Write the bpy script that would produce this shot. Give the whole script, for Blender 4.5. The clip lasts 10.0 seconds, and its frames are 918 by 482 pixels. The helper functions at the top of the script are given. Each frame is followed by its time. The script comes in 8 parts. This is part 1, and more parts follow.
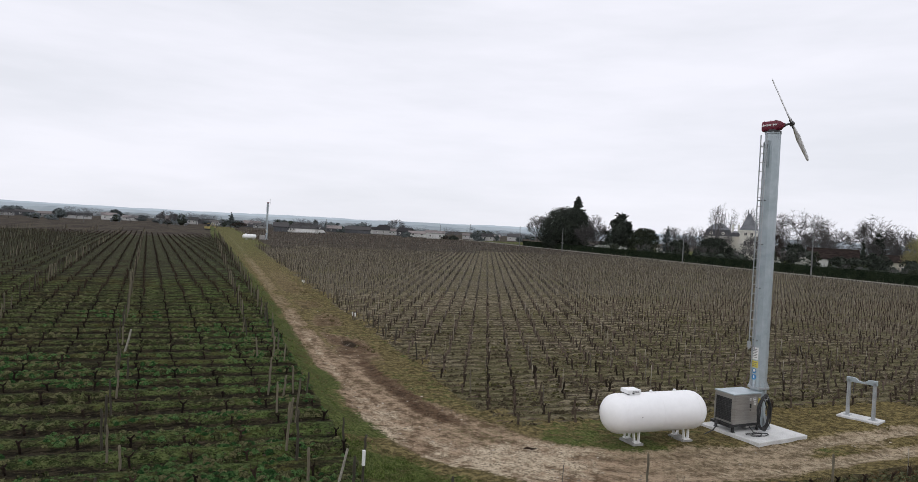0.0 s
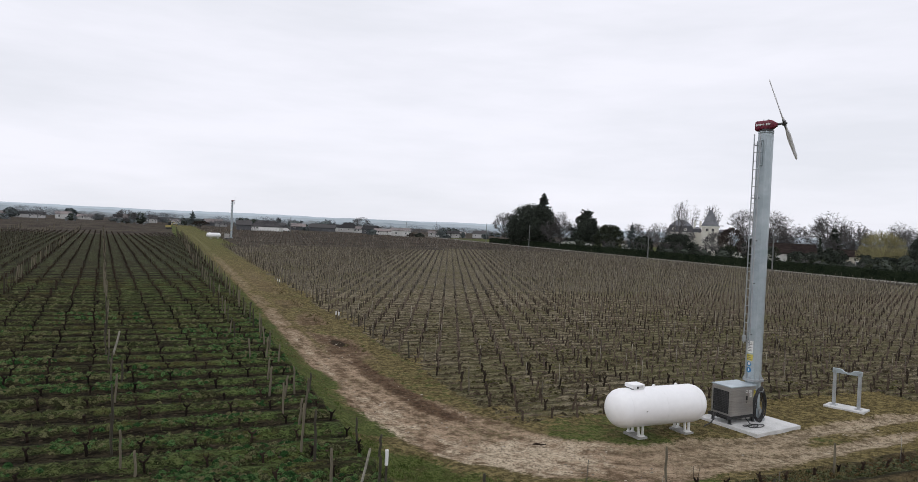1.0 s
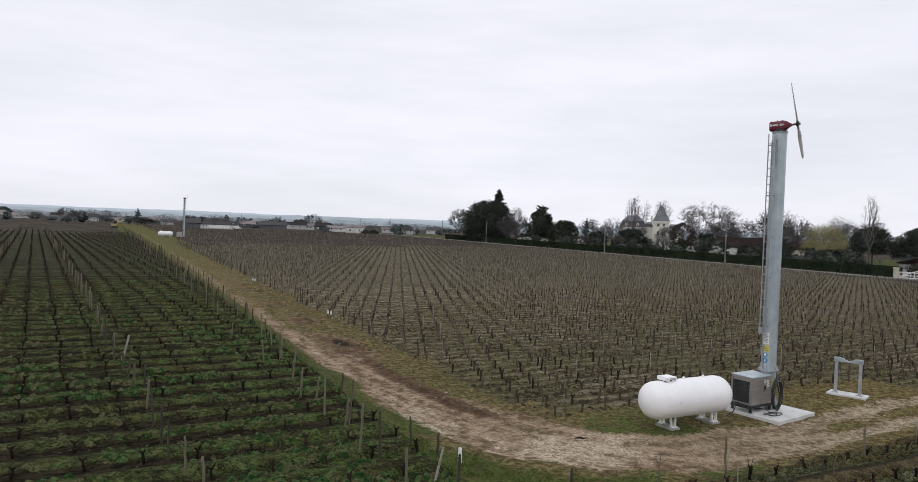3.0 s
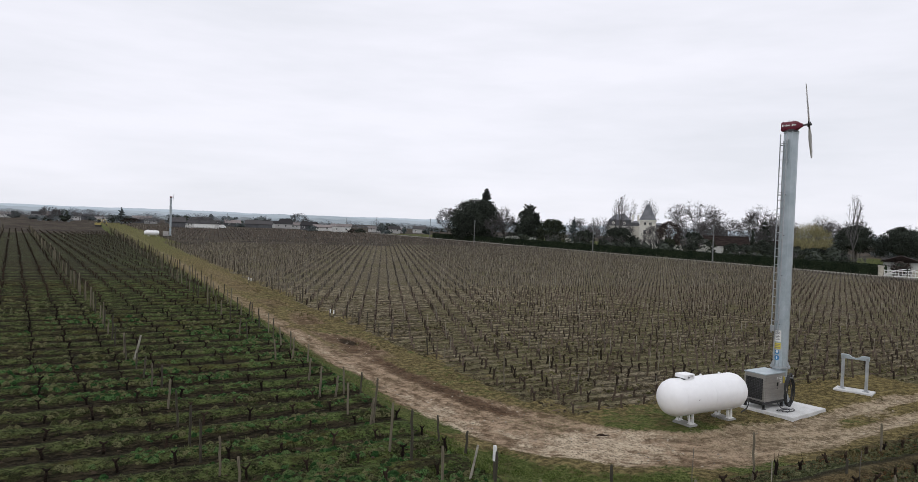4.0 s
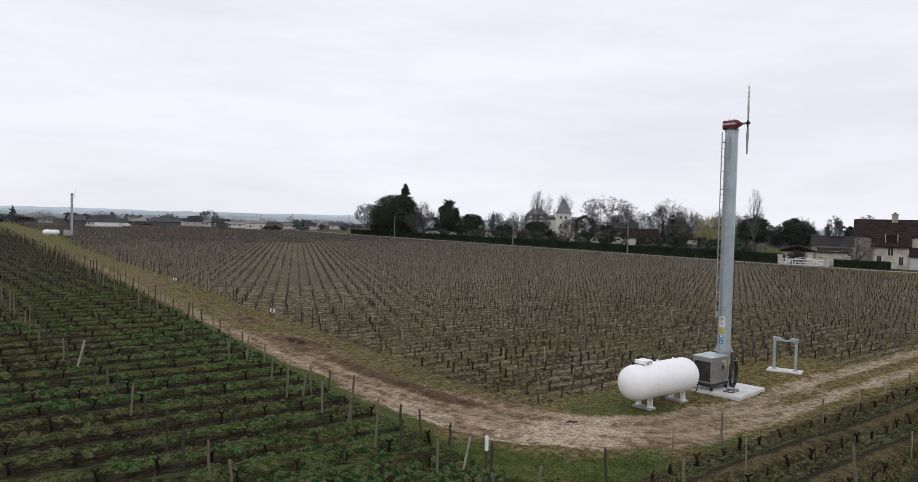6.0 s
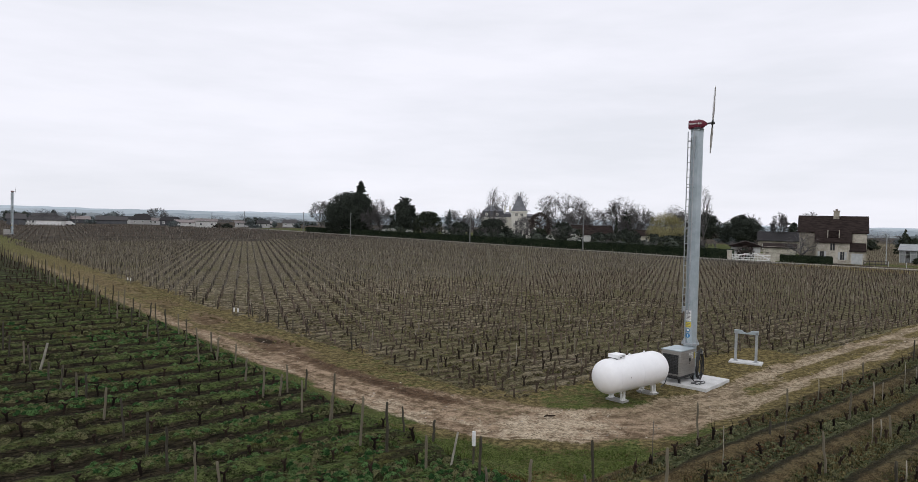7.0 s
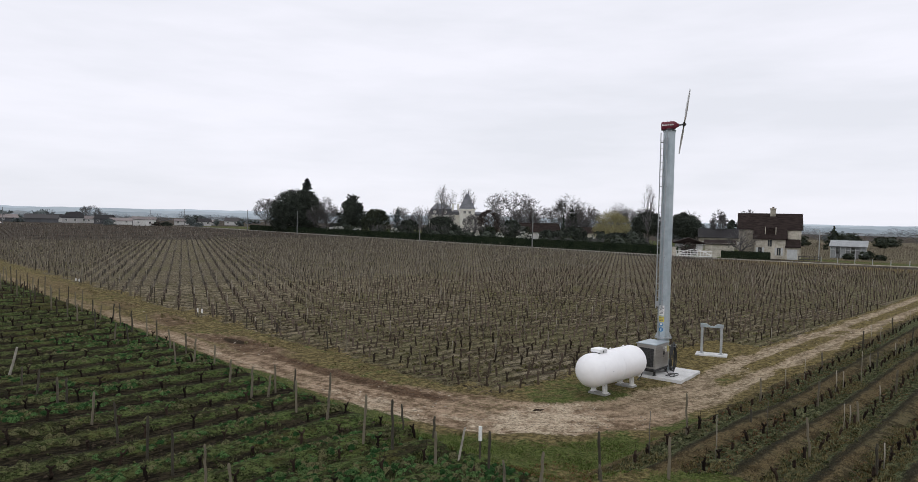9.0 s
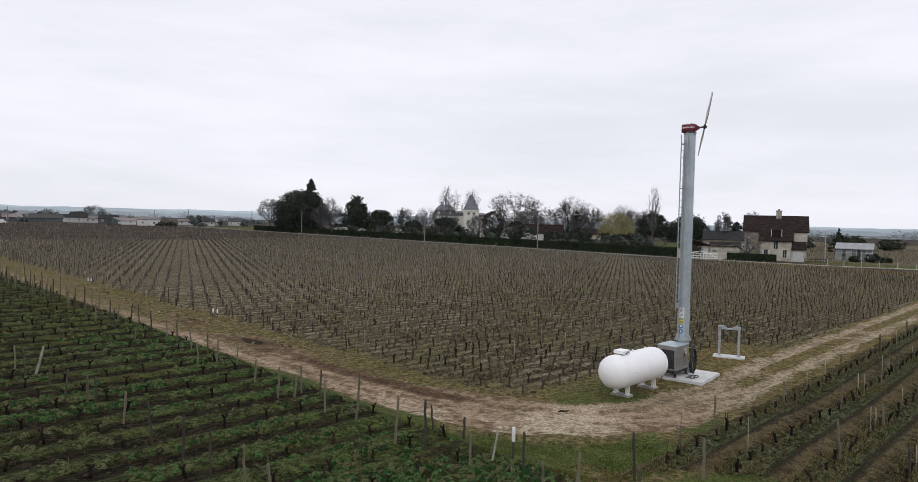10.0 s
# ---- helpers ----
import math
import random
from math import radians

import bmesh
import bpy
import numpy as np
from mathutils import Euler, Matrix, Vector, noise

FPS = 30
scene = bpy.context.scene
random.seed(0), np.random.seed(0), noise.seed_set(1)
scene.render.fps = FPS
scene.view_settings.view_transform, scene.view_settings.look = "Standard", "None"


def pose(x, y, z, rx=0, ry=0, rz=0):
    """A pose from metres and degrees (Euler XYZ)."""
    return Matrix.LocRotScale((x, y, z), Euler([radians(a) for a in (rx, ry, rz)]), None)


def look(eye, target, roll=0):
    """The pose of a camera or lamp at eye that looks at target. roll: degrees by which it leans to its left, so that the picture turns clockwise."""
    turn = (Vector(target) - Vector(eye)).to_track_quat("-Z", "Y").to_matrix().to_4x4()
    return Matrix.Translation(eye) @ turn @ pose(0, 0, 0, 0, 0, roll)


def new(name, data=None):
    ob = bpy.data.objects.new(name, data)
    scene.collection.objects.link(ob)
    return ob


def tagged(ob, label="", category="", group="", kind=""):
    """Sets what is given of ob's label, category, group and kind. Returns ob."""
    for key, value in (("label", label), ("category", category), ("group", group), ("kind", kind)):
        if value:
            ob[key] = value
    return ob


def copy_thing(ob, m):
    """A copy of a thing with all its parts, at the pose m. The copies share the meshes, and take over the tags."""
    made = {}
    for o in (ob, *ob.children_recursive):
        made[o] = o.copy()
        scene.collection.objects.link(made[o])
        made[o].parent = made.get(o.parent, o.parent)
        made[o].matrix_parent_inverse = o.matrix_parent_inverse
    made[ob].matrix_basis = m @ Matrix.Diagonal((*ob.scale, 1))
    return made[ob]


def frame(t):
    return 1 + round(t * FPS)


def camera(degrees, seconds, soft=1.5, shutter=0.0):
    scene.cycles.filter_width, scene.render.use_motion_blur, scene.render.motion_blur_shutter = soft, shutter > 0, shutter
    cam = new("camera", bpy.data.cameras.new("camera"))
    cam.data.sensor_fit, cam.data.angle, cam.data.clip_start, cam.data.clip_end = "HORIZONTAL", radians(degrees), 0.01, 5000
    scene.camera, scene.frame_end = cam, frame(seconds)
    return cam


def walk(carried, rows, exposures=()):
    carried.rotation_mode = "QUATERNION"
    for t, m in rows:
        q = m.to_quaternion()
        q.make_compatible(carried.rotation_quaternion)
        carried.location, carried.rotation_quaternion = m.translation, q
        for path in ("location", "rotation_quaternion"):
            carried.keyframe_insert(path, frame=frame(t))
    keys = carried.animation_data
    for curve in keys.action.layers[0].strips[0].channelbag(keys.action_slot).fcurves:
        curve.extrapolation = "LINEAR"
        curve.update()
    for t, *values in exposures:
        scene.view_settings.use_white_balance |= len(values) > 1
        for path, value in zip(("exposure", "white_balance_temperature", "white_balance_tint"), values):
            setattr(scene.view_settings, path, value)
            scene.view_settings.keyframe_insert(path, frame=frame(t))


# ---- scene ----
cam = camera(68.1, 10.0, soft=0.7)
PATH = [
    (0, (-0.373, 0.186, 6.397), (-0.416, 2.186, 6.362), 2.9),
    (0.5, (-1.028, 0.147, 6.391), (-1.039, 2.147, 6.354), 2.8),
    (1, (-1.714, 0.124, 6.371), (-1.649, 2.122, 6.333), 2.6),
    (1.5, (-2.423, 0.091, 6.36), (-2.266, 2.085, 6.319), 2.3),
    (2, (-3.159, 0.096, 6.357), (-2.979, 2.088, 6.314), 2.3),
    (2.5, (-3.872, 0.099, 6.345), (-3.675, 2.089, 6.303), 2.3),
    (3, (-4.537, 0.151, 6.335), (-4.322, 2.138, 6.292), 2.2),
    (4.5, (-6.188, 0.226, 6.282), (-5.882, 2.202, 6.236), 2.1),
    (5, (-6.619, 0.267, 6.272), (-6.246, 2.231, 6.224), 1.9),
    (5.5, (-7.058, 0.278, 6.255), (-6.619, 2.228, 6.206), 1.7),
    (7, (-8.249, 0.399, 6.238), (-7.615, 2.296, 6.183), 1.4),
    (7.5, (-8.651, 0.422, 6.259), (-7.955, 2.296, 6.201), 1.3),
    (8, (-9.019, 0.492, 6.251), (-8.261, 2.342, 6.191), 1.2),
    (8.5, (-9.378, 0.601, 6.238), (-8.588, 2.437, 6.178), 1.2),
    (9, (-9.738, 0.707, 6.23), (-8.951, 2.545, 6.172), 1.3),
    (9.5, (-10.133, 0.796, 6.225), (-9.349, 2.635, 6.168), 1.4),
    (10, (-10.505, 0.939, 6.226), (-9.723, 2.779, 6.171), 1.5),
]
walk(cam, [(t, look(eye, target, roll)) for t, eye, target, roll in PATH])

# ---- world and light ----
world = bpy.data.worlds.new("overcast")
scene.world = world
world.use_nodes = True
wt = world.node_tree
wt.nodes.clear()


def wnode(kind, **kw):
    n = wt.nodes.new(kind)
    for k, v in kw.items():
        n.inputs[k].default_value = v
    return n


w_out = wnode("ShaderNodeOutputWorld")
w_bg = wnode("ShaderNodeBackground", Strength=1.0)
w_sky = wnode("ShaderNodeTexSky")
w_sky.sky_type = "NISHITA"
w_sky.sun_disc = False
w_sky.sun_elevation, w_sky.sun_rotation = radians(42), radians(200)
w_dim = wnode("ShaderNodeVectorMath")
w_dim.operation = "SCALE"
w_dim.inputs["Scale"].default_value = 0.1
w_co = wnode("ShaderNodeTexCoord")
w_map = wnode("ShaderNodeMapping", Scale=(1.6, 1.6, 9.0), Location=(0.3, 0.1, 0.0))
w_noise = wnode("ShaderNodeTexNoise", Scale=1.3, Detail=5.0, Roughness=0.55)
w_ramp = wnode("ShaderNodeValToRGB")
w_ramp.color_ramp.elements[0].position, w_ramp.color_ramp.elements[1].position = 0.33, 0.62
w_ramp.color_ramp.elements[0].color = (0.81, 0.825, 0.895, 1)
w_ramp.color_ramp.elements[1].color = (0.94, 0.94, 1.025, 1)
w_mix = wnode("ShaderNodeMix")
w_mix.data_type = "RGBA"
w_mix.inputs["Factor"].default_value = 0.96
for a, b in ((w_co.outputs["Generated"], w_map.inputs["Vector"]), (w_map.outputs[0], w_noise.inputs["Vector"]), (w_noise.outputs["Fac"], w_ramp.inputs["Fac"]),
             (w_sky.outputs[0], w_dim.inputs[0]), (w_dim.outputs[0], w_mix.inputs["A"]), (w_ramp.outputs[0], w_mix.inputs["B"]),
             (w_mix.outputs["Result"], w_bg.inputs["Color"]), (w_bg.outputs[0], w_out.inputs[0])):
    wt.links.new(a, b)

sun = new("sun", bpy.data.lights.new("sun", "SUN"))
sun.data.energy, sun.data.angle, sun.data.color = 0.55, radians(50), (1.0, 0.98, 0.95)
sun.matrix_world = look((-20, -30, 60), (0, 20, 0))

# ---- plan: u runs along the vine rows and the lower track, v along the long track ----
HEADING = 22.0
BASE = pose(0, 0, 0, 0, 0, HEADING)
CH, SH = math.cos(radians(HEADING)), math.sin(radians(HEADING))
ROW, ROW_LEFT = 0.885, 1.55      # ploughed field; both green fields
FIRST_LEFT, FIRST_LOW = 13.4, 13.6
VINE_GAP_LEFT = 1.30
VINE_SLANT_LEFT = 0.068


def spot(u, v, z=0.0, turn=0.0):
    return BASE @ pose(u, v, z, 0, 0, turn)


def to_uv(x, y):
    return x * CH + y * SH, -x * SH + y * CH


def smooth(a, b, x):
    t = np.clip((np.asarray(x, float) - a) / (b - a), 0, 1)
    return t * t * (3 - 2 * t)


def vnoise(u, v, size, seed=0):
    """Value noise from 0 to 1 with cells of that many metres."""
    u, v = np.asarray(u, float) / size, np.asarray(v, float) / size
    i, j = np.floor(u).astype(np.int64), np.floor(v).astype(np.int64)
    fu, fv = u - i, v - j
    fu, fv = fu * fu * (3 - 2 * fu), fv * fv * (3 - 2 * fv)

    def cell(a, b):
        h = (a * 374761393 + b * 668265263 + seed * 974634777) & 0xFFFFFFFF
        h = ((h ^ (h >> 13)) * 1274126177) & 0xFFFFFFFF
        return ((h ^ (h >> 16)) & 0xFFFF) / 65535.0

    return (cell(i, j) * (1 - fu) + cell(i + 1, j) * fu) * (1 - fv) + (cell(i, j + 1) * (1 - fu) + cell(i + 1, j + 1) * fu) * fv


def low_v(u, v):
    """Distance across the rows below the track, which run a little askew."""
    return v - 0.045 * (u - 19.6)


def rise(u, v):
    """The land lifts a little away from the crossing; both green fields lie on a low bank above the track."""
    u, v = np.asarray(u, float), np.asarray(v, float)
    left = smooth(4.9, 3.3, u) * (0.36 + 0.011 * np.clip(v - 20, 0, 30)) * (1 - 0.6 * smooth(70, 220, v))
    low = smooth(14.7, 13.2, low_v(u, v)) * (0.34 - 0.30 * smooth(9, 19, u))
    return 0.0035 * np.clip(v - 25, 0, 265) + np.maximum(left, low)


def seat(x, y):
    """Height of the land at a place."""
    return float(rise(*to_uv(x, y)))


TRACK = [(9.5, 420), (8.0, 150), (7.0, 80), (6.5, 50), (6.2, 34), (6.1, 27), (6.45, 22.5), (7.4, 19.4), (9.1, 17.2), (11.6, 15.85), (15.5, 15.75), (22, 16.2), (32, 16.6), (47, 16.95), (60, 17.4), (118, 19.9)]


def track_offset(u, v):
    """Distance from the track's middle line, and on which side."""
    best, side = np.full(np.shape(u), 1e9), np.zeros(np.shape(u))
    for (a, b), (c, d) in zip(TRACK, TRACK[1:]):
        du, dv = c - a, d - b
        t = np.clip(((u - a) * du + (v - b) * dv) / (du * du + dv * dv), 0, 1)
        e = np.hypot(u - a - t * du, v - b - t * dv)
        s = np.sign(du * (v - b) - dv * (u - a))
        near = e < best
        best, side = np.where(near, e, best), np.where(near, s, side)
    return best, side


def field_right(u, v):
    start = np.where(u > 27.5, 17.9 + 0.03 * (u - 27.5), 20.3)
    return (u > 9.2 + 0.010 * (v - 20)) & (v > start) & (u < 114.5 + 0.018 * v) & (v < 163 + 0.25 * (u - 50))


def field_left(u, v):
    return (u < 3.6 + 0.0075 * (v - 20)) & (v < 238)


def field_low(u, v):
    return (u > 5.4 + 0.9 * np.clip(13.0 - v, -1, 2)) & (low_v(u, v) < 14.2) & (u < 120)


def field_back(u, v):
    return (u > 10.5 + 0.01 * (v - 20)) & (v > 168 + 0.25 * (u - 50)) & (v < 335) & (u < 114.5 + 0.018 * v)


# ---- materials ----
def material(name):
    m = bpy.data.materials.new(name)
    m.use_nodes = True
    return m, m.node_tree, m.node_tree.nodes["Principled BSDF"]


def nd(nt, kind, op="", **kw):
    n = nt.nodes.new(kind)
    if op:
        n.operation = op
    for k, v in kw.items():
        k = k.replace("_", " ")
        if hasattr(v, "is_linked"):
            nt.links.new(v, n.inputs[k])
        else:
            n.inputs[k].default_value = v
    return n


def calc(nt, op, a, b=0.0, c=0.0, clamp=False):
    n = nt.nodes.new("ShaderNodeMath")
    n.operation, n.use_clamp = op, clamp
    for i, v in enumerate((a, b, c)):
        if hasattr(v, "is_linked"):
            nt.links.new(v, n.inputs[i])
        else:
            n.inputs[i].default_value = v
    return n.outputs[0]


def blend(nt, fac, a, b):
    n = nt.nodes.new("ShaderNodeMix")
    n.data_type = "RGBA"
    for sock, v in ((n.inputs["Factor"], fac), (n.inputs["A"], a), (n.inputs["B"], b)):
        if hasattr(v, "is_linked"):
            nt.links.new(v, sock)
        else:
            sock.default_value = v if not isinstance(v, tuple) else (*v[:3], 1)
    return n.outputs["Result"]


def span(nt, value, lo, hi):
    n = nt.nodes.new("ShaderNodeMapRange")
    n.interpolation_type = "SMOOTHSTEP"
    nt.links.new(value, n.inputs["Value"])
    n.inputs["From Min"].default_value, n.inputs["From Max"].default_value = lo, hi
    return n.outputs[0]


def grain(nt, vec, scale, detail=3.0, rough=0.6, stretch=None):
    if stretch:
        vec = nd(nt, "ShaderNodeMapping", Vector=vec, Scale=stretch).outputs[0]
    return nd(nt, "ShaderNodeTexNoise", Vector=vec, Scale=scale, Detail=detail, Roughness=rough).outputs["Fac"]


def surface(name, dark, light, fine=30.0, coarse=1.5, rough=0.7, metal=0.0, bump=0.2, depth=0.01, island=0.0, vary=0.0, stretch=None, spec=0.5):
    """A surface whose colour wanders between two tones at two scales, with fine relief."""
    m, nt, b = material(name)
    co = nd(nt, "ShaderNodeTexCoord").outputs["Object"]
    g1, g2 = grain(nt, co, coarse, 4, 0.6, stretch), grain(nt, co, fine, 3, 0.6, stretch)
    f = calc(nt, "ADD", calc(nt, "MULTIPLY", g1, 0.6), calc(nt, "MULTIPLY", g2, 0.5))
    if island:
        f = calc(nt, "ADD", f, calc(nt, "MULTIPLY", calc(nt, "SUBTRACT", nd(nt, "ShaderNodeNewGeometry").outputs["Random Per Island"], 0.5), island))
    if vary:
        f = calc(nt, "ADD", f, calc(nt, "MULTIPLY", calc(nt, "SUBTRACT", nd(nt, "ShaderNodeObjectInfo").outputs["Random"], 0.5), vary))
    nt.links.new(blend(nt, span(nt, f, 0.40, 0.70), dark, light), b.inputs["Base Color"])
    b.inputs["Metallic"].default_value = metal
    b.inputs["Specular IOR Level"].default_value = spec
    nt.links.new(calc(nt, "ADD", rough - 0.1, calc(nt, "MULTIPLY", g2, 0.2), clamp=True), b.inputs["Roughness"])
    if bump:
        nt.links.new(nd(nt, "ShaderNodeBump", Strength=bump, Distance=depth, Height=g2).outputs[0], b.inputs["Normal"])
    return m


M_GALV = surface("galvanised_steel", (0.345, 0.405, 0.43), (0.485, 0.54, 0.565), 55, 2.2, 0.45, 0.5, 0.05, 0.004)
M_GALV_DULL = surface("dull_galvanised_steel", (0.33, 0.35, 0.36), (0.48, 0.50, 0.51), 40, 3, 0.5, 0.6, 0.05)
M_CABINET = surface("brushed_steel_sheet", (0.34, 0.325, 0.305), (0.47, 0.455, 0.43), 20, 1.5, 0.36, 0.7, 0.03, stretch=(1, 1, 12))
M_GRILLE = surface("dark_grille", (0.02, 0.02, 0.02), (0.05, 0.05, 0.05), 60, 3, 0.6, 0.3)
M_TANK = surface("white_tank_paint", (0.83, 0.83, 0.83), (0.88, 0.88, 0.88), 6, 0.5, 0.36, 0.0, 0.02, 0.003)
M_WHITE = surface("white_paint", (0.70, 0.70, 0.68), (0.82, 0.82, 0.80), 25, 2, 0.55)
M_RED = surface("red_enamel", (0.115, 0.006, 0.020), (0.170, 0.010, 0.030), 20, 2, 0.42, 0.0, 0.03)
M_BLADE = surface("pale_fibreglass_blade", (0.86, 0.86, 0.87), (0.92, 0.92, 0.93), 12, 1, 0.35)
M_BLACK = surface("black_rubber", (0.012, 0.012, 0.012), (0.03, 0.03, 0.03), 40, 4, 0.55)
M_DARKMETAL = surface("dark_steel", (0.05, 0.05, 0.052), (0.11, 0.11, 0.11), 30, 3, 0.5, 0.6)
M_CONCRETE = surface("pale_concrete", (0.46, 0.46, 0.445), (0.66, 0.66, 0.645), 35, 1.4, 0.9, 0, 0.25, 0.006)
M_BLOCK = surface("grey_concrete_block", (0.24, 0.235, 0.22), (0.36, 0.355, 0.335), 35, 2, 0.9, 0, 0.3)
M_YELLOW = surface("yellow_sticker", (0.55, 0.45, 0.05), (0.66, 0.55, 0.08), 10, 2, 0.5, 0, 0)
M_BLUE = surface("blue_sticker", (0.04, 0.18, 0.38), (0.06, 0.24, 0.46), 10, 2, 0.5, 0, 0)
M_INK = surface("dark_print", (0.10, 0.10, 0.10), (0.17, 0.17, 0.17), 10, 2, 0.6, 0, 0)
M_POST = surface("weathered_grey_wood", (0.038, 0.033, 0.021), (0.142, 0.122, 0.083), 26, 4, 0.9, 0, 0.4, 0.006, vary=0.5, stretch=(3, 3, 0.4))
M_STAKE = surface("thin_weathered_stakes", (0.09, 0.080, 0.062), (0.30, 0.27, 0.215), 18, 0.4, 0.9, 0, 0, island=0.6)
M_FARPOST = surface("grey_far_posts", (0.045, 0.039, 0.028), (0.16, 0.14, 0.10), 18, 0.4, 0.9, 0, 0, island=0.6, spec=0.1)
M_VINE = surface("dark_vine_bark", (0.023, 0.018, 0.013), (0.098, 0.075, 0.056), 25, 2, 0.95, 0, 0.6, 0.01, vary=0.3, spec=0.1)
M_VINE_LOW = surface("black_vine_bark", (0.011, 0.008, 0.006), (0.042, 0.029, 0.021), 25, 2, 0.95, 0, 0.6, 0.01, vary=0.3, spec=0.08)
M_VINES = surface("dark_vine_bark_of_the_rows", (0.040, 0.031, 0.024), (0.140, 0.110, 0.086), 25, 0.2, 0.95, 0, 0, island=0.4, spec=0.1)
# Distant vines: bark paled in the base colour to stand for haze.
M_VINES_FAR = surface("haze_paled_vine_bark", (0.057, 0.050, 0.042), (0.168, 0.147, 0.121), 25, 0.2, 0.95, 0, 0, island=0.4, spec=0.1)
M_CANE = surface("reddish_vine_canes", (0.055, 0.035, 0.028), (0.13, 0.085, 0.065), 20, 3, 0.9, 0, 0, island=0.5)
M_GRASS = surface("short_field_grass", (0.040, 0.064, 0.012), (0.150, 0.192, 0.056), 9, 0.35, 0.95, 0, 0, island=0.7, spec=0.15)
M_WEED = surface("grey_green_weeds", (0.020, 0.027, 0.009), (0.098, 0.106, 0.048), 8, 0.3, 0.95, 0, 0, island=0.5, spec=0.05)
M_RANK = surface("feathery_grey_weeds", (0.034, 0.042, 0.020), (0.140, 0.154, 0.082), 8, 0.3, 0.95, 0, 0, island=0.5, spec=0.05)
M_LITTER = surface("rust_brown_leaf_litter", (0.050, 0.024, 0.010), (0.170, 0.090, 0.042), 8, 0.4, 0.9, 0, 0, island=0.7, spec=0.1)
M_DRY = surface("dry_straw_grass", (0.055, 0.047, 0.018), (0.185, 0.158, 0.074), 8, 0.5, 0.9, 0, 0, island=0.6, spec=0.12)
M_CLOD = surface("loose_soil_clods", (0.020, 0.016, 0.009), (0.118, 0.098, 0.058), 6, 0.3, 0.95, 0, 0, island=0.9, spec=0.1)
M_STONE_BIT = surface("small_pale_stones", (0.16, 0.135, 0.105), (0.42, 0.37, 0.30), 9, 0.5, 0.9, 0, 0, island=0.7, spec=0.2)
M_CRUMB = surface("dark_soil_crumbs", (0.012, 0.009, 0.006), (0.05, 0.038, 0.025), 6, 0.3, 0.95, 0, 0, island=0.8, spec=0.1)
M_BARK = surface("grey_tree_bark", (0.045, 0.038, 0.032), (0.11, 0.098, 0.085), 6, 0.5, 0.95, 0, 0.3)
M_TWIG = surface("bare_twigs", (0.056, 0.053, 0.052), (0.136, 0.128, 0.125), 3, 0.3, 0.95, 0, 0, island=0.4)
# Lifted and slightly blue: a little haze is mixed into this leaf colour.
M_LEAF_DARK = surface("dark_evergreen_leaves", (0.016, 0.021, 0.016), (0.056, 0.066, 0.051), 3, 0.35, 0.85, 0, 0, island=0.5, spec=0.15)
M_LEAF = surface("evergreen_leaves", (0.013, 0.019, 0.011), (0.054, 0.063, 0.038), 3, 0.35, 0.85, 0, 0, island=0.6, spec=0.15)
M_LEAF_BROWN = surface("purple_brown_leaves", (0.032, 0.026, 0.023), (0.10, 0.08, 0.07), 3, 0.35, 0.9, 0, 0, island=0.5, spec=0.1)
M_WILLOW = surface("yellow_willow_twigs", (0.165, 0.150, 0.070), (0.335, 0.305, 0.155), 3, 0.4, 0.9, 0, 0, island=0.5, spec=0.1)
M_BLOSSOM = surface("white_blossom", (0.18, 0.185, 0.155), (0.62, 0.62, 0.57), 3, 0.5, 0.9, 0, 0, island=0.6, spec=0.1)
# Far leaves and twigs: haze is mixed into the base colour.
M_FARLEAF = surface("haze_greyed_far_foliage", (0.058, 0.072, 0.072), (0.135, 0.154, 0.152), 2, 0.2, 0.9, 0, 0, island=0.5, spec=0.1)
M_FARTWIG = surface("haze_greyed_far_twigs", (0.075, 0.077, 0.082), (0.145, 0.147, 0.153), 2, 0.2, 0.95, 0, 0, island=0.4)
M_HEDGE = surface("clipped_dark_hedge", (0.007, 0.013, 0.007), (0.03, 0.042, 0.022), 4, 0.4, 0.9, 0, 0, island=0.5, spec=0.12)
M_STONE = surface("cream_limestone", (0.36, 0.335, 0.275), (0.57, 0.535, 0.455), 3, 0.35, 0.9, 0, 0.3, 0.02)
M_ASHLAR = surface("pale_ashlar", (0.62, 0.60, 0.54), (0.80, 0.78, 0.71), 3, 0.35, 0.9, 0, 0.2, 0.02)
M_HOUSE = surface("beige_house_stone", (0.33, 0.305, 0.245), (0.54, 0.505, 0.425), 2.5, 0.5, 0.95, 0, 0.4, 0.03, spec=0.1)
M_RUBBLE = surface("grey_rubble_wall", (0.20, 0.18, 0.145), (0.40, 0.37, 0.30), 2.2, 0.5, 0.95, 0, 0.4, 0.03)
M_RENDER = surface("white_render", (0.48, 0.48, 0.46), (0.66, 0.66, 0.64), 3, 0.3, 0.9, 0, 0.1)
M_TILE = surface("dark_brown_roof_tiles", (0.012, 0.0090, 0.0082), (0.044, 0.033, 0.029), 5, 0.9, 0.95, 0, 0.4, 0.02, stretch=(1, 4, 4), spec=0.08)
M_TILE_RED = surface("weathered_clay_tiles", (0.10, 0.075, 0.062), (0.20, 0.15, 0.125), 4, 0.5, 0.9, 0, 0.3, 0.02)
M_SLATE_DARK = surface("dark_mansard_slate", (0.030, 0.031, 0.036), (0.066, 0.067, 0.075), 4, 0.6, 0.6, 0, 0.2, 0.01)
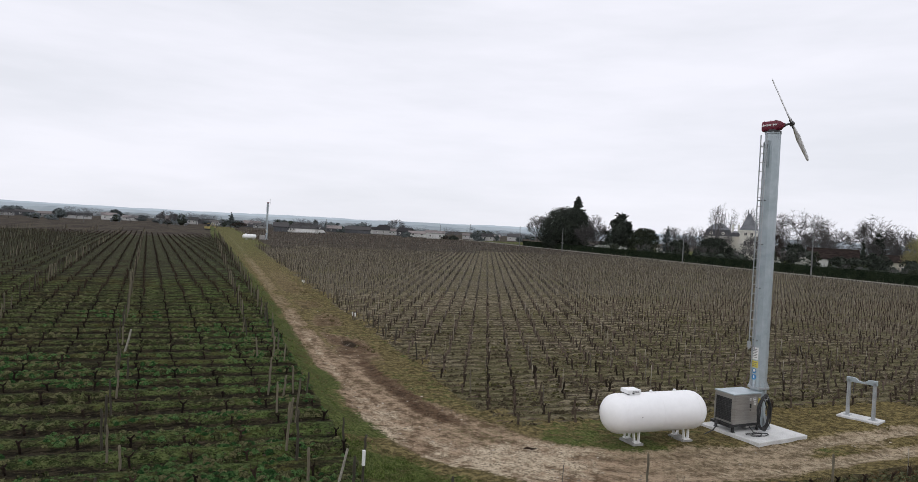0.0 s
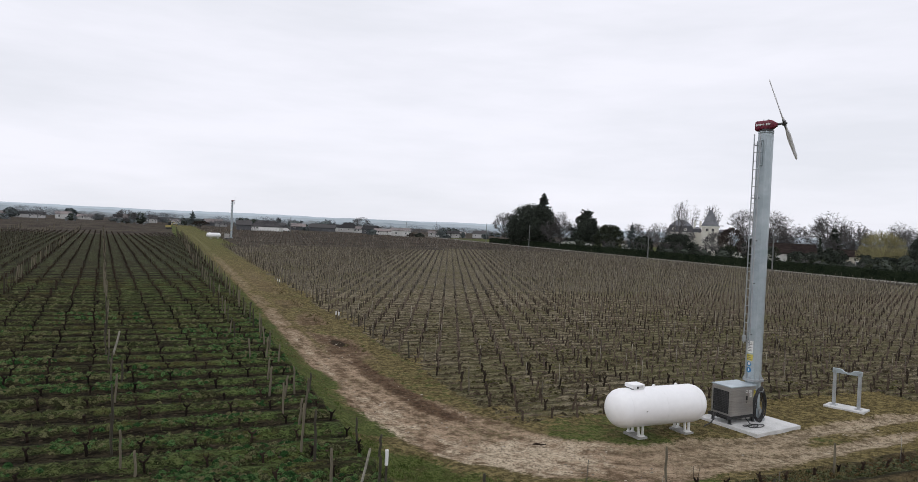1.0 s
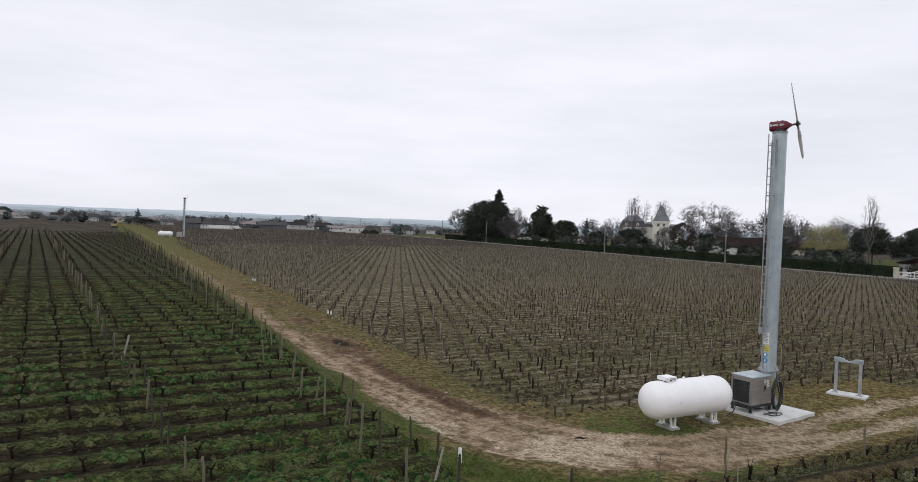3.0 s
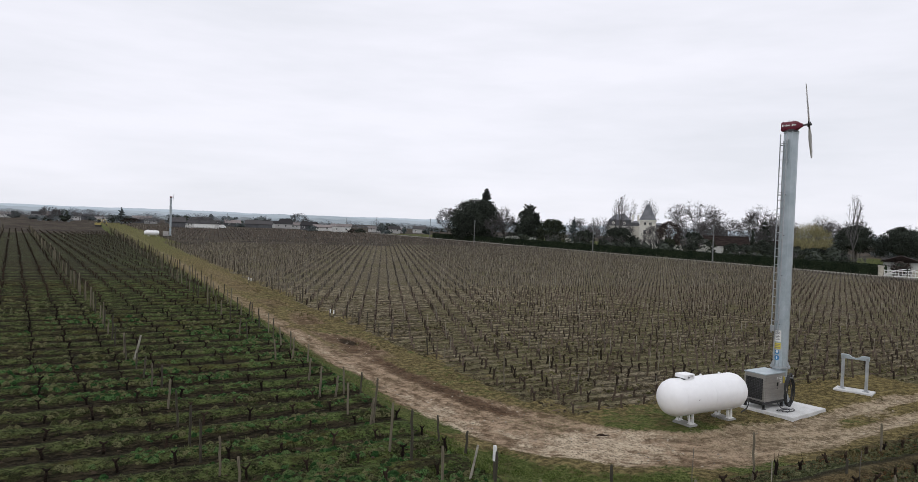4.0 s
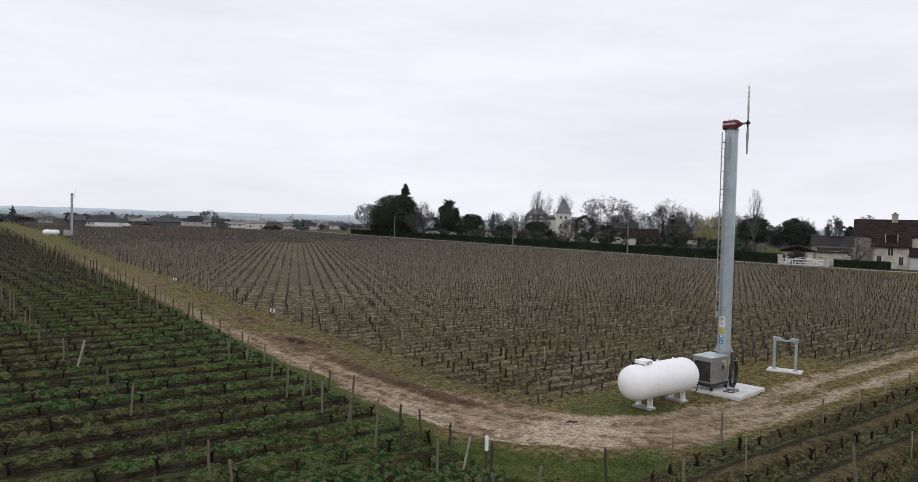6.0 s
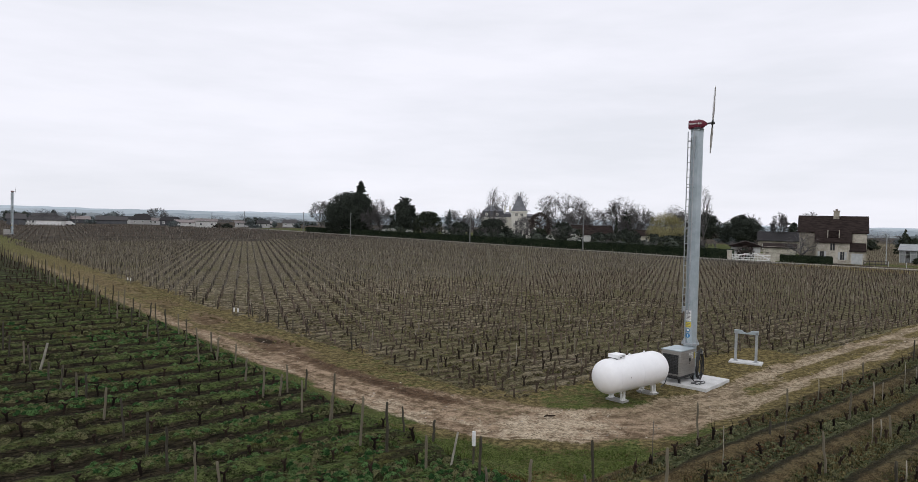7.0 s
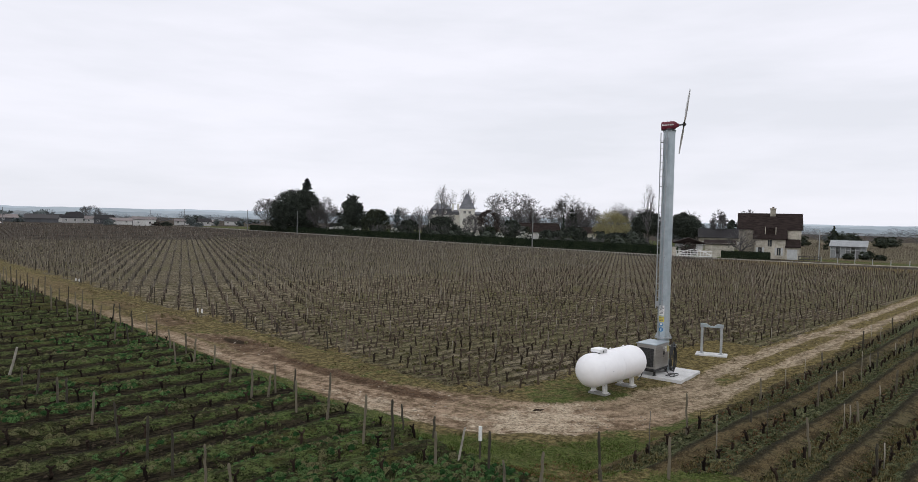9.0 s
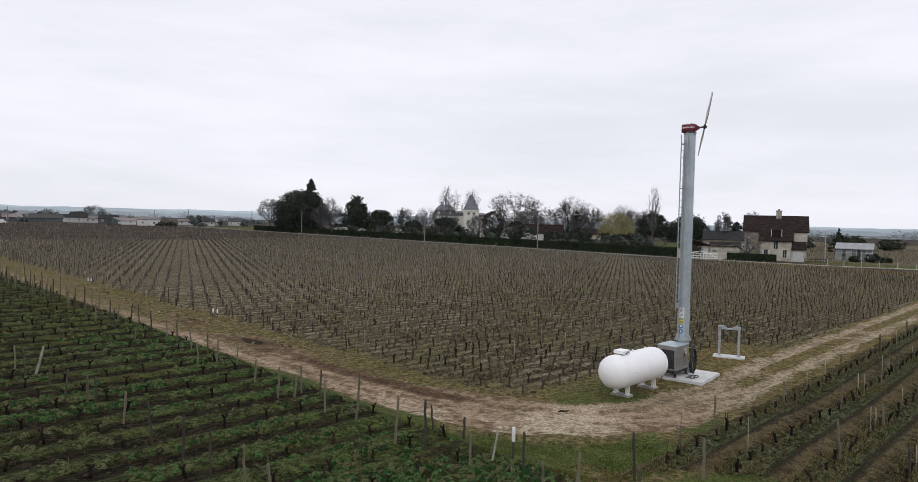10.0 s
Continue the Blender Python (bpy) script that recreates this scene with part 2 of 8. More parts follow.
M_SLATE = surface("blue_grey_slate", (0.075, 0.08, 0.09), (0.145, 0.15, 0.165), 4, 0.6, 0.6, 0, 0.2, 0.01)
M_PANE = surface("dark_window_glass", (0.018, 0.02, 0.024), (0.04, 0.044, 0.05), 1, 0.4, 0.12, 0, 0)
M_SHUTTER = surface("painted_shutters", (0.40, 0.42, 0.42), (0.52, 0.54, 0.53), 12, 2, 0.6)
M_DARKWALL = surface("dark_boarding", (0.035, 0.03, 0.028), (0.075, 0.066, 0.06), 4, 0.5, 0.85)
M_CORRUGATED = surface("corrugated_roof_sheet", (0.22, 0.235, 0.235), (0.34, 0.355, 0.355), 6, 0.5, 0.55, 0.2, 0.1)
# Village walls and roofs: tones greyed for haze in the base colour.
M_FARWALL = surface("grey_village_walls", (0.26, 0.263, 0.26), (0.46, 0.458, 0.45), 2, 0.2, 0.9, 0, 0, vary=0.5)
M_FARROOF = surface("grey_village_roofs", (0.036, 0.035, 0.036), (0.076, 0.073, 0.073), 2, 0.3, 0.95, 0, 0, vary=0.5, spec=0.1)
M_FARRED = surface("hazed_clay_village_roofs", (0.14, 0.122, 0.116), (0.23, 0.20, 0.19), 2, 0.3, 0.9, 0, 0, vary=0.5)
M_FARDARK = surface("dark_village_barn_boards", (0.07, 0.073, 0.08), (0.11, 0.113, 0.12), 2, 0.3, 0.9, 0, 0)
M_PALEWOOD = surface("pale_split_wood", (0.20, 0.185, 0.15), (0.36, 0.335, 0.28), 20, 3, 0.9, 0, 0.2)
M_SHEET = surface("weathered_grey_sheet", (0.10, 0.105, 0.105), (0.21, 0.215, 0.21), 3, 0.4, 0.5)
M_DIGGER = surface("yellow_machine_paint", (0.30, 0.24, 0.07), (0.42, 0.34, 0.11), 6, 1, 0.5)
M_ASPHALT = surface("pale_worn_road", (0.15, 0.144, 0.125), (0.245, 0.235, 0.205), 6, 0.4, 0.95, 0, 0.1, spec=0.1)


def cushion(name, pit_shade, dark, light, fine=42.0, wilt=0.35):
    """Low leafy growth: light specks of leaf over hollows darkened with painted shade, each mound its own tone."""
    m, nt, b = material(name)
    co = nd(nt, "ShaderNodeTexCoord").outputs["Object"]
    g1, g2, g3 = grain(nt, co, 1.1, 3, 0.6), grain(nt, co, fine * 0.4, 3, 0.65), grain(nt, co, fine, 3, 0.7)
    own = calc(nt, "MULTIPLY", calc(nt, "SUBTRACT", nd(nt, "ShaderNodeNewGeometry").outputs["Random Per Island"], 0.5), 0.5)
    stale = grain(nt, co, 0.55, 3, 0.6)
    tone = blend(nt, span(nt, calc(nt, "ADD", calc(nt, "ADD", calc(nt, "MULTIPLY", g1, 0.55), calc(nt, "MULTIPLY", g2, 0.5)), own), 0.36, 0.72), dark, light)
    tone = blend(nt, calc(nt, "MULTIPLY", span(nt, calc(nt, "ADD", stale, own), 0.52, 0.70), wilt), tone, (0.088, 0.074, 0.034))
    hollow_shade = span(nt, calc(nt, "ADD", calc(nt, "MULTIPLY", g3, 0.65), calc(nt, "MULTIPLY", g2, 0.35)), 0.54, 0.40)
    nt.links.new(blend(nt, calc(nt, "MULTIPLY", hollow_shade, 0.85), tone, pit_shade), b.inputs["Base Color"])
    b.inputs["Roughness"].default_value = 1.0
    b.inputs["Specular IOR Level"].default_value = 0.05
    nt.links.new(nd(nt, "ShaderNodeBump", Strength=1.0, Distance=0.04, Height=g3).outputs[0], b.inputs["Normal"])
    return m


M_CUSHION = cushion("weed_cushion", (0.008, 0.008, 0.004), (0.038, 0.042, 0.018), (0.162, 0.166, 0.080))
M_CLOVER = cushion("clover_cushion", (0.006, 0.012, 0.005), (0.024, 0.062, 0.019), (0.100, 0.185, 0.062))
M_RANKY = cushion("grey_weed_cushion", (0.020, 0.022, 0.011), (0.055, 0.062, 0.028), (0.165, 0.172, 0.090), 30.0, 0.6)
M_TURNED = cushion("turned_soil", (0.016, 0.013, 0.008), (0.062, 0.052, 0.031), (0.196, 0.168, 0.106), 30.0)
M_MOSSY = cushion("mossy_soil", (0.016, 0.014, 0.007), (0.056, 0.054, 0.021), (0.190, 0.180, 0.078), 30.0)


def ground_material():
    m, nt, b = material("vineyard_ground")
    co = nd(nt, "ShaderNodeTexCoord").outputs["Object"]
    sep = nd(nt, "ShaderNodeSeparateXYZ", Vector=co)
    uco, v = sep.outputs["X"], sep.outputs["Y"]

    def mask(name):
        n = nt.nodes.new("ShaderNodeAttribute")
        n.attribute_name = name
        return n.outputs["Fac"]

    def off(x, k):
        return calc(nt, "MULTIPLY", calc(nt, "SUBTRACT", x, 0.5), k)

    fine, mid, wide = grain(nt, co, 11, 4, 0.7), grain(nt, co, 1.6, 4, 0.65), grain(nt, co, 0.16, 3, 0.55)
    clod, grit = grain(nt, co, 4.5, 4, 0.7), grain(nt, co, 21, 3, 0.75)
    streak = grain(nt, co, 1.0, 4, 0.7, (0.5, 4.5, 1.0))
    crumb = grain(nt, co, 1.0, 4, 0.75, (3.0, 9.0, 5.0))
    drift = grain(nt, co, 1.0, 3, 0.6, (0.12, 1.1, 1.0))

    v_low = calc(nt, "SUBTRACT", v, calc(nt, "MULTIPLY", calc(nt, "SUBTRACT", uco, 19.6), 0.045))

    def rows(first, gap, wobble, across=None):
        ang = calc(nt, "MULTIPLY", calc(nt, "SUBTRACT", across or v, first), 2 * math.pi / gap)
        return calc(nt, "COSINE", calc(nt, "ADD", ang, wobble))      # 1 on the line

    # ploughed field: fine furrows along the rows, their shade painted as dark streaks
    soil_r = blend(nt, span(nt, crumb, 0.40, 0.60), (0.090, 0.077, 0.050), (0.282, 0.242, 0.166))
    furrow_shade = calc(nt, "ADD", rows(20.4, ROW / 2, off(drift, 5.0)), calc(nt, "ADD", off(streak, 4.5), off(crumb, 3.0)))
    soil_r = blend(nt, calc(nt, "MULTIPLY", span(nt, furrow_shade, -0.1, 0.9), 0.75), soil_r, (0.024, 0.019, 0.0105))
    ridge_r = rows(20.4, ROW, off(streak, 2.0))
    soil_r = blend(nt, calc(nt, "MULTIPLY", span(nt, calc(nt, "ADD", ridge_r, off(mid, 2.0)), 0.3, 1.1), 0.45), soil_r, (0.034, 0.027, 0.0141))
    front = calc(nt, "MULTIPLY", span(nt, v, 55.0, 21.0), 0.13)      # moss is thicker near the track
    moss = calc(nt, "ADD", calc(nt, "ADD", wide, front), calc(nt, "ADD", off(mid, 0.6), off(crumb, 0.6)))
    soil_r = blend(nt, calc(nt, "MULTIPLY", span(nt, moss, 0.50, 0.68), 0.48), soil_r, (0.092, 0.092, 0.033))
    soil_r = blend(nt, calc(nt, "MULTIPLY", span(nt, grit, 0.58, 0.68), 0.35), soil_r, (0.255, 0.22, 0.119))
    # weeded strips of the green fields
    ridge_l = rows(FIRST_LEFT, ROW_LEFT, off(streak, 1.4))
    column = calc(nt, "COSINE", calc(nt, "ADD", calc(nt, "MULTIPLY", calc(nt, "ADD", uco, calc(nt, "MULTIPLY", calc(nt, "SUBTRACT", v, FIRST_LEFT), VINE_SLANT_LEFT)), 2 * math.pi / VINE_GAP_LEFT), off(clod, 1.6)))
    herb = blend(nt, span(nt, clod, 0.40, 0.60), (0.018, 0.028, 0.007), (0.088, 0.104, 0.036))
    lush = blend(nt, span(nt, clod, 0.40, 0.60), (0.028, 0.052, 0.010), (0.090, 0.140, 0.036))
    herb = blend(nt, calc(nt, "MULTIPLY", span(nt, calc(nt, "ADD", uco, calc(nt, "ADD", off(wide, 14.0), off(mid, 8.0))), -6.0, 3.0), 0.65), herb, lush)
    herb = blend(nt, calc(nt, "MULTIPLY", span(nt, grit, 0.53, 0.64), 0.75), herb, (0.125, 0.132, 0.0598))
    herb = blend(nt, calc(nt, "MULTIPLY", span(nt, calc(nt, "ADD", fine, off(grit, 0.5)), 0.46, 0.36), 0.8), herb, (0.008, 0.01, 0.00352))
    herb = blend(nt, calc(nt, "MULTIPLY", span(nt, calc(nt, "ADD", wide, off(mid, 0.6)), 0.50, 0.64), 0.6), herb, (0.062, 0.046, 0.0158))
    herb = blend(nt, calc(nt, "MULTIPLY", span(nt, calc(nt, "ADD", v, off(wide, 60.0)), 45.0, 120.0), 0.6), herb, blend(nt, span(nt, clod, 0.40, 0.60), (0.034, 0.040, 0.020), (0.105, 0.110, 0.058)))
    soil_l = blend(nt, span(nt, crumb, 0.40, 0.60), (0.008, 0.007, 0.004), (0.040, 0.033, 0.019))
    bare = calc(nt, "ADD", grain(nt, co, 1.0, 4, 0.65, (0.8, 1.5, 1.0)), off(fine, 0.5))
    herb = blend(nt, calc(nt, "MULTIPLY", span(nt, bare, 0.50, 0.38), 0.85), herb, soil_l)
    overgrown = calc(nt, "MULTIPLY", calc(nt, "MULTIPLY", span(nt, uco, -4.0, 1.5), span(nt, v, 23.0, 17.0)), 1.3)
    ridge_l = calc(nt, "SUBTRACT", ridge_l, overgrown)
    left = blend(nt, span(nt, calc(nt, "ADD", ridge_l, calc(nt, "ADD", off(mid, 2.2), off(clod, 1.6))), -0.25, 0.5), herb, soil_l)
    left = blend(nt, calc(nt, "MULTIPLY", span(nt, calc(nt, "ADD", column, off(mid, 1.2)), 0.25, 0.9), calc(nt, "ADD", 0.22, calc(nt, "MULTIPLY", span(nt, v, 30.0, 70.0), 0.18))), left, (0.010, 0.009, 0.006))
    # verges
    green = blend(nt, span(nt, fine, 0.40, 0.60), (0.038, 0.056, 0.012), (0.122, 0.144, 0.044))
    straw = blend(nt, span(nt, clod, 0.40, 0.60), (0.078, 0.062, 0.025), (0.225, 0.182, 0.083))
    straw = blend(nt, calc(nt, "MULTIPLY", span(nt, calc(nt, "ADD", uco, off(mid, 4.0)), 16.0, 21.0), 0.8), straw, blend(nt, span(nt, clod, 0.40, 0.60), (0.080, 0.061, 0.022), (0.232, 0.185, 0.076)))
    verge = blend(nt, span(nt, calc(nt, "ADD", mask("dry"), calc(nt, "ADD", off(mid, 1.5), off(clod, 1.2))), 0.25, 0.75), green, straw)
    verge = blend(nt, calc(nt, "MULTIPLY", span(nt, calc(nt, "ADD", fine, off(mid, 1.0)), 0.50, 0.66), 0.62), verge, (0.042, 0.032, 0.013))
    verge = blend(nt, calc(nt, "MULTIPLY", span(nt, grit, 0.57, 0.67), 0.55), verge, (0.205, 0.18, 0.095))
    # track
    lane = nd(nt, "ShaderNodeCombineXYZ", X=calc(nt, "MULTIPLY", mask("lat"), 1.9), Y=calc(nt, "MULTIPLY", calc(nt, "ADD", uco, v), 0.5), Z=0.0).outputs[0]
    ruts = grain(nt, lane, 1.0, 5, 0.65)
    dirt = blend(nt, span(nt, calc(nt, "ADD", calc(nt, "MULTIPLY", ruts, 0.35), calc(nt, "MULTIPLY", grain(nt, co, 2.6, 5, 0.75), 0.65)), 0.41, 0.59), (0.128, 0.086, 0.051), (0.40, 0.298, 0.203))
    dirt = blend(nt, calc(nt, "MULTIPLY", span(nt, calc(nt, "ADD", fine, off(mid, 0.5)), 0.54, 0.66), 0.5), dirt, (0.06, 0.04192, 0.0228))
    dirt = blend(nt, calc(nt, "MULTIPLY", span(nt, calc(nt, "ADD", clod, off(wide, 0.6)), 0.55, 0.66), 0.5), dirt, (0.115, 0.1024, 0.0428))
    pale = blend(nt, span(nt, calc(nt, "ADD", fine, off(grit, 0.5)), 0.36, 0.62), (0.280, 0.224, 0.154), (0.58, 0.482, 0.350))
    dirt = blend(nt, span(nt, calc(nt, "ADD", mask("wheel"), calc(nt, "ADD", off(ruts, 0.8), calc(nt, "ADD", off(mid, 1.8), off(clod, 1.4)))), 0.30, 0.85), dirt, pale)
    sandy = blend(nt, span(nt, calc(nt, "ADD", clod, off(ruts, 0.6)), 0.40, 0.60), (0.150, 0.118, 0.070), (0.42, 0.345, 0.235))
    dirt = blend(nt, calc(nt, "MULTIPLY", span(nt, calc(nt, "ADD", uco, off(mid, 4.0)), 9.0, 15.0), 0.65), dirt, sandy)
    damp = blend(nt, span(nt, clod, 0.38, 0.62), (0.04, 0.0234, 0.0123), (0.12, 0.07312, 0.0428))
    dirt = blend(nt, calc(nt, "MULTIPLY", span(nt, calc(nt, "ADD", mask("wet"), calc(nt, "ADD", off(mid, 1.2), off(clod, 1.0))), 0.35, 0.85), 0.9), dirt, damp)
    dirt = blend(nt, calc(nt, "MULTIPLY", span(nt, grit, 0.60, 0.68), 0.45), dirt, (0.48, 0.3997, 0.305))
    dirt = blend(nt, calc(nt, "MULTIPLY", span(nt, calc(nt, "ADD", mask("wet"), calc(nt, "ADD", off(mid, 0.7), off(clod, 0.5))), 0.85, 1.1), 0.85), dirt, (0.020, 0.015, 0.009))
    dirt = blend(nt, calc(nt, "MULTIPLY", span(nt, calc(nt, "ADD", v, off(mid, 14.0)), 34.0, 62.0), 0.62), dirt, straw)
    turf = calc(nt, "ADD", v, off(wide, 60.0))
    dirt = blend(nt, calc(nt, "MULTIPLY", span(nt, turf, 85.0, 140.0), 0.5), dirt, green)
    verge = blend(nt, calc(nt, "MULTIPLY", span(nt, turf, 85.0, 140.0), calc(nt, "MULTIPLY", span(nt, uco, 26.0, 16.0), 0.4)), verge, green)
    # rows below the track: rank grass, brown patches and a furrow's shade painted beside every second row
    bank = rows(FIRST_LOW - 0.15, ROW_LEFT, off(streak, 1.6), v_low)      # weeds on the near side of the vines
    litter = rows(FIRST_LOW - 0.95, ROW_LEFT, off(streak, 1.6), v_low)
    leafy = blend(nt, span(nt, calc(nt, "ADD", fine, off(grit, 0.5)), 0.40, 0.60), (0.026, 0.033, 0.013), (0.104, 0.116, 0.056))
    low = blend(nt, span(nt, calc(nt, "ADD", mid, off(clod, 0.9)), 0.42, 0.60), (0.038, 0.032, 0.016), (0.106, 0.090, 0.047))
    low = blend(nt, calc(nt, "MULTIPLY", span(nt, calc(nt, "ADD", litter, calc(nt, "ADD", off(drift, 7.0), off(clod, 3.2))), 0.3, 1.3), 0.5), low, blend(nt, span(nt, grit, 0.42, 0.60), (0.045, 0.030, 0.013), (0.170, 0.118, 0.056)))
    low = blend(nt, span(nt, calc(nt, "ADD", bank, calc(nt, "ADD", off(mid, 2.0), off(clod, 1.8))), -0.55, 0.35), low, leafy)
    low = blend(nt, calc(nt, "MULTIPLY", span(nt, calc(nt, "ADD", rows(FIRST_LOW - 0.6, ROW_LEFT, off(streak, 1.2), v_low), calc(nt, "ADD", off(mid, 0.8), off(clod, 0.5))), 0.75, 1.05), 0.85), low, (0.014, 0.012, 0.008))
    low = blend(nt, calc(nt, "MULTIPLY", span(nt, grit, 0.57, 0.67), 0.35), low, (0.190, 0.175, 0.098))
    # far land
    far = blend(nt, span(nt, wide, 0.42, 0.58), (0.042, 0.034, 0.027), (0.078, 0.066, 0.049))
    col = far
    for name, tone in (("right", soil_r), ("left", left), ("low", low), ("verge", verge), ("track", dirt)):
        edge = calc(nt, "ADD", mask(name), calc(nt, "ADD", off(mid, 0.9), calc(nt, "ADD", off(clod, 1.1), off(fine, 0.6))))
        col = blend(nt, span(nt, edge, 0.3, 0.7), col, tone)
    # shade painted into the dark pits between crumbs and blades
    pit_shade = span(nt, calc(nt, "ADD", calc(nt, "MULTIPLY", grit, 0.6), calc(nt, "MULTIPLY", fine, 0.4)), 0.50, 0.36)
    col = blend(nt, calc(nt, "MULTIPLY", pit_shade, 0.7), col, (0.01, 0.008, 0.0044))
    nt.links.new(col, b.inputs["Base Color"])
    b.inputs["Roughness"].default_value = 1.0
    b.inputs["Specular IOR Level"].default_value = 0.06
    hgt = calc(nt, "ADD", calc(nt, "MULTIPLY", clod, 0.7), calc(nt, "ADD", calc(nt, "MULTIPLY", fine, 0.4), calc(nt, "MULTIPLY", grit, 0.15)))
    nt.links.new(nd(nt, "ShaderNodeBump", Strength=1.0, Distance=0.14, Height=hgt).outputs[0], b.inputs["Normal"])
    return m


# ---- building blocks ----
class Geo:
    """Gathers points and faces for one mesh."""

    def __init__(self):
        self.v, self.f = [], []

    def add(self, verts, faces):
        n = len(self.v)
        self.v += [tuple(p) for p in verts]
        self.f += [tuple(i + n for i in f) for f in faces]
        return self

    def box(self, cx, cy, cz, sx, sy, sz, turn=0.0):
        c, s = math.cos(radians(turn)), math.sin(radians(turn))
        pts = []
        for dz in (-0.5, 0.5):
            for dx, dy in ((-0.5, -0.5), (0.5, -0.5), (0.5, 0.5), (-0.5, 0.5)):
                x, y = dx * sx, dy * sy
                pts.append((cx + x * c - y * s, cy + x * s + y * c, cz + dz * sz))
        return self.add(pts, [(3, 2, 1, 0), (4, 5, 6, 7), (0, 1, 5, 4), (1, 2, 6, 5), (2, 3, 7, 6), (3, 0, 4, 7)])

    def tube(self, pts, radii, n=8, cap=True):
        pts = [Vector(p) for p in pts]
        if not hasattr(radii, "__len__"):
            radii = [radii] * len(pts)
        verts, faces = [], []
        side = None
        for i, p in enumerate(pts):
            way = (pts[min(i + 1, len(pts) - 1)] - pts[max(i - 1, 0)])
            way = way.normalized() if way.length > 1e-9 else Vector((0, 0, 1))
            if side is None:
                side = way.orthogonal().normalized()
            else:
                side = (side - way * side.dot(way))
                side = side.normalized() if side.length > 1e-6 else way.orthogonal().normalized()
            up = way.cross(side)
            for k in range(n):
                a = 2 * math.pi * k / n
                verts.append(p + (side * math.cos(a) + up * math.sin(a)) * radii[i])
        for i in range(len(pts) - 1):
            for k in range(n):
                a, b = i * n + k, i * n + (k + 1) % n
                faces.append((a, b, b + n, a + n))
        if cap:
            faces.append(tuple(range(n))[::-1])
            faces.append(tuple(range((len(pts) - 1) * n, len(pts) * n)))
        return self.add(verts, faces)

    def lathe(self, axis, profile, n=32):
        """Turns (distance along, radius) round the axis that runs from the first point in the given direction."""
        o, d = Vector(axis[0]), Vector(axis[1]).normalized()
        s = d.orthogonal().normalized()
        t = d.cross(s)
        verts, faces = [], []
        for a, r in profile:
            for k in range(n):
                w = 2 * math.pi * k / n
                verts.append(o + d * a + (s * math.cos(w) + t * math.sin(w)) * r)
        for i in range(len(profile) - 1):
            for k in range(n):
                a, b = i * n + k, i * n + (k + 1) % n
                faces.append((a, b, b + n, a + n))
        faces.append(tuple(range(n))[::-1])
        faces.append(tuple(range((len(profile) - 1) * n, len(profile) * n)))
        return self.add(verts, faces)

    def mesh(self, name, mat, bevel=0.0, shade=False):
        me = bpy.data.meshes.new(name)
        me.from_pydata([tuple(p) for p in self.v], [], self.f)
        bm = bmesh.new()
        bm.from_mesh(me)
        if bevel:
            bmesh.ops.bevel(bm, geom=list(bm.edges), offset=bevel, segments=2, affect="EDGES", profile=0.6)
        bmesh.ops.recalc_face_normals(bm, faces=bm.faces)
        bm.to_mesh(me)
        bm.free()
        if shade:
            me.shade_smooth()
            me.set_sharp_from_angle(angle=radians(40))
        me.materials.append(mat)
        return me


def thing(name, m, label, category, group="", kind=""):
    ob = new(name)
    ob.matrix_world = m
    ob.empty_display_size = 0.2
    return tagged(ob, label, category, group, kind)


def solid(name, m, geo, mat, label, category, group="", kind="", bevel=0.0, shade=False):
    ob = new(name, geo.mesh(name, mat, bevel, shade))
    ob.matrix_world = m
    return tagged(ob, label, category, group, kind)


def part(name, geo, mat, parent, label="", bevel=0.0, shade=False):
    ob = new(name, geo.mesh(name, mat, bevel, shade) if isinstance(geo, Geo) else geo)
    ob.parent = parent
    return tagged(ob, label) if label else ob


def raw_mesh(name, verts, faces, mat):
    """A mesh from arrays: faces of one length."""
    me = bpy.data.meshes.new(name)
    verts, faces = np.asarray(verts, np.float32), np.asarray(faces, np.int32)
    n = faces.shape[1]
    me.vertices.add(len(verts))
    me.vertices.foreach_set("co", verts.ravel())
    me.loops.add(faces.size)
    me.loops.foreach_set("vertex_index", faces.ravel())
    me.polygons.add(len(faces))
    me.polygons.foreach_set("loop_start", np.arange(0, faces.size, n, dtype=np.int32))
    me.update(calc_edges=True)
    me.materials.append(mat)
    return me

# ---- ground ----
def lines(lo, hi, step, reach, grow):
    a = list(np.arange(lo, hi + 1e-6, step))
    s, x = step, a[-1]
    while x < reach:
        s *= grow
        x += s
        a.append(x)
    s, x = step, a[0]
    left = []
    while x > -reach:
        s *= grow
        x -= s
        left.append(x)
    return np.array(left[::-1] + a)


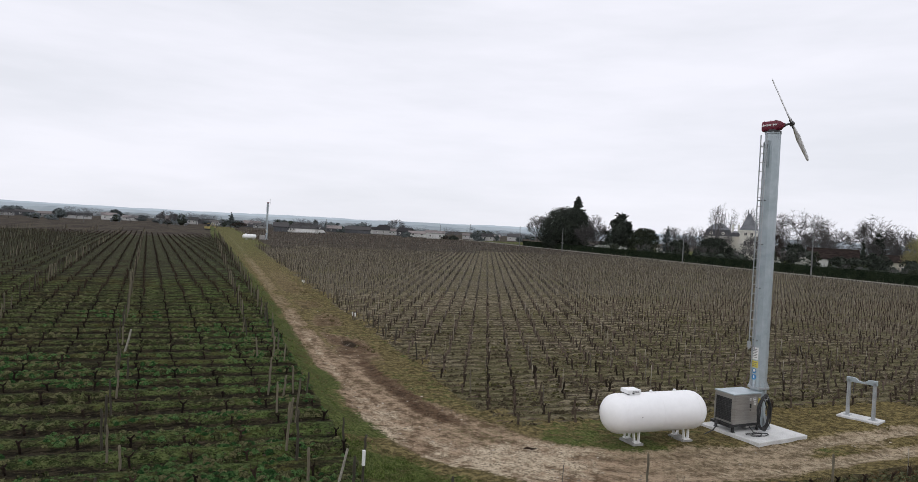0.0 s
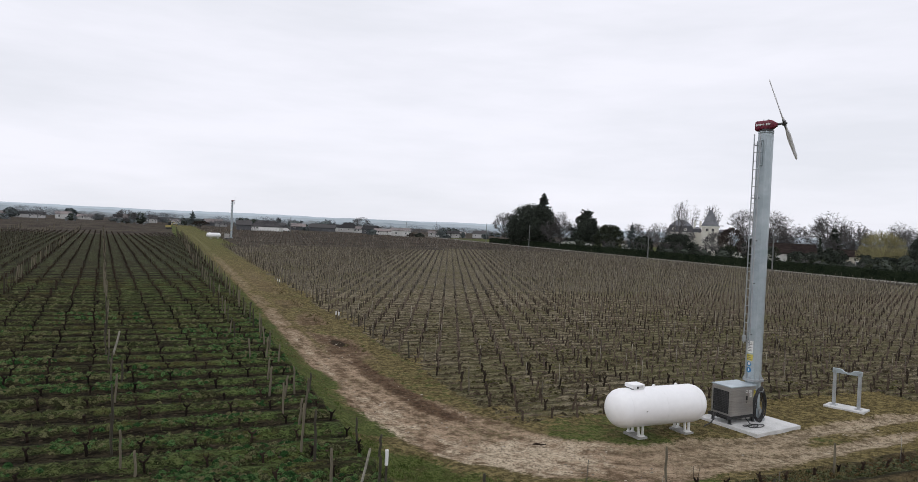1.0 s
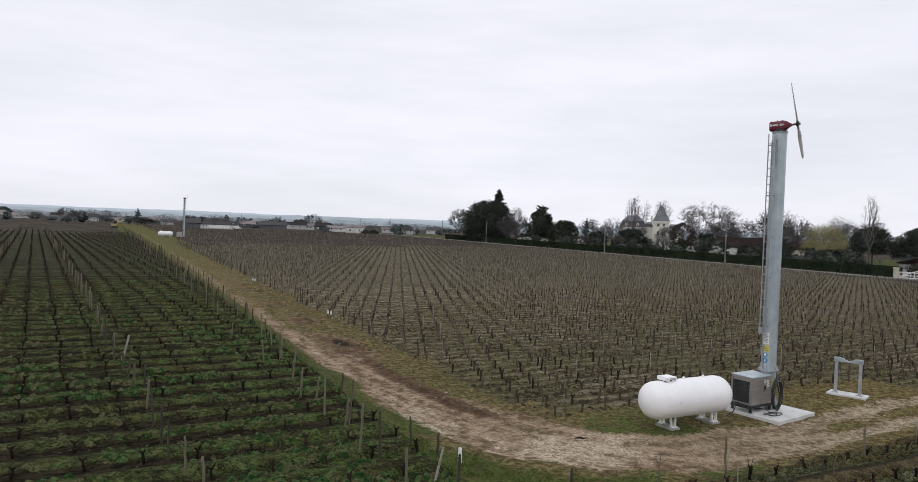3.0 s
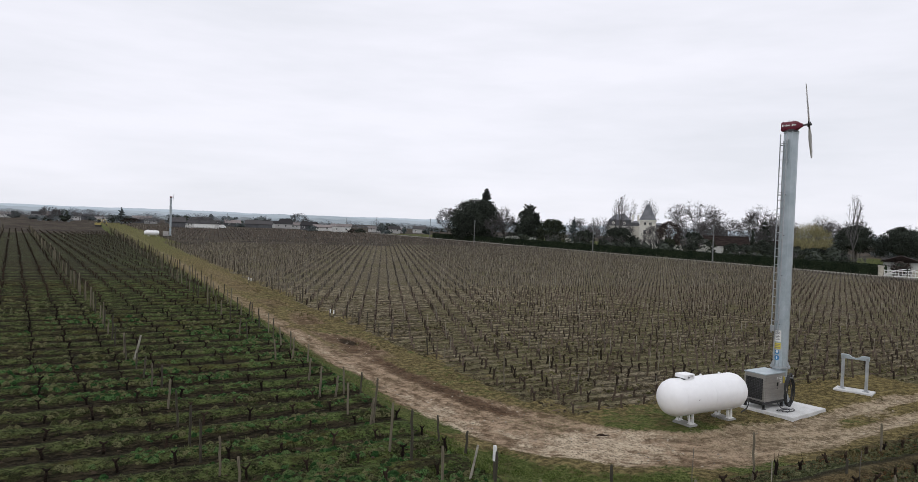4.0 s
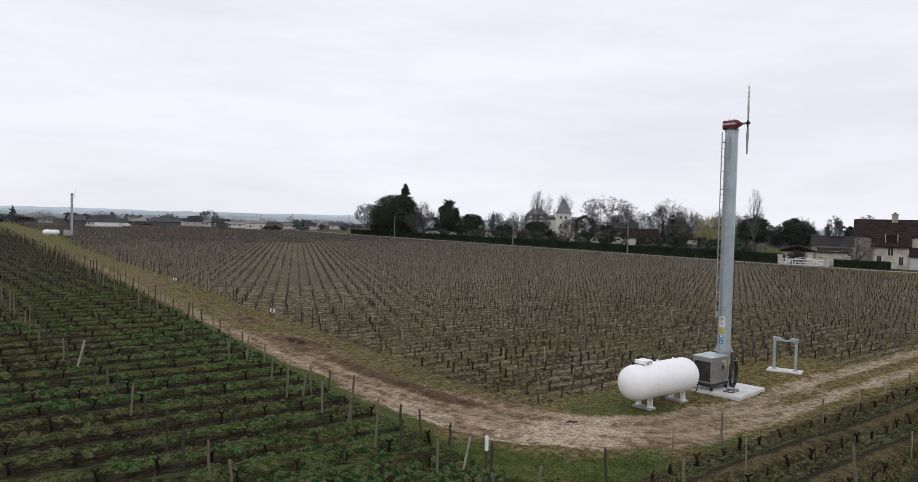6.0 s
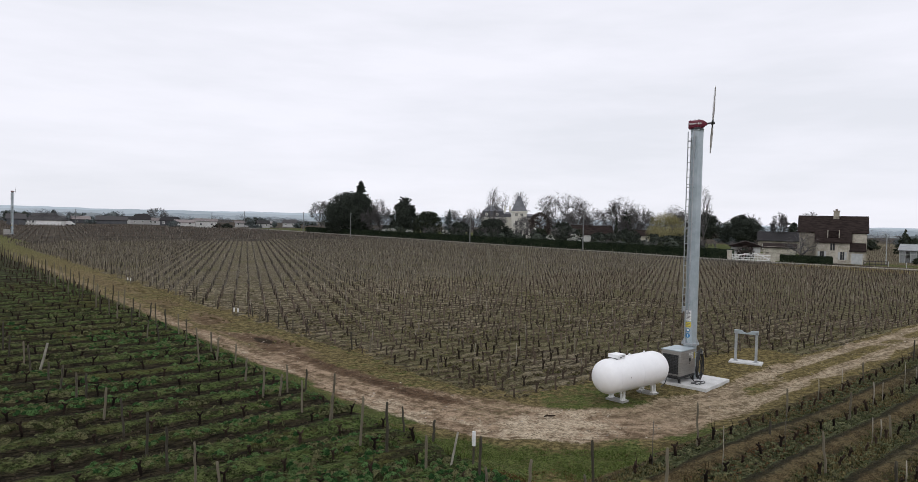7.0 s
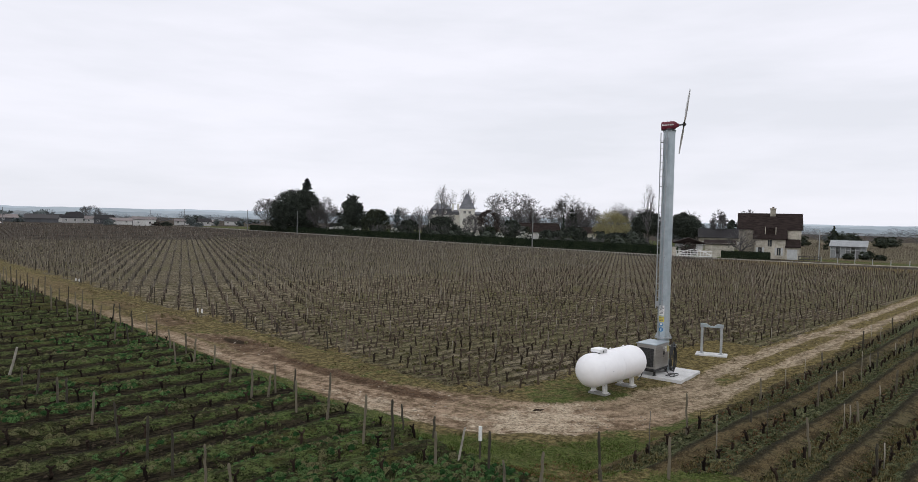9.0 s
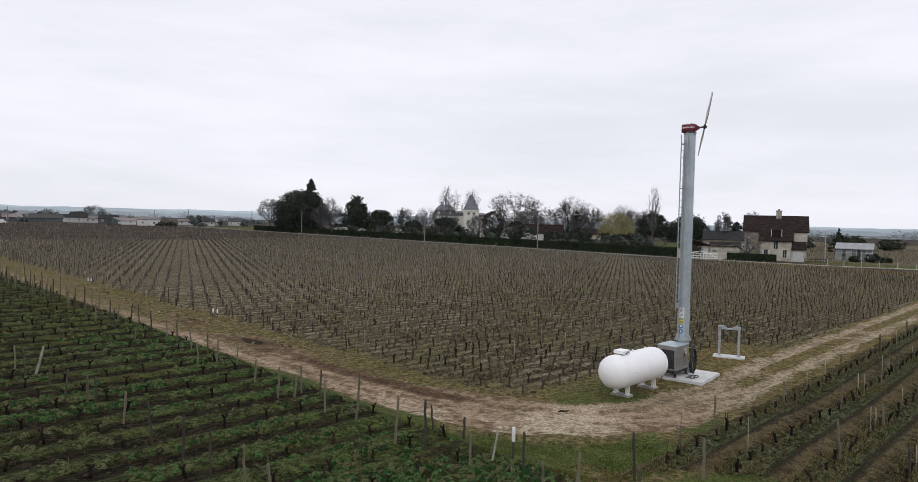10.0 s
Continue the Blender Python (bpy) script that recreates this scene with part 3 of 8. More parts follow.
def build_ground():
    us, vs = lines(-24, 40, 0.26, 4200, 1.13), lines(6, 62, 0.22, 4200, 1.13)
    U, V = np.meshgrid(us, vs, indexing="ij")
    d, side = track_offset(U, V)
    off = d * side
    n1, n2 = vnoise(U, V, 1.6, 1), vnoise(U, V, 0.5, 2)
    n3 = vnoise(U, V, 5.0, 3)
    right = field_right(U, V) | field_back(U, V) | ((U > 148) & (V < 75 + 0.25 * (U - 130)) & (V > -200) & (U < 420))
    low = field_low(U, V)
    back = field_back(U, V)
    brown_end = field_left(U, V) & (V > 186 + 22 * n3)
    right = right & ~back
    left = (field_left(U, V) & ~brown_end) | low
    n4 = vnoise(U, V, 2.6, 4)
    corner = smooth(26, 20, V) * smooth(16, 10, U)
    half = 1.2 + 0.55 * corner + 0.7 * (n1 - 0.5)
    near = (V < 430) & (V > -2) & (U < 118)
    track = smooth(0.5, -0.5, d - half) * near
    thin_grass = smooth(0.42, 0.68, vnoise(U * 0.6, V * 1.5, 1.1, 6))
    lower = smooth(14, 19, U) * smooth(30, 24, V)
    long = smooth(26, 36, V)
    # grass grows between the wheels where the track is old
    track = track * (1 - 0.75 * smooth(13, 18, U) * smooth(30, 24, V) * thin_grass * smooth(0.25, 0.5, np.abs(np.abs(off) - 0.78)))
    middle = smooth(0.60, 0.28, np.abs(d)) * lower * smooth(0.15, 0.42, n4 + 0.3 * (n1 - 0.5)) * smooth(14, 20, U)
    track = np.clip(track - 0.9 * middle, 0, 1)
    # the long track farther off: bare on its outer wheel line, worn straw on the rest
    outer = smooth(0.85, 0.25, np.abs(off + 0.85))
    inner = smooth(0.7, 0.2, np.abs(off - 0.75))
    old = smooth(30, 38, V)
    worn_far = 0.95 * outer * smooth(0.02, 0.40, n1) * (1 - 0.35 * smooth(90, 170, V)) + 0.45 * inner * smooth(0.30, 0.62, n4)
    track = track * (1 - old) + old * near * np.clip(worn_far, 0, 1)
    wheel = np.maximum(smooth(0.42, 0.08, np.abs(off + 0.80)), smooth(0.42, 0.08, np.abs(off - 0.75)) * lower) * (0.50 + 0.22 * lower) * smooth(0.1, 0.5, n1)
    wheel = np.maximum(wheel, 0.72 * smooth(2.6, 0.9, np.hypot((U - 8.0) / 1.7, V - 17.4)))
    wheel = np.maximum(wheel, 0.60 * smooth(1.5, 0.5, np.hypot((U - 5.6) / 0.8, (V - 22.0) / 3.0)))
    wet = smooth(1.0, 0.2, np.abs(off - 0.95)) * smooth(19.5, 22, V) * smooth(36, 30, V) * 0.85
    wet = np.maximum(wet, 1.2 * smooth(1.0, 0.3, np.hypot((U - 7.3) / 0.75, (V - 35.8) / 2.0)))
    wet = np.maximum(wet, 1.2 * smooth(1.0, 0.3, np.hypot((U - 7.1) / 0.5, (V - 51) / 2.0)))
    track = np.maximum(track, np.clip(wet - 0.15, 0, 0.9) * smooth(33, 34.5, V))
    worn = smooth(1.5, 0.6, np.abs(off - 1.0)) * smooth(28, 34, V) * smooth(110, 60, V) * smooth(0.30, 0.58, 0.6 * n4 + 0.4 * n1)
    wet = np.maximum(wet, 0.75 * worn)
    track = np.maximum(track, 0.8 * worn)
    zone_v = (~right) & (~left) & (V > -60) & (V < 430) & (U > -1) & (U < 118) & ((V < 60) | (d < 6))
    # weeds run a little way into the ploughed rows
    apron = right * np.maximum(smooth(22.0, 20.2, V) * smooth(30, 26, U), smooth(2.2, 0.2, U - 9.2 - 0.010 * (V - 20))) * smooth(0.25, 0.7, 0.5 * n1 + 0.5 * n2)
    lawn = (U > 127) & (U < 148) & (V > -40) & (V < 54)
    park = (U > 121.5 + 0.018 * V) & (U < 230) & (V > 62 + 0.25 * (U - 130)) & (V < 330)
    zone_v = zone_v | lawn | park
    dry = np.clip(smooth(4.9, 5.8, U) * smooth(19, 24, V) + smooth(14, 21, U) * smooth(14.5, 16.5, V) + smooth(50, 80, V) * 0.45, 0, 1) * (1 - lawn) * (1 - park)
    dry = np.clip(dry + 0.8 * smooth(1.0, 0.1, np.abs(d - half - 0.1)) * smooth(0.45, 0.6, n1), 0, 1)
    dry = np.maximum(dry, 0.45 * smooth(2.2, 1.0, np.hypot(U - 4.9, V - 12.2)))
    dry = np.clip(dry + 0.55 * smooth(0.35, 0.65, n1) * (V < 20), 0, 1)
    dry = np.clip(dry + (0.40 * smooth(9, 11, U) + 0.35 * smooth(14, 17, U)) * smooth(16.2, 17.2, V) * (V < 22), 0, 1)
    dry = dry * (1 - 0.4 * smooth(2.2, 0.6, np.hypot((U - 13.6) / 1.6, V - 17.0) + 0.9 * (n4 - 0.5)))
    dry = dry * (1 - 0.45 * long * smooth(0.35, 0.6, n4))
    dry = np.maximum(dry, 0.6 * (apron > 0)) * (1 - 0.35 * smooth(20, 24, V) * (U < 11)) - 0.7 * lawn + 0.45 * smooth(17, 22, U) * smooth(16.2, 17.0, V) * (V < 60)
    lane_far = smooth(4.9, 5.5, U) * smooth(9.7, 8.7, U - 0.010 * (V - 20)) * smooth(24, 30, V)
    dry = np.maximum(dry, lane_far * (0.85 + 0.4 * (n4 - 0.5)))
    dry = np.maximum(dry, 0.9 * (apron > 0))
    dry = np.maximum(dry, smooth(11.0, 13.5, U) * smooth(16.5, 15.0, V - 0.03 * np.clip(U - 20, 0, 99)))
    z = rise(U, V)
    fade = smooth(95, 60, V) * smooth(-6, 4, V) * smooth(-30, -22, U) * smooth(46, 38, U)
    z = z + fade * np.where(left, -0.075 * np.cos(2 * np.pi * np.where(low, low_v(U, V) - FIRST_LOW, V - FIRST_LEFT) / ROW_LEFT) + 0.07 * (n2 - 0.5), 0)
    z = z + fade * np.where(right, 0.05 * np.cos(2 * np.pi * (V - 20.4) / ROW) + 0.10 * (n2 - 0.5) + 0.05 * (n1 - 0.5), 0)
    z = z + fade * np.where(zone_v, 0.05 * (n2 - 0.5) - 0.05 * track - 0.05 * wheel * track + 0.02, 0)
    verts = np.stack([U, V, z], -1).reshape(-1, 3)
    nu, nv = U.shape
    i = np.arange((nu - 1) * (nv - 1))
    a = (i // (nv - 1)) * nv + i % (nv - 1)
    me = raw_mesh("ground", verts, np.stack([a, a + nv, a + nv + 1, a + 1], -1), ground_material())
    for name, val in (("right", right), ("left", left), ("low", low), ("verge", np.maximum(zone_v, 0.75 * apron)), ("track", track), ("wheel", wheel), ("wet", wet), ("dry", dry), ("lat", np.clip(off, -30, 30))):
        me.attributes.new(name, "FLOAT", "POINT").data.foreach_set("value", np.asarray(val, np.float32).ravel())
    ob = new("ground", me)
    ob.matrix_world = BASE
    me.shade_smooth()
    return tagged(ob, "vineyard ground with ploughed soil, weedy strips and an earth track", "ground", kind="structure")


build_ground()


# ---- distant land ----
def hills(name, far, base, high, size, seed, mat, label):
    n = 1500
    a = np.linspace(-0.25 * np.pi, 1.25 * np.pi, n)
    x, y = far * np.cos(a), far * np.sin(a)
    lift = 1 - 0.25 * (1 - smooth(0.2 * np.pi, 0.36 * np.pi, a))
    h = lift * base + high * (0.55 * vnoise(a * far, 0 * a, size, seed) + 0.28 * vnoise(a * far, 0 * a, size * 0.3, seed + 1) + 0.17 * vnoise(a * far, 0 * a, max(6.0, size * 0.06), seed + 2))
    back = 1.08
    verts = np.concatenate([np.stack([x, y, 0 * x - 2], -1), np.stack([x * 1.03, y * 1.03, h], -1), np.stack([x * back, y * back, 0 * x - 2], -1)])
    i = np.arange(n - 1)
    f = np.concatenate([np.stack([i + k, i + 1 + k, i + 1 + k + n, i + k + n], -1) for k in (0, n)])
    ob = new(name, raw_mesh(name, verts, f, mat))
    return tagged(ob, label, "hills", kind="structure")


# Haze is put into these base colours: farther layers paler and bluer.
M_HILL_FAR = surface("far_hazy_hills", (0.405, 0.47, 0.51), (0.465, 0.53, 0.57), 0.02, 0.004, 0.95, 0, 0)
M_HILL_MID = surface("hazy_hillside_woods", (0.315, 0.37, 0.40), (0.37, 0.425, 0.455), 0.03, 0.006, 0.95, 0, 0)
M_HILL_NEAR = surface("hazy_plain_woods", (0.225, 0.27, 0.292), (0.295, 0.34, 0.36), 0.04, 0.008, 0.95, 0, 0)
M_WOOD_NEAR = surface("hazy_tree_belt", (0.135, 0.16, 0.17), (0.21, 0.235, 0.24), 0.2, 0.02, 0.95, 0, 0)
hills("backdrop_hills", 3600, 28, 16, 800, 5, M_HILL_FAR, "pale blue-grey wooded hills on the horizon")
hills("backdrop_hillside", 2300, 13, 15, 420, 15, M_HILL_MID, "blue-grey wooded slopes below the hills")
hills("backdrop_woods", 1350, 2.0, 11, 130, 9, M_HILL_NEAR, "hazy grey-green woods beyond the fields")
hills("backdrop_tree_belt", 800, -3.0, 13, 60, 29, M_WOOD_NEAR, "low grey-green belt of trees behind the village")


# ---- wind machine ----
def wind_machine(m, turn_head=True):
    w = thing("wind_machine", m, "galvanised steel orchard wind machine with red gearbox head", "wind machine")
    mast = part("mast", Geo().lathe(((0, 0, 0.12), (0, 0, 1)), [(0, 0.30), (0.03, 0.30), (0.03, 0.262), (10.05, 0.252), (10.08, 0.265), (10.13, 0.265)], 8), M_GALV, w)
    part("base_flange", Geo().lathe(((0, 0, 0.12), (0, 0, 1)), [(0, 0.46), (0.035, 0.46), (0.035, 0.30), (0.06, 0.30)], 24), M_GALV_DULL, mast)
    hinge = part("hinge_flange", Geo().lathe(((0, 0, 1.46), (0, 0, 1)), [(0, 0.26), (0, 0.345), (0.03, 0.345), (0.034, 0.335), (0.038, 0.345), (0.07, 0.345), (0.07, 0.26)], 24), M_GALV_DULL, mast)
    for k in range(10):
        a = 2 * math.pi * (k + 0.5) / 10
        part("stiffener", Geo().add([(0.25 * math.cos(a + t), 0.25 * math.sin(a + t), 1.53) for t in (0, 0.05)] + [(0.335 * math.cos(a + t), 0.335 * math.sin(a + t), 1.53) for t in (0, 0.035)] + [(0.25 * math.cos(a + t), 0.25 * math.sin(a + t), 1.74) for t in (0, 0.05)],
                                    [(0, 2, 4), (1, 5, 3), (0, 1, 3, 2), (2, 3, 5, 4), (0, 4, 5, 1)]), M_GALV_DULL, hinge)
    for k in range(8):
        a = 2 * math.pi * k / 8
        part("gusset", Geo().add([(0.27 * math.cos(a), 0.27 * math.sin(a), 0.15), (0.45 * math.cos(a), 0.45 * math.sin(a), 0.15), (0.27 * math.cos(a), 0.27 * math.sin(a), 0.6),
                                  (0.27 * math.cos(a + 0.04), 0.27 * math.sin(a + 0.04), 0.15), (0.45 * math.cos(a + 0.03), 0.45 * math.sin(a + 0.03), 0.15), (0.27 * math.cos(a + 0.04), 0.27 * math.sin(a + 0.04), 0.6)],
                                 [(0, 1, 2), (5, 4, 3), (0, 3, 4, 1), (1, 4, 5, 2), (2, 5, 3, 0)]), M_GALV_DULL, mast)
    return w, mast


MAST_U, MAST_V = 17.88, 18.39
machine, mast = wind_machine(spot(MAST_U, MAST_V, 0.0))
LADDER_SIDE = Vector((math.cos(radians(170)), math.sin(radians(170)), 0))     # the ladder hangs on the side that faces the long track
LACROSS = Vector((-LADDER_SIDE.y, LADDER_SIDE.x, 0))


def ladder():
    rails = [LADDER_SIDE * 0.345 + LACROSS * s * 0.16 for s in (-1, 1)]
    lad = part("ladder", Geo().tube([rails[0] + Vector((0, 0, 2.75)), rails[0] + Vector((0, 0, 10.15))], 0.022, 6), M_GALV_DULL, machine, "thin galvanised access ladder")
    part("rail", Geo().tube([rails[1] + Vector((0, 0, 2.75)), rails[1] + Vector((0, 0, 10.15))], 0.022, 6), M_GALV_DULL, lad)
    z = 2.9
    while z < 10.1:
        part("rung", Geo().tube([rails[0] + Vector((0, 0, z)), rails[1] + Vector((0, 0, z))], 0.013, 5), M_GALV_DULL, lad)
        z += 0.30
    for z in (3.1, 4.9, 6.4, 7.9, 9.75):
        for r in rails:
            part("bracket", Geo().tube([r + Vector((0, 0, z)), r * 0.52 + Vector((0, 0, z))], 0.018, 5), M_DARKMETAL, lad)
    part("lock_gate", Geo().box(*(LADDER_SIDE * 0.46 + Vector((0, 0, 2.95))), 0.16, 0.04, 0.22, math.degrees(math.atan2(LACROSS.y, LACROSS.x))), M_GALV_DULL, lad)


ladder()
# conduit with its junction rack near the top
side = Vector((-0.95, 0.31, 0)).normalized()
part("conduit", Geo().tube([side * 0.30 + Vector((0, 0, 1.6)), side * 0.30 + Vector((0, 0, 9.9))], 0.022, 6), M_GALV_DULL, machine)
RDIR = Vector((math.cos(radians(-170)), math.sin(radians(-170)), 0))
rack = part("step_rack", Geo().box(*(RDIR * 0.285 + Vector((0, 0, 9.5))), 0.13, 0.05, 0.9, -80), M_GALV, machine, "pale slotted step rack")
for k in range(9):
    part("slot", Geo().box(*(RDIR * 0.318 + Vector((0, 0, 9.1 + 0.1 * k))), 0.12, 0.02, 0.03, -80), M_GALV_DULL, rack)

# head: world directions turned into the plan
def plan_dir(x, y, z):
    return Vector((x * CH + y * SH, -x * SH + y * CH, z))


AX = plan_dir(0.738, -0.633, -0.10).normalized()
BL = plan_dir(-0.575, -0.749, 0.331).normalized()
AX = (AX - BL * AX.dot(BL)).normalized()
UPW = AX.cross(BL).normalized()
head_turn = math.degrees(math.atan2(AX.y, AX.x))
HZ = 10.25
head = part("gearbox_head", Geo(), M_RED, machine, "dark red cast gearbox housing")


def head_shell():
    g = Geo()
    prof = [(-0.345, 0.155, 0.142), (-0.33, 0.170, 0.162), (-0.29, 0.175, 0.170), (0.15, 0.175, 0.170), (0.23, 0.15, 0.145), (0.31, 0.085, 0.08), (0.37, 0.060, 0.060)]
    c, s = math.cos(radians(head_turn)), math.sin(radians(head_turn))
    verts, faces, n = [], [], 20
    for a, ry, rz in prof:
        for k in range(n):
            t = 2 * math.pi * k / n
            ct, st = math.cos(t), math.sin(t)
            y = ry * math.copysign(abs(ct) ** 0.36, ct)
            z = rz * math.copysign(abs(st) ** 0.36, st)
            verts.append((a * c - y * s, a * s + y * c, HZ + 0.21 + z + 0.06 * a))
    for i in range(len(prof) - 1):
        for k in range(n):
            faces.append((i * n + k, i * n + (k + 1) % n, (i + 1) * n + (k + 1) % n, (i + 1) * n + k))
    faces += [tuple(range(n))[::-1], tuple(range((len(prof) - 1) * n, len(prof) * n))]
    return g.add(verts, faces)


head.data = head_shell().mesh("gearbox_head", M_RED, 0, True)
part("neck", Geo().lathe(((0, 0, HZ - 0.02), (0, 0, 1)), [(0, 0.26), (0.05, 0.26), (0.05, 0.2), (0.1, 0.2)], 20), M_DARKMETAL, head)
FLAT = Vector((AX.x, AX.y, 0)).normalized()
SIDEW = Vector((-FLAT.y, FLAT.x, 0))
for a in (-0.265, 0.13):
    part("rib", Geo().box(*(FLAT * a + Vector((0, 0, HZ + 0.21 + 0.06 * a))), 0.02, 0.358, 0.348, head_turn), M_RED, head, bevel=0.008)
part("filler_cap", Geo().tube([FLAT * 0.05 + Vector((0, 0, HZ + 0.36)), FLAT * 0.05 + Vector((0, 0, HZ + 0.42))], 0.03, 8), M_DARKMETAL, head)
part("breather", Geo().tube([FLAT * -0.10 + Vector((0, 0, HZ + 0.38)), FLAT * -0.10 + Vector((0, 0, HZ + 0.43))], 0.014, 6), M_GALV_DULL, head)
# pale marks of the maker's name on both flanks: plain shapes
for sgn in (-1, 1):
    for a, ln, hh in ((-0.285, 0.04, 0.085), (-0.24, 0.03, 0.045), (-0.20, 0.028, 0.045), (-0.162, 0.02, 0.080), (-0.125, 0.032, 0.045), (-0.085, 0.024, 0.045), (-0.05, 0.018, 0.075), (-0.005, 0.03, 0.012), (0.045, 0.04, 0.080), (0.085, 0.018, 0.045), (0.112, 0.016, 0.065), (0.145, 0.028, 0.042)):
        part("pale_mark", Geo().box(*(FLAT * a + SIDEW * sgn * 0.185 + Vector((0, 0, HZ + 0.23 + 0.06 * a))), ln, 0.012, hh, head_turn), M_WHITE, head)
tip = Vector((0, 0, HZ + 0.23)) + FLAT * 0.34
HUB = Vector((0, 0, HZ + 0.33)) + AX * 0.58
part("shaft", Geo().tube([tip, HUB], 0.038, 10), M_DARKMETAL, head)
rotor = part("rotor", Geo().lathe((HUB - AX * 0.05, AX), [(0, 0.06), (0.01, 0.10), (0.08, 0.10), (0.10, 0.05), (0.14, 0.04)], 16), M_DARKMETAL, machine, "dark steel hub")
part("hub_plate", Geo().add([HUB + BL * a + UPW * b + AX * c for a in (-0.30, 0.30) for b in (-0.055, 0.055) for c in (-0.02, 0.02)],
                            [(0, 1, 3, 2), (4, 6, 7, 5), (0, 4, 5, 1), (2, 3, 7, 6), (0, 2, 6, 4), (1, 5, 7, 3)]), M_DARKMETAL, rotor)


def blade(sgn):
    g = Geo()
    verts, faces, n = [], [], 10
    steps = 16
    for i in range(steps + 1):
        t = i / steps
        r = 0.16 + 2.70 * t
        chord = 0.07 + 0.18 * min(1, t * 3) - 0.125 * t
        if t > 0.97:
            chord *= 0.6
        tw = radians(30 - 9 * t)
        across = (UPW * math.cos(tw) * sgn + AX * math.sin(tw)).normalized()
        thick = across.cross(BL * sgn).normalized()
        th = 0.022 * (1 - 0.6 * t) + 0.006
        for k in range(n):
            a = 2 * math.pi * k / n
            verts.append(HUB + BL * sgn * r + across * chord * 0.5 * math.cos(a) + thick * th * math.sin(a))
    for i in range(steps):
        for k in range(n):
            faces.append((i * n + k, i * n + (k + 1) % n, (i + 1) * n + (k + 1) % n, (i + 1) * n + k))
    faces += [tuple(range(n))[::-1], tuple(range(steps * n, (steps + 1) * n))]
    g.add(verts, faces)
    b = part("blade", g, M_BLADE, rotor, "long thin pale blade", shade=True)
    return b


blade(1)
blade(-1)


# stickers on the mast
def sticker(name, ang, z, wd, ht, mat, lift=0.004):
    ang = radians(ang)
    n, g = 4, Geo()
    verts = []
    r = 0.263 + lift
    for i in range(n + 1):
        a = ang + (i / n - 0.5) * wd / 0.275
        verts += [(r * math.cos(a), r * math.sin(a), z - ht / 2), (r * math.cos(a), r * math.sin(a), z + ht / 2)]
    inner = [(p[0] * 0.985, p[1] * 0.985, p[2]) for p in verts]
    k = len(verts)
    faces = [(2 * i, 2 * i + 2, 2 * i + 3, 2 * i + 1) for i in range(n)] + [(k + 2 * i + 1, k + 2 * i + 3, k + 2 * i + 2, k + 2 * i) for i in range(n)]
    g.add(verts + inner, faces)
    return part(name, g, mat, mast)


def disc_sticker(name, ang, z, r, mat, lift=0.004):
    """A round sticker that follows the mast."""
    ring, n = 0.263 + lift, 18
    pts = [(0.0, z)] + [(r * math.cos(2 * math.pi * k / n), z + r * math.sin(2 * math.pi * k / n)) for k in range(n)]
    outer = [(ring * math.cos(radians(ang) + s / ring), ring * math.sin(radians(ang) + s / ring), h) for s, h in pts]
    inner = [(p[0] * 0.985, p[1] * 0.985, p[2]) for p in outer]
    m = n + 1
    faces = [(0, 1 + k, 1 + (k + 1) % n) for k in range(n)] + [(m, m + 1 + (k + 1) % n, m + 1 + k) for k in range(n)] + [(1 + k, m + 1 + k, m + 1 + (k + 1) % n, 1 + (k + 1) % n) for k in range(n)]
    return part(name, Geo().add(outer + inner, faces), mat, mast)


STICK = -174
sticker("white_notice", STICK, 2.66, 0.25, 0.42, M_WHITE)
for k, wd in enumerate((0.16, 0.19, 0.12, 0.18, 0.14, 0.17)):
    sticker("printed_line", STICK, 2.80 - 0.055 * k, wd, 0.020, M_INK, 0.007)
sticker("yellow_notice", STICK, 2.29, 0.25, 0.22, M_YELLOW)
for k, wd in enumerate((0.19, 0.15, 0.18)):
    sticker("printed_line", STICK, 2.35 - 0.06 * k, wd, 0.022, M_INK, 0.007)
disc_sticker("blue_disc", STICK, 2.06, 0.085, M_BLUE)
disc_sticker("white_mark", STICK, 2.075, 0.050, M_WHITE, 0.007)
disc_sticker("blue_disc", STICK, 1.85, 0.095, M_BLUE)
sticker("white_mark", STICK, 1.85, 0.035, 0.09, M_WHITE, 0.007)

SLAB_TURN = 8.0
slab = solid("concrete_slab", spot(17.5, 18.15, 0.0, SLAB_TURN), Geo().box(0, 0, 0.03, 2.45, 2.35, 0.18), M_CONCRETE, "pale square concrete slab under the wind machine", "slab", bevel=0.02)


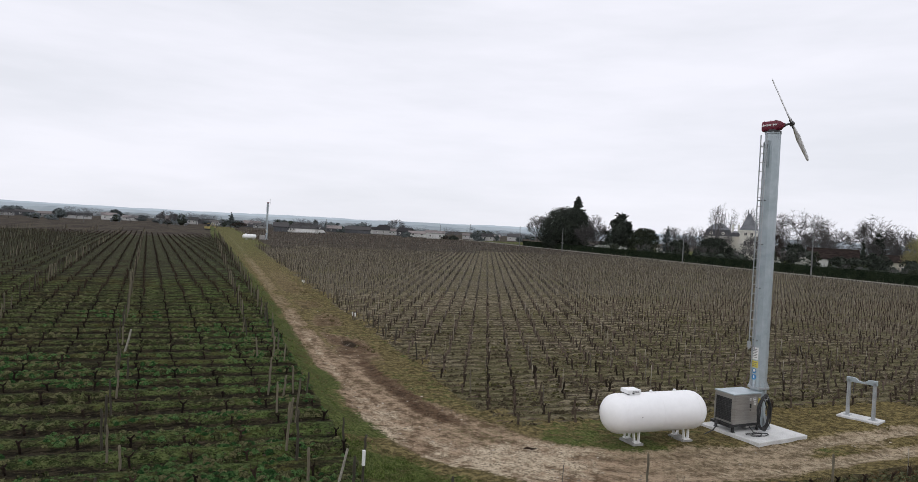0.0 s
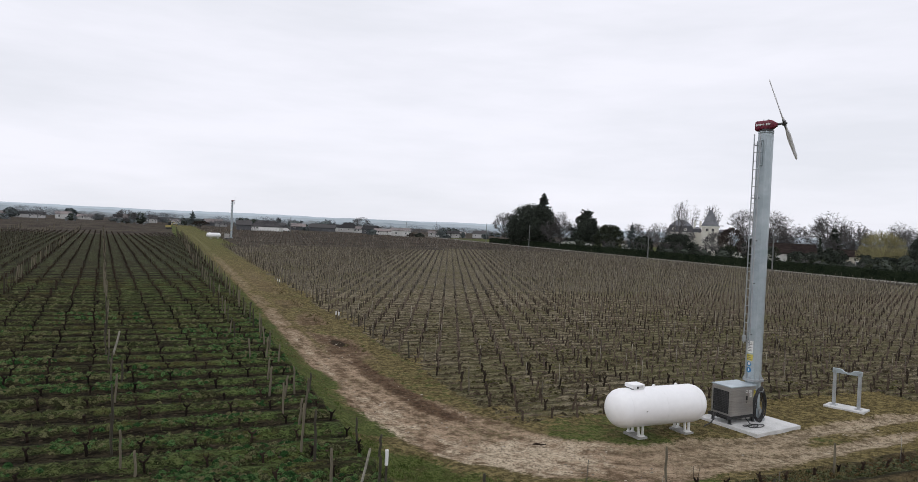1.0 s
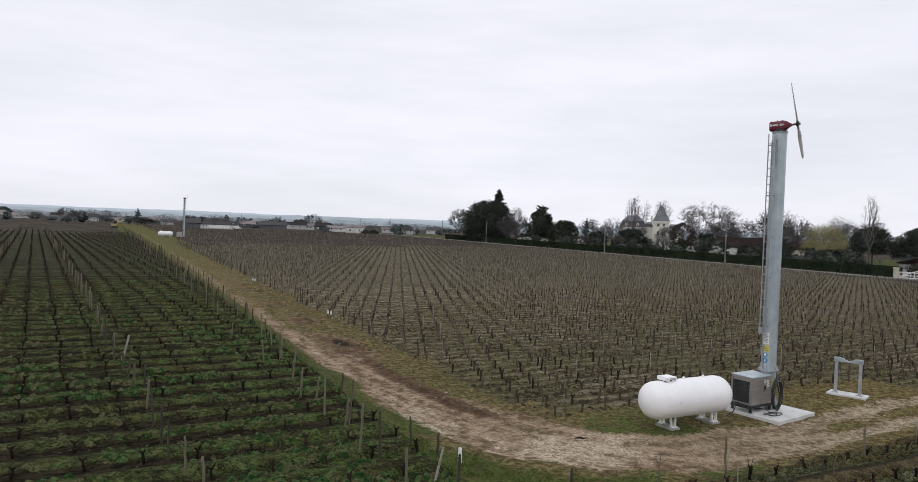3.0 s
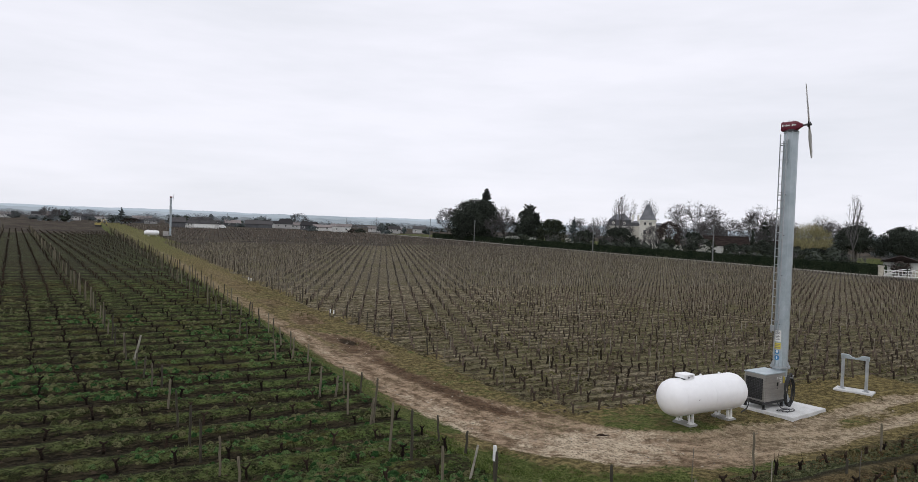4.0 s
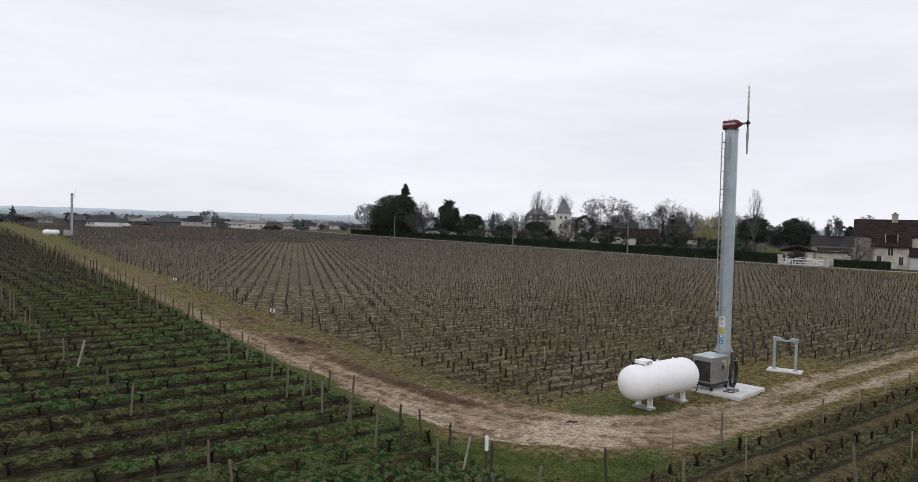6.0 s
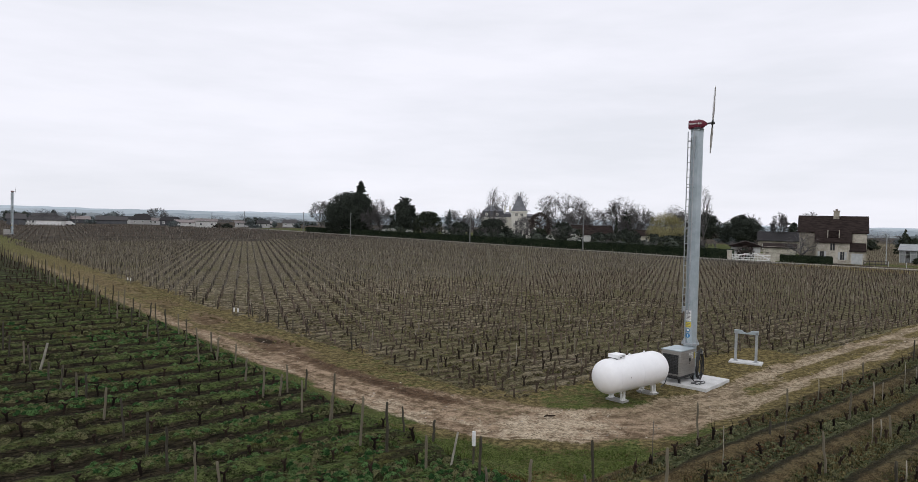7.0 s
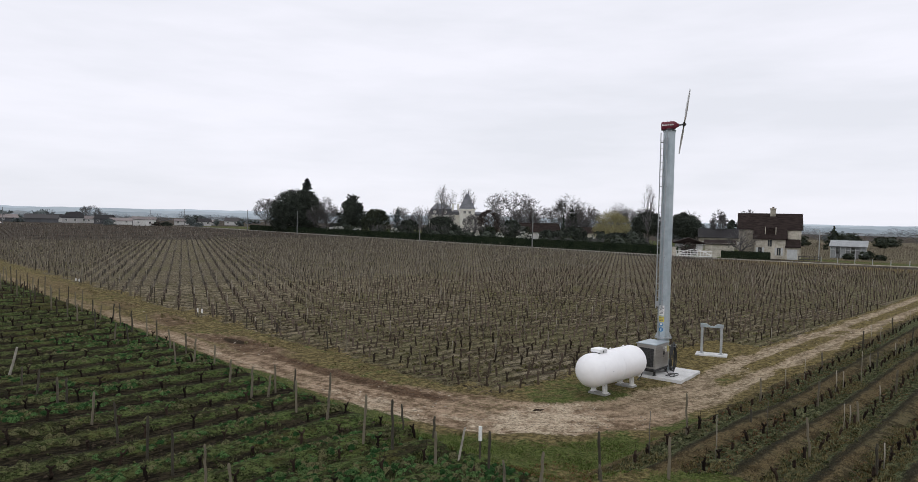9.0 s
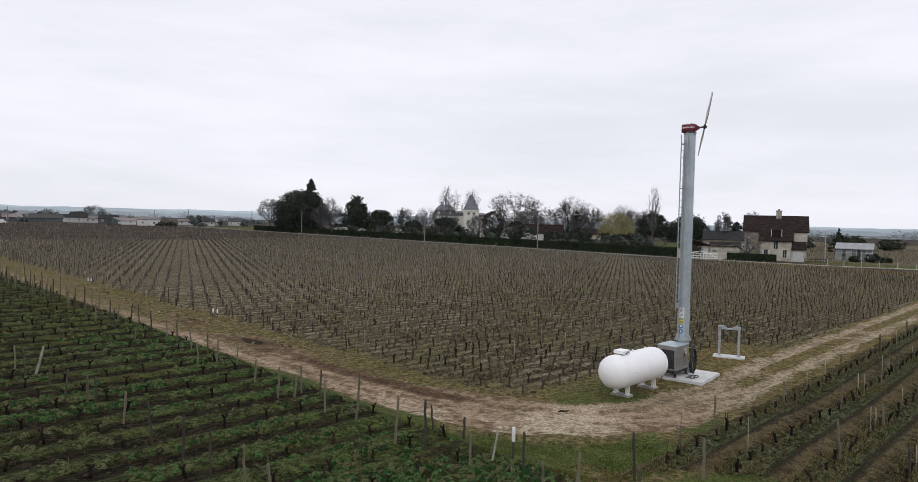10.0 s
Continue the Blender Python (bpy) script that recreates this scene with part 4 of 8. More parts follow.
# ---- engine cabinet ----
def engine_cabinet():
    c = thing("engine_cabinet", spot(16.98, 18.36, 0.12, 4.0), "stainless steel engine cabinet with mesh grille on a steel frame", "cabinet")
    w, d, lo, hi = 1.22, 0.82, 0.26, 1.24
    body = part("body", Geo().box(0, 0, (lo + hi) / 2, w, d, hi - lo), M_CABINET, c, bevel=0.012)
    part("lid", Geo().box(0, 0, hi + 0.02, w + 0.05, d + 0.05, 0.04), M_GALV, c, "pale steel lid", bevel=0.01)
    grille = part("grille", Geo().box(-w / 2 - 0.004, 0.0, 0.72, 0.012, d - 0.16, 0.76), M_GRILLE, body, "black mesh air grille")
    for k in range(13):
        part("grille_bar", Geo().box(-w / 2 - 0.014, 0, 0.37 + 0.058 * k, 0.008, d - 0.16, 0.006), M_DARKMETAL, grille)
    for k in range(11):
        part("grille_bar", Geo().box(-w / 2 - 0.016, -0.33 + 0.066 * k, 0.72, 0.006, 0.006, 0.76), M_DARKMETAL, grille)
    for y in (-(d / 2 - 0.04), d / 2 - 0.04):
        part("grille_frame", Geo().box(-w / 2 - 0.012, y, 0.72, 0.03, 0.06, 0.86), M_CABINET, body)
    door = part("door", Geo().box(-0.02, -d / 2 - 0.008, 0.74, w - 0.12, 0.016, 0.88), M_CABINET, c, bevel=0.004)
    part("handle", Geo().box(0.12, -d / 2 - 0.03, 0.86, 0.05, 0.03, 0.14), M_BLACK, door)
    part("lock", Geo().lathe(((0.12, -d / 2 - 0.02, 0.72), (0, -1, 0)), [(0, 0.02), (0.015, 0.02)], 10), M_DARKMETAL, door)
    for x, z, sw, sh, mt, nm in ((0.30, 1.08, 0.15, 0.09, M_WHITE, "white_label"), (0.12, 1.08, 0.09, 0.08, M_WHITE, "white_label"), (0.33, 0.94, 0.11, 0.13, M_WHITE, "white_label"), (0.53, 1.0, 0.10, 0.26, M_YELLOW, "yellow_label")):
        lab = part(nm, Geo().box(x, -d / 2 - 0.0185, z, sw, 0.005, sh), mt, c)
        part("printed_line", Geo().box(x, -d / 2 - 0.0225, z + 0.01, sw * 0.7, 0.003, 0.015), M_INK, lab)
    for x in (-w / 2 + 0.05, w / 2 - 0.05):
        for y in (-d / 2 + 0.05, d / 2 - 0.05):
            leg = part("leg", Geo().box(x, y, 0.13, 0.07, 0.07, 0.26), M_BLACK, c)
            part("foot_plate", Geo().box(x, y, 0.006, 0.13, 0.13, 0.012), M_DARKMETAL, leg)
    for y in (-d / 2 + 0.03, d / 2 - 0.03):
        part("frame_rail", Geo().box(-0.08, y, 0.225, w + 0.16, 0.07, 0.09), M_BLACK, c)
    for x in (-w / 2 + 0.03, w / 2 - 0.03):
        part("frame_rail", Geo().box(x, 0, 0.225, 0.06, d - 0.14, 0.086), M_BLACK, c)
    part("frame_rail", Geo().box(-w / 2 - 0.13, 0, 0.222, 0.06, d - 0.14, 0.08), M_BLACK, c)
    part("sill_box", Geo().box(0.33, -d / 2 + 0.12, 0.18, 0.55, 0.10, 0.16), M_CABINET, c)
    part("fuel_pipe", Geo().tube([(-w / 2 - 0.02, 0.1, 0.28), (-w / 2 - 0.25, 0.05, 0.26), (-w / 2 - 0.32, 0.0, 0.14), (-w / 2 - 0.5, -0.05, 0.03), (-w / 2 - 0.9, -0.1, -0.05)], 0.022, 8), M_BLACK, c)
    part("valve", Geo().box(-w / 2 - 0.24, 0.05, 0.28, 0.10, 0.07, 0.12), M_DARKMETAL, c)
    return c


engine_cabinet()


def hose_coil():
    """A thick black hose hung in loops on the mast's flank."""
    c = thing("hose_coil", spot(17.52, 17.80, 0.0, 10), "thick black rubber hose hung in loops beside the cabinet", "hose")
    rnd = random.Random(4)
    for k in range(8):
        wd, ht = 0.25 + 0.014 * ((k * 5) % 8), 0.46 + 0.014 * ((k * 3) % 8)
        pts = []
        for i in range(29):
            a = 2 * math.pi * i / 28
            pts.append((wd * math.sin(a) + rnd.uniform(-0.012, 0.012), -0.02 - 0.012 * k + 0.03 * math.sin(2 * a + k), 0.74 + ht * math.cos(a) * (1 - 0.12 * math.sin(a) ** 2) + (0.02 * k if math.cos(a) > 0 else 0)))
        part("loop", Geo().tube(pts, 0.019, 7, cap=False), M_BLACK, c, shade=True)
    part("hook", Geo().tube([(0, 0.14, 1.24), (0, -0.16, 1.24), (0, -0.18, 1.34)], 0.02, 6), M_GALV_DULL, c)
    return c


hose_coil()


def ground_cable():
    rnd = random.Random(7)
    pts = []
    for i in range(40):
        a = i / 39 * 4.2 * math.pi
        pts.append((0.30 * math.cos(a) + 0.012 * i, 0.12 * math.sin(a) - 0.004 * i, 0.135 + 0.008 * (i % 3) + 0.05 * max(0, math.sin(a * 0.5)) ** 4))
    pts += [(0.35, 0.1, 0.16), (0.30, 0.22, 0.30), (0.30, 0.30, 0.42)]
    return solid("cable", spot(16.75, 17.52, 0.0, 10), Geo().tube(pts, 0.016, 6), M_BLACK, "black cable lying in a tangle on the slab", "cable", shade=True)


ground_cable()


# ---- gas tank ----
def strut(a, b, thick, wide):
    """A flat bar from a to b, wide across the tank."""
    a, b = Vector(a), Vector(b)
    s = (b - a).cross(Vector((0, 1, 0))).normalized() * thick / 2
    w = Vector((0, wide / 2, 0))
    return Geo().add([p + k * s + q * w for p in (a, b) for k, q in ((-1, -1), (1, -1), (1, 1), (-1, 1))], [(3, 2, 1, 0), (4, 5, 6, 7), (0, 1, 5, 4), (1, 2, 6, 5), (2, 3, 7, 6), (3, 0, 4, 7)])


def gas_tank(m, label, detail=True):
    t = thing("gas_tank", m, label, "gas tank")
    R, half = 0.61, 1.86
    prof = [(-half, 0.02), (-half + 0.02, 0.16), (-half + 0.07, 0.30), (-half + 0.14, 0.42), (-half + 0.23, 0.51), (-half + 0.34, 0.575), (-half + 0.46, 0.605), (-half + 0.52, R)]
    prof = prof + [(-a, r) for a, r in prof[::-1]]
    shell = part("shell", Geo().lathe(((0, 0, 0.97), (1, 0, 0)), prof, 48), M_TANK, t, shade=True)
    for x in (-half + 0.52, 0.0, half - 0.52):
        part("weld_seam", Geo().lathe(((x - 0.008, 0, 0.97), (1, 0, 0)), [(0, R - 0.01), (0.0, R + 0.003), (0.016, R + 0.003), (0.016, R - 0.01)], 48), M_TANK, shell, shade=True)
    hood = part("valve_hood", Geo().box(-0.90, 0.0, 1.665, 0.48, 0.42, 0.13), M_TANK, t, "white hinged valve hood", bevel=0.03)
    part("hood_skirt", Geo().box(-0.86, 0.0, 1.565, 0.38, 0.36, 0.12), M_TANK, hood)
    # A solid black block stands in for the shade under the open hood.
    part("hood_gap_shade", Geo().box(-1.075, 0.0, 1.565, 0.07, 0.30, 0.09), M_BLACK, hood, "black block for the shaded gap under the hood")
    part("latch", Geo().box(-0.95, -0.216, 1.63, 0.06, 0.02, 0.05), M_DARKMETAL, hood)
    for k in range(2):
        part("printed_line", Geo().box(-0.86, -0.213, 1.685 - 0.035 * k, 0.24, 0.006, 0.014), M_INK, hood)
    for x in (-0.15, 0.75):
        part("lifting_lug", Geo().lathe(((x, -0.012, 1.60), (0, 1, 0)), [(0, 0.03), (0, 0.06), (0.024, 0.06), (0.024, 0.03)], 12), M_TANK, t)
    for x in (-0.74, 1.13):
        for y in (-0.16, 0.26):
            s = 1 if y > 0 else -1
            leg = part("leg", strut((x - 0.105, y, 0.52), (x - 0.075, y + 0.04 * s, 0.11), 0.04, 0.08), M_WHITE, t)
            part("leg_strut", strut((x + 0.105, y, 0.52), (x + 0.075, y + 0.04 * s, 0.11), 0.04, 0.08), M_WHITE, leg)
            part("saddle", strut((x - 0.14, y, 0.49), (x + 0.14, y, 0.49), 0.07, 0.11), M_WHITE, leg)
            part("foot", Geo().box(x + 0.01, y + 0.05 * s, 0.10, 0.22, 0.15, 0.03), M_WHITE, leg)
    part("plate", Geo().box(-0.85, -0.607, 0.98, 0.04, 0.01, 0.03), M_INK, t)
    return t


gas_tank(spot(13.27, 17.98, 0.0, 0.0), "large white cylindrical gas tank on short legs")
for u in (12.50, 14.37):
    solid("concrete_beam", spot(u + 0.03, 17.98, 0.0, 1.5), Geo().box(0, 0.05, 0.0, 0.38, 0.72, 0.17), M_BLOCK, "grey concrete bearer under the gas tank", "bearer", "tank bearers", bevel=0.015)


# ---- steel rest for the lowered mast ----
def mast_rest():
    r = thing("mast_rest", spot(23.12, 18.62, 0.10, 20.0), "galvanised steel rest frame with a notched crossbar", "frame")
    for y in (-0.44, 0.44):
        leg = part("leg", Geo().box(0, y, 0.70, 0.11, 0.11, 1.36), M_GALV_DULL, r, bevel=0.006)
        part("foot_plate", Geo().box(0, y, 0.012, 0.24, 0.24, 0.024), M_GALV_DULL, leg)
    prof = [(-0.52, 1.28), (-0.52, 1.45), (-0.30, 1.45), (-0.20, 1.43), (-0.12, 1.36), (0, 1.33), (0.12, 1.36), (0.20, 1.43), (0.30, 1.45), (0.52, 1.45), (0.52, 1.28)]
    g = Geo()
    n = len(prof)
    g.add([(x, y, z) for x in (-0.055, 0.055) for y, z in prof], [tuple(range(n))[::-1], tuple(range(n, 2 * n))] + [(i, (i + 1) % n, (i + 1) % n + n, i + n) for i in range(n)])
    part("crossbar", g, M_GALV, r)
    part("hanging_chain", Geo().tube([(0.06, 0.30, 1.3), (0.07, 0.31, 1.05), (0.07, 0.30, 0.85)], 0.012, 6), M_DARKMETAL, r)
    return r


mast_rest()
solid("small_slab", spot(23.15, 18.62, 0.0, 20.0), Geo().box(0, 0, 0.02, 0.78, 1.42, 0.16), M_CONCRETE, "small pale concrete slab under the steel rest", "slab", bevel=0.015)


# ---- vines ----
def vine_geo(seed, low=False, tall=False):
    """A short gnarled trunk with two stubby arms and now and then a cut cane."""
    r = random.Random(seed)
    g = Geo()
    h = r.uniform(0.30, 0.43) if tall else r.uniform(0.20, 0.31)
    thick = 0.040 if tall else 0.045
    lean, lx = r.uniform(-0.07, 0.07), r.uniform(-0.05, 0.05)
    k = 3 if low else 5
    pts = [Vector((0, 0, -0.08))]
    for i in range(1, k + 1):
        t = i / k
        pts.append(Vector((lean * t + r.uniform(-0.014, 0.014), lx * t + r.uniform(-0.014, 0.014), h * t)))
    rad = [thick * r.uniform(0.8, 1.25) for _ in pts]
    rad[-1] *= 1.15
    g.tube(pts, rad, 4 if low else 6)
    for s in (-1, 1):
        if r.random() < 0.2:
            continue
        ln = r.uniform(0.02, 0.06) if tall else r.uniform(0.05, 0.12)
        a = pts[-1] - Vector((0, 0, 0.03))
        b = a + Vector((s * ln * 0.7, r.uniform(-0.05, 0.05), r.uniform(0.02, 0.07)))
        c = b + Vector((s * ln * 0.4, r.uniform(-0.05, 0.05), r.uniform(0.03, 0.08)))
        g.tube([a, b, c], [thick * 0.8, thick * 0.75, thick * 0.5], 3 if low else 5)
        if r.random() < (0.2 if tall else 0.15):
            d = c + Vector((r.uniform(-0.10, 0.10), r.uniform(-0.08, 0.08), r.uniform(0.10, 0.30)))
            g.tube([c, d], [0.009, 0.005], 3)
    return g


def tri_arrays(geo):
    v = np.array([tuple(p) for p in geo.v], np.float32)
    t = []
    for f in geo.f:
        for i in range(1, len(f) - 1):
            t.append((f[0], f[i], f[i + 1]))
    return v, np.array(t, np.int32)


def scatter(name, kinds, spots, mat, label, category):
    """Joins many turned and scaled copies of some small shapes. spots: u, v, z, turn, scale, height scale."""
    vs, fs, n = [], [], 0
    pick = np.random.RandomState(len(spots)).randint(0, len(kinds), len(spots))
    spots = np.asarray(spots, np.float32)
    for k, (kv, kf) in enumerate(kinds):
        s = spots[pick == k]
        if not len(s):
            continue
        c, q = np.cos(s[:, 3])[:, None], np.sin(s[:, 3])[:, None]
        x = (kv[None, :, 0] * c - kv[None, :, 1] * q) * s[:, 4:5] + s[:, 0:1]
        y = (kv[None, :, 0] * q + kv[None, :, 1] * c) * s[:, 4:5] + s[:, 1:2]
        z = kv[None, :, 2] * s[:, 5:6] + s[:, 2:3]
        vs.append(np.stack([x, y, z], -1).reshape(-1, 3))
        fs.append((kf[None] + (np.arange(len(s)) * len(kv))[:, None, None]).reshape(-1, 3) + n)
        n += len(s) * len(kv)
    ob = new(name, raw_mesh(name, np.concatenate(vs), np.concatenate(fs), mat))
    ob.matrix_world = BASE
    return tagged(ob, label, category, kind="stuff")


rs = np.random.RandomState(11)


def lattice(test, u0, u1, v0, v1, first, gap, skew, jitter=0.11, row=ROW, askew=0.0):
    """Vines in rows: gap along the row, skew the shift from row to row, askew the slope of the rows."""
    out = []
    for k in range(int((v0 - first) // row), int((v1 - first) // row) + 1):
        v = first + k * row
        shift = (skew * k) % gap
        us = np.arange(math.floor(u0 / gap) * gap + shift, u1, gap)
        us = us + rs.uniform(-jitter, jitter, len(us))
        vv = v + askew * (us - 19.6) + rs.uniform(-0.08, 0.08, len(us))
        ok = test(us, vv) & (rs.rand(len(us)) > 0.04)
        out.append(np.stack([us[ok], vv[ok]], -1))
    return np.concatenate(out)


def in_view(p):
    """Only what the camera's side of the land can show."""
    x, y = p[:, 0] * CH - p[:, 1] * SH, p[:, 0] * SH + p[:, 1] * CH
    return (y > 9) & (x > -12 - 0.85 * (y + 6)) & (x < 12 + 1.6 * (y + 4))


def spots_of(p, turn=0.5, size=0.15):
    n = len(p)
    return np.stack([p[:, 0], p[:, 1], rise(p[:, 0], p[:, 1]), rs.uniform(-turn, turn, n) + np.pi * rs.randint(0, 2, n), 1 + rs.uniform(-size, size, n), 1 + rs.uniform(-size, size * 1.6, n)], -1)


VINES_R = lattice(field_right, 8, 150, 17, 195, 20.4, 1.085, 0.3768, 0.06)
VINES_L = lattice(field_left, -110, 6, 8, 238, FIRST_LEFT, VINE_GAP_LEFT, -VINE_SLANT_LEFT * ROW_LEFT, 0.09, ROW_LEFT)
VINES_B = lattice(field_back, 10, 150, 160, 336, 20.4, 1.2, 0.3, 0.11, 1.75)
VINES_E = lattice(lambda u, v: (u > 149) & (u < 300) & (v < 72 + 0.25 * (u - 130)), 149, 300, -60, 115, 20.4, 1.5, 0.3, 0.1, 3.5)
VINES_L = VINES_L[VINES_L[:, 1] < 188 + 34 * vnoise(VINES_L[:, 0], 0 * VINES_L[:, 0], 9.0, 91)]
VINES_LOW = lattice(field_low, 5, 60, 4, 16, FIRST_LOW, 1.05, 0.3, 0.11, ROW_LEFT, 0.045)
VINES_R, VINES_L, VINES_B, VINES_LOW, VINES_E = [p[in_view(p)] for p in (VINES_R, VINES_L, VINES_B, VINES_LOW, VINES_E)]

STUB_GEO, TALL_GEO = [vine_geo(s) for s in range(10)], [vine_geo(s + 100, False, True) for s in range(10)]
STUB_MESH, TALL_MESH = [[g.mesh("grapevine", mt, 0, True) for g in kinds] for kinds, mt in ((STUB_GEO, M_VINE_LOW), (TALL_GEO, M_VINE))]
STUBS, TALLS = [tri_arrays(g) for g in STUB_GEO], [tri_arrays(g) for g in TALL_GEO]
LOW_STUBS, LOW_TALLS = [tri_arrays(vine_geo(s + 40, True)) for s in range(10)], [tri_arrays(vine_geo(s + 60, True, True)) for s in range(10)]



def far_vine(seed, h):
    """A trunk and one arm in few faces, for rows far off."""
    r = random.Random(seed)
    g = Geo().tube([(0, 0, -0.05), (r.uniform(-0.05, 0.05), r.uniform(-0.04, 0.04), h)], [0.045, 0.04], 3, cap=False)
    s = r.choice((-1, 1))
    return tri_arrays(g.tube([(0, 0, h * 0.85), (s * 0.12, r.uniform(-0.05, 0.05), h + r.uniform(0.03, 0.12))], [0.035, 0.02], 3, cap=False))


FAR_TALLS, FAR_STUBS = [far_vine(s, 0.33 + 0.012 * s) for s in range(8)], [far_vine(s + 20, 0.27 + 0.01 * s) for s in range(8)]


def stick(h, r, n=3):
    return tri_arrays(Geo().tube([(0, 0, -0.05), (0.02, 0.01, h * 0.5), (0, 0, h)], [r, r * 0.9, r * 0.8], n))


def single_vines(p, meshes, group, label, size=1.0):
    for u, v in p:
        ob = new("grapevine", meshes[rs.randint(len(meshes))])
        s = size * rs.uniform(0.9, 1.15)
        ob.matrix_world = spot(u, v, float(rise(u, v)), math.degrees(rs.uniform(-0.5, 0.5)) + 180 * rs.randint(2)) @ Matrix.Diagonal((s, s, s * rs.uniform(0.95, 1.15), 1))
        tagged(ob, label, "vine", group)


def split(p, test):
    k = test(p[:, 0], p[:, 1])
    return p[k], p[~k]


near_low, rest_low = split(VINES_LOW, lambda u, v: (u < 32) & (v > 8))
near_r, rest_r = split(VINES_R, lambda u, v: (u < 19) & (v < 28) | (v < 21.5) & (u < 32))
near_l, rest_l = split(VINES_L, lambda u, v: (u > -4) & (v < 26))
single_vines(near_low, STUB_MESH, "vines below the track", "bare gnarled grapevine with pruned arms in a weedy row", 0.82)
single_vines(near_r, TALL_MESH, "vines of the ploughed field", "bare pruned grapevine standing in dark ploughed soil")
single_vines(near_l, STUB_MESH, "vines of the green field", "bare gnarled grapevine between weedy green strips", 0.72)
mid_r, far_r = split(rest_r, lambda u, v: v < 36)
scatter("vine_rows_ploughed_field", TALLS, spots_of(mid_r), M_VINES, "rows of bare pruned grapevines in ploughed soil", "vines")
mid_far_r, far_r = split(far_r, lambda u, v: v < 58)
scatter("vine_rows_ploughed_field_middle", LOW_TALLS, spots_of(mid_far_r), M_VINES, "rows of bare pruned grapevines in ploughed soil", "vines")
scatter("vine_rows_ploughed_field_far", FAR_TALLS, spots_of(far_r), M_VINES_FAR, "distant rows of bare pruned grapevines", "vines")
mid_l, far_l = split(rest_l, lambda u, v: v < 50)
scatter("vine_rows_green_field", STUBS, spots_of(np.concatenate([mid_l, rest_low])) * np.array([1, 1, 1, 1, 0.75, 0.75]), M_VINE_LOW, "rows of bare grapevines between weedy strips", "vines")
mid_far_l, far_l = split(far_l, lambda u, v: v < 80)
scatter("vine_rows_green_field_middle", LOW_STUBS, spots_of(mid_far_l), M_VINE_LOW, "rows of bare grapevines between weedy strips", "vines")
scatter("vine_rows_green_field_far", FAR_STUBS, spots_of(far_l), M_VINE_LOW, "distant rows of bare grapevines between weedy strips", "vines")
scatter("vine_rows_back_field", FAR_TALLS, spots_of(VINES_B[::2]), M_VINES, "far parcel of bare grapevines", "vines")
scatter("vine_rows_beyond_the_house", FAR_STUBS, spots_of(VINES_E, 0.5, 0.2) * np.array([1, 1, 1, 1, 1.3, 1.2]), M_VINES, "far rows of bare grapevines beyond the stone house", "vines")

# thin stakes beside the vines
thin = np.concatenate([VINES_R[rs.rand(len(VINES_R)) < 0.22 + 0.04 * smooth(35, 75, VINES_R[:, 1])], VINES_L[(rs.rand(len(VINES_L)) < 0.012)], VINES_LOW[rs.rand(len(VINES_LOW)) < 0.2], VINES_B[rs.rand(len(VINES_B)) < 0.3]])
thin = thin + rs.uniform(-0.12, 0.12, thin.shape)
scatter("vine_stakes", [stick(0.80, 0.016), stick(0.66, 0.02), stick(0.95, 0.014)], spots_of(thin, 3.1, 0.2), M_STAKE, "thin weathered wooden stakes along the vine rows", "stakes")


# ---- posts ----
def post_geo(h, r, seed):
    q = random.Random(seed)
    lx, ly = q.uniform(-0.05, 0.05), q.uniform(-0.05, 0.05)
    jog = [q.uniform(-0.018, 0.018) for _ in range(6)]
    return Geo().tube([(0, 0, -0.25), (lx * 0.3 + jog[0], ly * 0.3 + jog[1], h * 0.3), (lx * 0.5 + jog[2], ly * 0.5 + jog[3], h * 0.55), (lx * 0.7 + jog[4], ly * 0.7 + jog[5], h * 0.78), (lx, ly, h - 0.04), (lx + 0.008, ly, h)],
                      [r, r * q.uniform(0.9, 1.1), r * q.uniform(0.85, 1.1), r * q.uniform(0.85, 1.05), r * 0.9, r * 0.55], 7)


POST_MESH = [post_geo(h, r, i).mesh("vineyard_post", M_POST, 0, True) for i, (h, r) in enumerate(((1.1, 0.032), (1.05, 0.035), (1.2, 0.029), (0.95, 0.035), (1.1, 0.037), (0.9, 0.031)))]
POST_KINDS = [tri_arrays(post_geo(h, r, i + 20)) for i, (h, r) in enumerate(((1.1, 0.036), (0.95, 0.04), (1.2, 0.034)))]


def post(u, v, kind, tilt=(0, 0), size=1.0, label="weathered grey wooden vineyard post", group="vineyard posts"):
    ob = new("vineyard_post", POST_MESH[kind])
    ob.matrix_world = spot(u, v, float(rise(u, v))) @ pose(0, 0, 0, tilt[0], tilt[1], 37 * kind) @ Matrix.Diagonal((1, 1, size, 1))
    return tagged(ob, label, "post", group)


far_posts = []
post_rs = np.random.RandomState(77)
